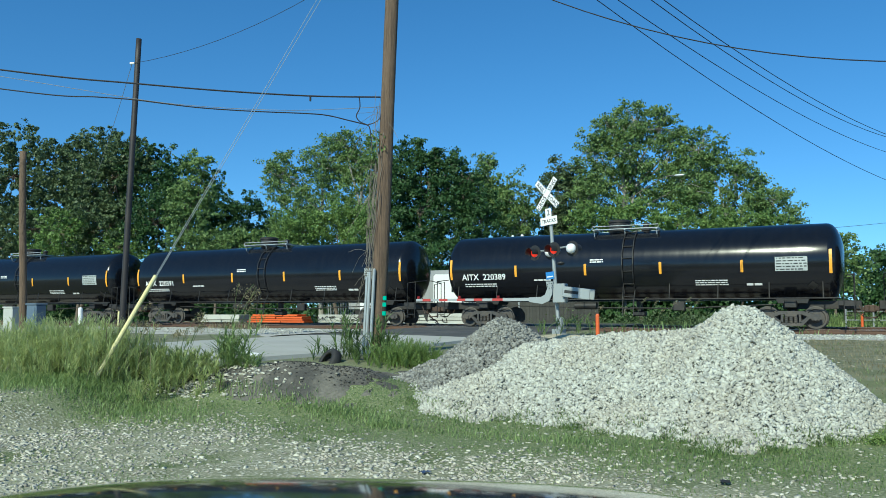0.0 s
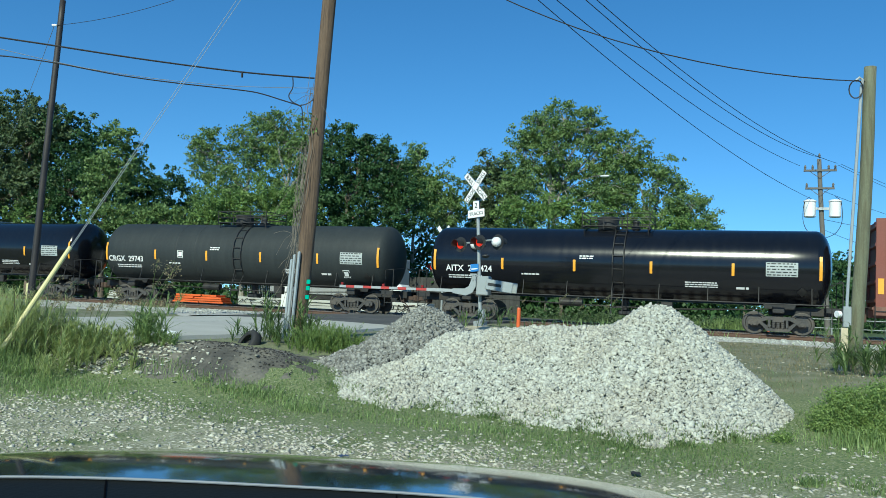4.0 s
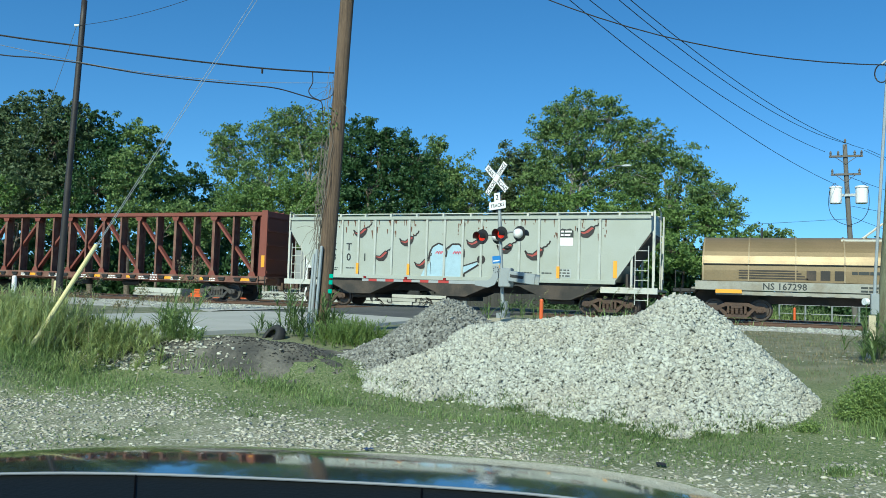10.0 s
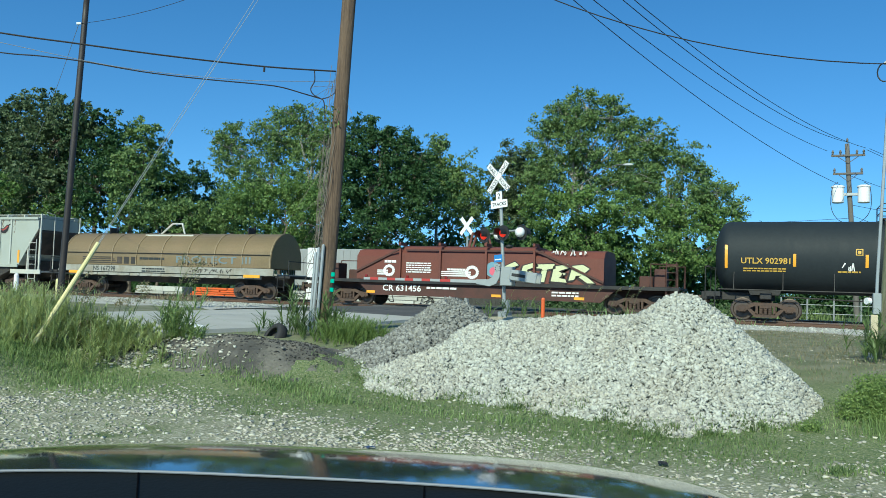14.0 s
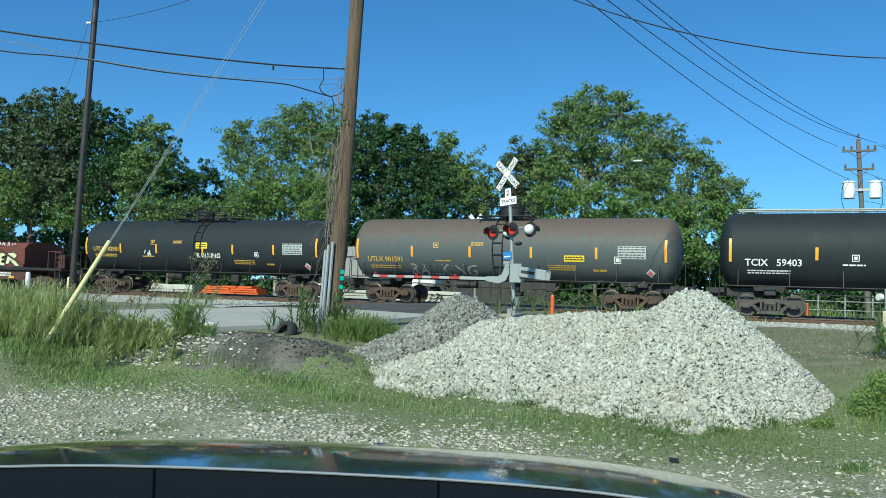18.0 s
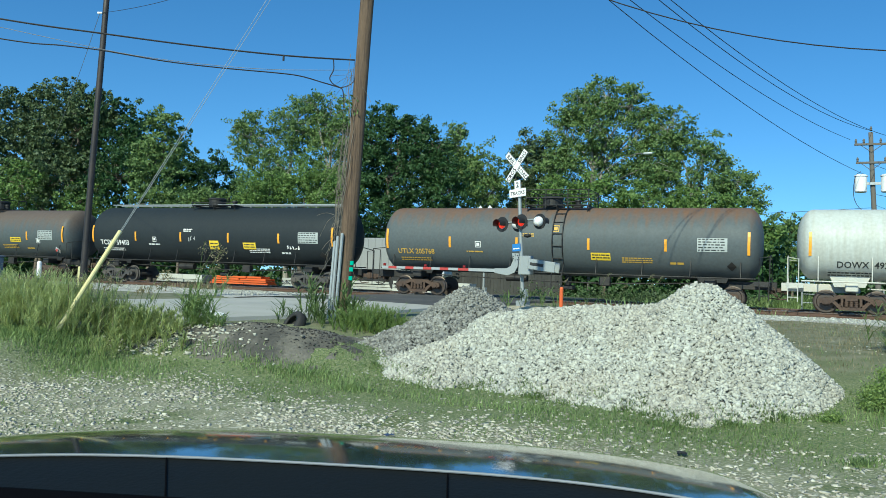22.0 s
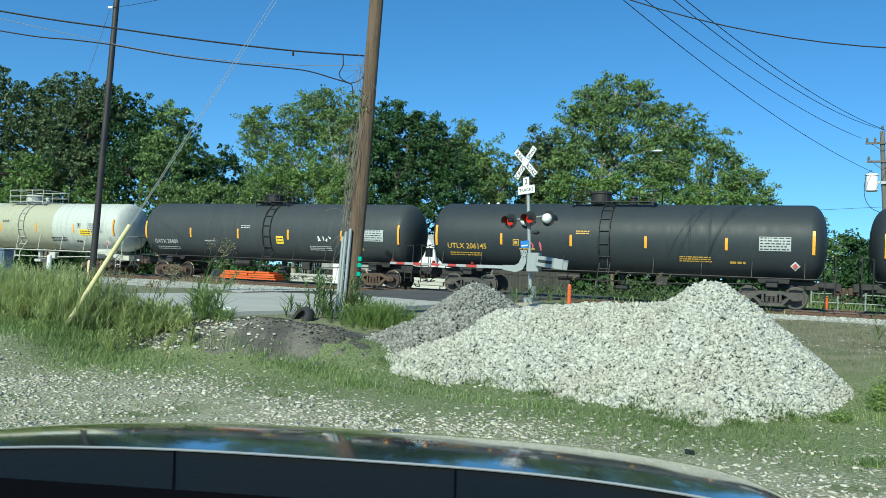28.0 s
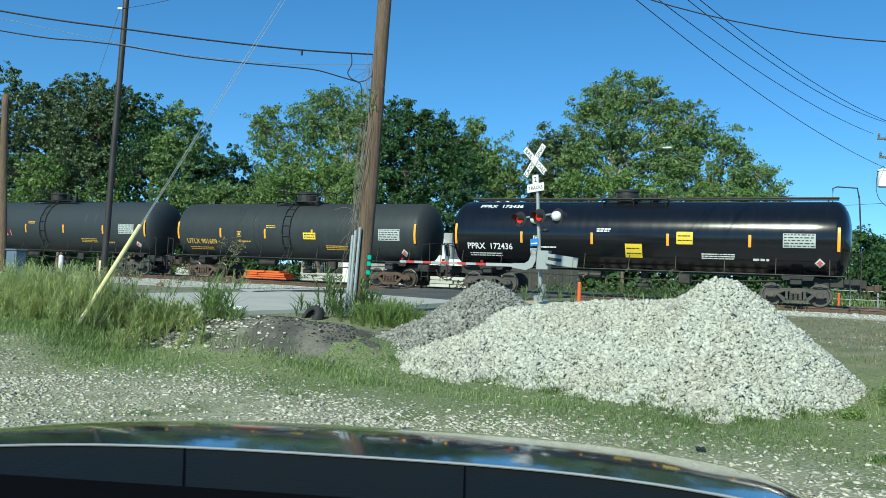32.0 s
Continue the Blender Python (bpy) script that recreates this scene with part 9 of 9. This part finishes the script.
tree("small mid-green leafy tree", -44.0, 50.0, ((-45.4, 6.8, 2.2, 1.5), (-42.0, 6.6, 1.9, 1.6), (-40.2, 6.2, 1.8, 1.6)), "leaf_a", 309, 0.2, 16, 2.2)
tree("sparse pale-limbed open tree", -36.4, 53.0, ((-39.8, 11.9, 1.9, 2.2), (-36.4, 12.6, 2.1, 2.7), (-37.8, 9.1, 2.6, 2.2), (-41.2, 12.6, 0.9, 0.8)), "leaf_a", 310, 0.165, 14, 1.9, 0.40, "bark_pale", 16)
tree("sparse pale-limbed open tree", -33.0, 53.4, ((-33.5, 12.9, 1.9, 2.6), (-32.9, 9.4, 2.6, 2.6), (-31.5, 12.0, 1.3, 2.5), (-34.6, 14.5, 0.9, 1.0)), "leaf_a", 311, 0.165, 14, 1.9, 0.40, "bark_pale", 16)
tree("fine-leaved bright green tree", -33.2, 50.0, ((-35.8, 7.2, 2.6, 1.6), (-32.4, 7.8, 2.9, 2.0), (-29.8, 6.9, 1.6, 1.6), (-33.5, 4.6, 3.6, 1.6)), "leaf_c", 312, 0.16, 18, 2.6, 0.25)
tree("dense dark green tree with pointed boughs", -27.6, 53.0, ((-29.1, 11.2, 1.5, 2.7), (-27.3, 10.9, 1.6, 2.4), (-26.4, 12.4, 0.6, 1.3), (-27.8, 13.0, 0.6, 1.2), (-25.9, 10.2, 1.6, 2.3), (-24.6, 9.4, 1.3, 2.0), (-24.0, 10.8, 0.5, 1.2), (-25.2, 11.9, 0.5, 1.2), (-26.7, 7.9, 3.0, 2.5), (-29.4, 8.0, 1.7, 2.1), (-23.0, 7.8, 1.7, 2.2), (-27.0, 5.0, 4.0, 1.8)), "leaf_b", 313, 0.18, 18, 2.7, 0.16)
tree("mid-green open tree behind the crossing", -24.0, 58.0, ((-24.5, 11.0, 1.2, 2.3), (-22.7, 9.8, 1.3, 2.1), (-23.6, 9.6, 1.4, 2.2), (-21.6, 8.3, 1.1, 1.6), (-22.6, 7.4, 1.7, 1.6), (-24.6, 12.9, 0.6, 0.7)), "leaf_a", 314, 0.18, 14, 2.4, 0.34, "bark_pale", 12)
tree("shadowed dull green leafy tree", -20.0, 62.0, ((-20.0, 11.6, 1.5, 2.0), (-18.2, 11.0, 1.4, 2.0), (-21.0, 9.2, 1.3, 2.2), (-19.2, 8.7, 2.1, 1.8), (-20.0, 6.0, 2.6, 1.8)), "leaf_d", 315, 0.19, 16, 2.6, 0.28)
tree("large open-crowned green tree with pale limbs", -13.4, 58.5, ((-16.2, 13.4, 1.6, 2.0), (-14.9, 14.6, 1.3, 1.5), (-13.2, 15.0, 1.3, 1.5), (-13.6, 12.9, 1.9, 1.9), (-11.4, 14.1, 1.4, 1.5), (-10.6, 12.9, 1.4, 1.6), (-8.9, 12.4, 1.4, 1.8), (-13.4, 10.4, 2.5, 2.4), (-16.2, 10.2, 1.8, 2.1), (-10.0, 10.0, 2.2, 1.9)), "leaf_a", 316, 0.165, 14, 2.2, 0.36, "bark_pale", 18)
tree("spreading open-crowned green tree with pale limbs", -7.0, 58.8, ((-8.4, 11.4, 1.3, 1.5), (-6.4, 10.6, 1.4, 1.6), (-4.3, 8.9, 1.3, 1.4), (-9.2, 8.9, 2.2, 1.9), (-6.2, 8.3, 2.2, 1.5), (-5.3, 10.2, 0.8, 0.8), (-2.9, 7.9, 0.9, 0.8)), "leaf_a", 317, 0.165, 14, 2.2, 0.36, "bark_pale", 14)
tree("leafy yellow-green tree under the large trees", -12.5, 56.0, ((-15.7, 7.4, 1.9, 1.6), (-12.9, 7.6, 2.1, 1.5), (-9.8, 7.2, 2.1, 1.4), (-13.0, 4.8, 3.6, 1.8)), "leaf_c", 318, 0.18, 16, 2.6, 0.28)
tree("leafy yellow-green tree under the large trees", -6.0, 56.5, ((-6.8, 6.9, 2.0, 1.3), (-4.2, 6.6, 1.6, 1.2), (-6.4, 4.6, 3.0, 1.6), (-2.6, 5.4, 1.3, 1.6)), "leaf_c", 319, 0.18, 16, 2.6, 0.28)
tree("small green tree at the wood's end", -0.6, 64.0, ((-0.9, 5.8, 1.5, 1.6), (-0.4, 4.0, 1.8, 1.6)), "leaf_a", 320, 0.2)
tree("low dark green rounded tree", 3.0, 76.0, ((2.4, 5.0, 2.2, 1.9), (3.8, 4.4, 2.0, 1.6)), "leaf_b", 321, 0.24)
tree("low dark green rounded tree", 7.0, 78.0, ((6.8, 5.2, 2.4, 2.0), (8.6, 4.6, 2.0, 1.8)), "leaf_b", 322, 0.24)


def thicket(name, label, n, xr, yr, hr, leaf, seed, size=0.22, per=240):
    r = np.random.default_rng(seed)
    bl = []
    for i in range(n):
        x, y = r.uniform(*xr), r.uniform(*yr)
        h = r.uniform(*hr)
        for k in range(3):
            bl.append((x + r.uniform(-0.7, 0.7), y + r.uniform(-0.5, 0.5), 0.4 + h * (k + 0.4) / 3, r.uniform(0.8, 1.3)))
    bl = np.array(bl)
    return solo(name, leaf_cloud(name, bl[:, :3], bl[:, 3], per, size, M[leaf], seed), None, label, "thicket", kind="stuff")


thicket("thicket", "tangled undergrowth under the trees", 100, (-74, -34), (52, 58), (2.5, 6.4), "leaf_b", 201, 0.40, 70)
thicket("thicket", "tangled undergrowth behind the crossing", 90, (-37, -14), (56, 62), (3.0, 7.2), "leaf_b", 203, 0.40, 70)
thicket("thicket", "green undergrowth under the large trees", 90, (-17, -1.5), (57, 61), (2.0, 6.8), "leaf_b", 205, 0.36, 76)
thicket("thicket", "low weeds and saplings along the far track", 22, (-16, 2), (47.0, 49.0), (0.1, 0.3), "leaf_d", 207, 0.14, 150)
thicket("thicket", "dark undergrowth past the wood's end", 34, (-5, 14), (70, 75), (2.6, 4.7), "leaf_b", 211, 0.28, 150)
thicket("far_woods", "distant dark tree line", 150, (-20, 90), (118, 132), (5.0, 9.5), "leaf_b", 209, 0.62, 40)
thicket("far_woods", "distant dark tree line", 200, (-190, -60), (80, 130), (6.0, 14.0), "leaf_b", 211, 0.6, 40)


# ------------------------------------------------------------------ what moves
def motions():
    """The train rolls through from right to left; wheels turn as far as they roll."""
    for car, x0, sets in TRAIN:
        walk(car, [(t, pose(x0 - SPEED * t, TRACK_Y, RAIL_Z)) for t in [i * 0.5 for i in range(65)]])
        for ob, off in sets:
            z = ob.matrix_basis.translation.z
            rows = []
            t_in = max(0.0, (x0 + off - 32) / SPEED)
            t_out = min(32.0, (x0 + off + 60) / SPEED)
            times = [0.0] + [t_in + k / 15 for k in range(int((t_out - t_in) * 15) + 1)] + [32.0]
            last = -1.0
            for t in times:
                if t <= last + 0.03:
                    continue
                roll = -SPEED * (min(max(t, t_in), t_out) - t_in) / 0.457
                rows.append((t, pose(off, 0, z, 0, math.degrees(roll), 0)))
                last = t
            walk(ob, rows)


motions()
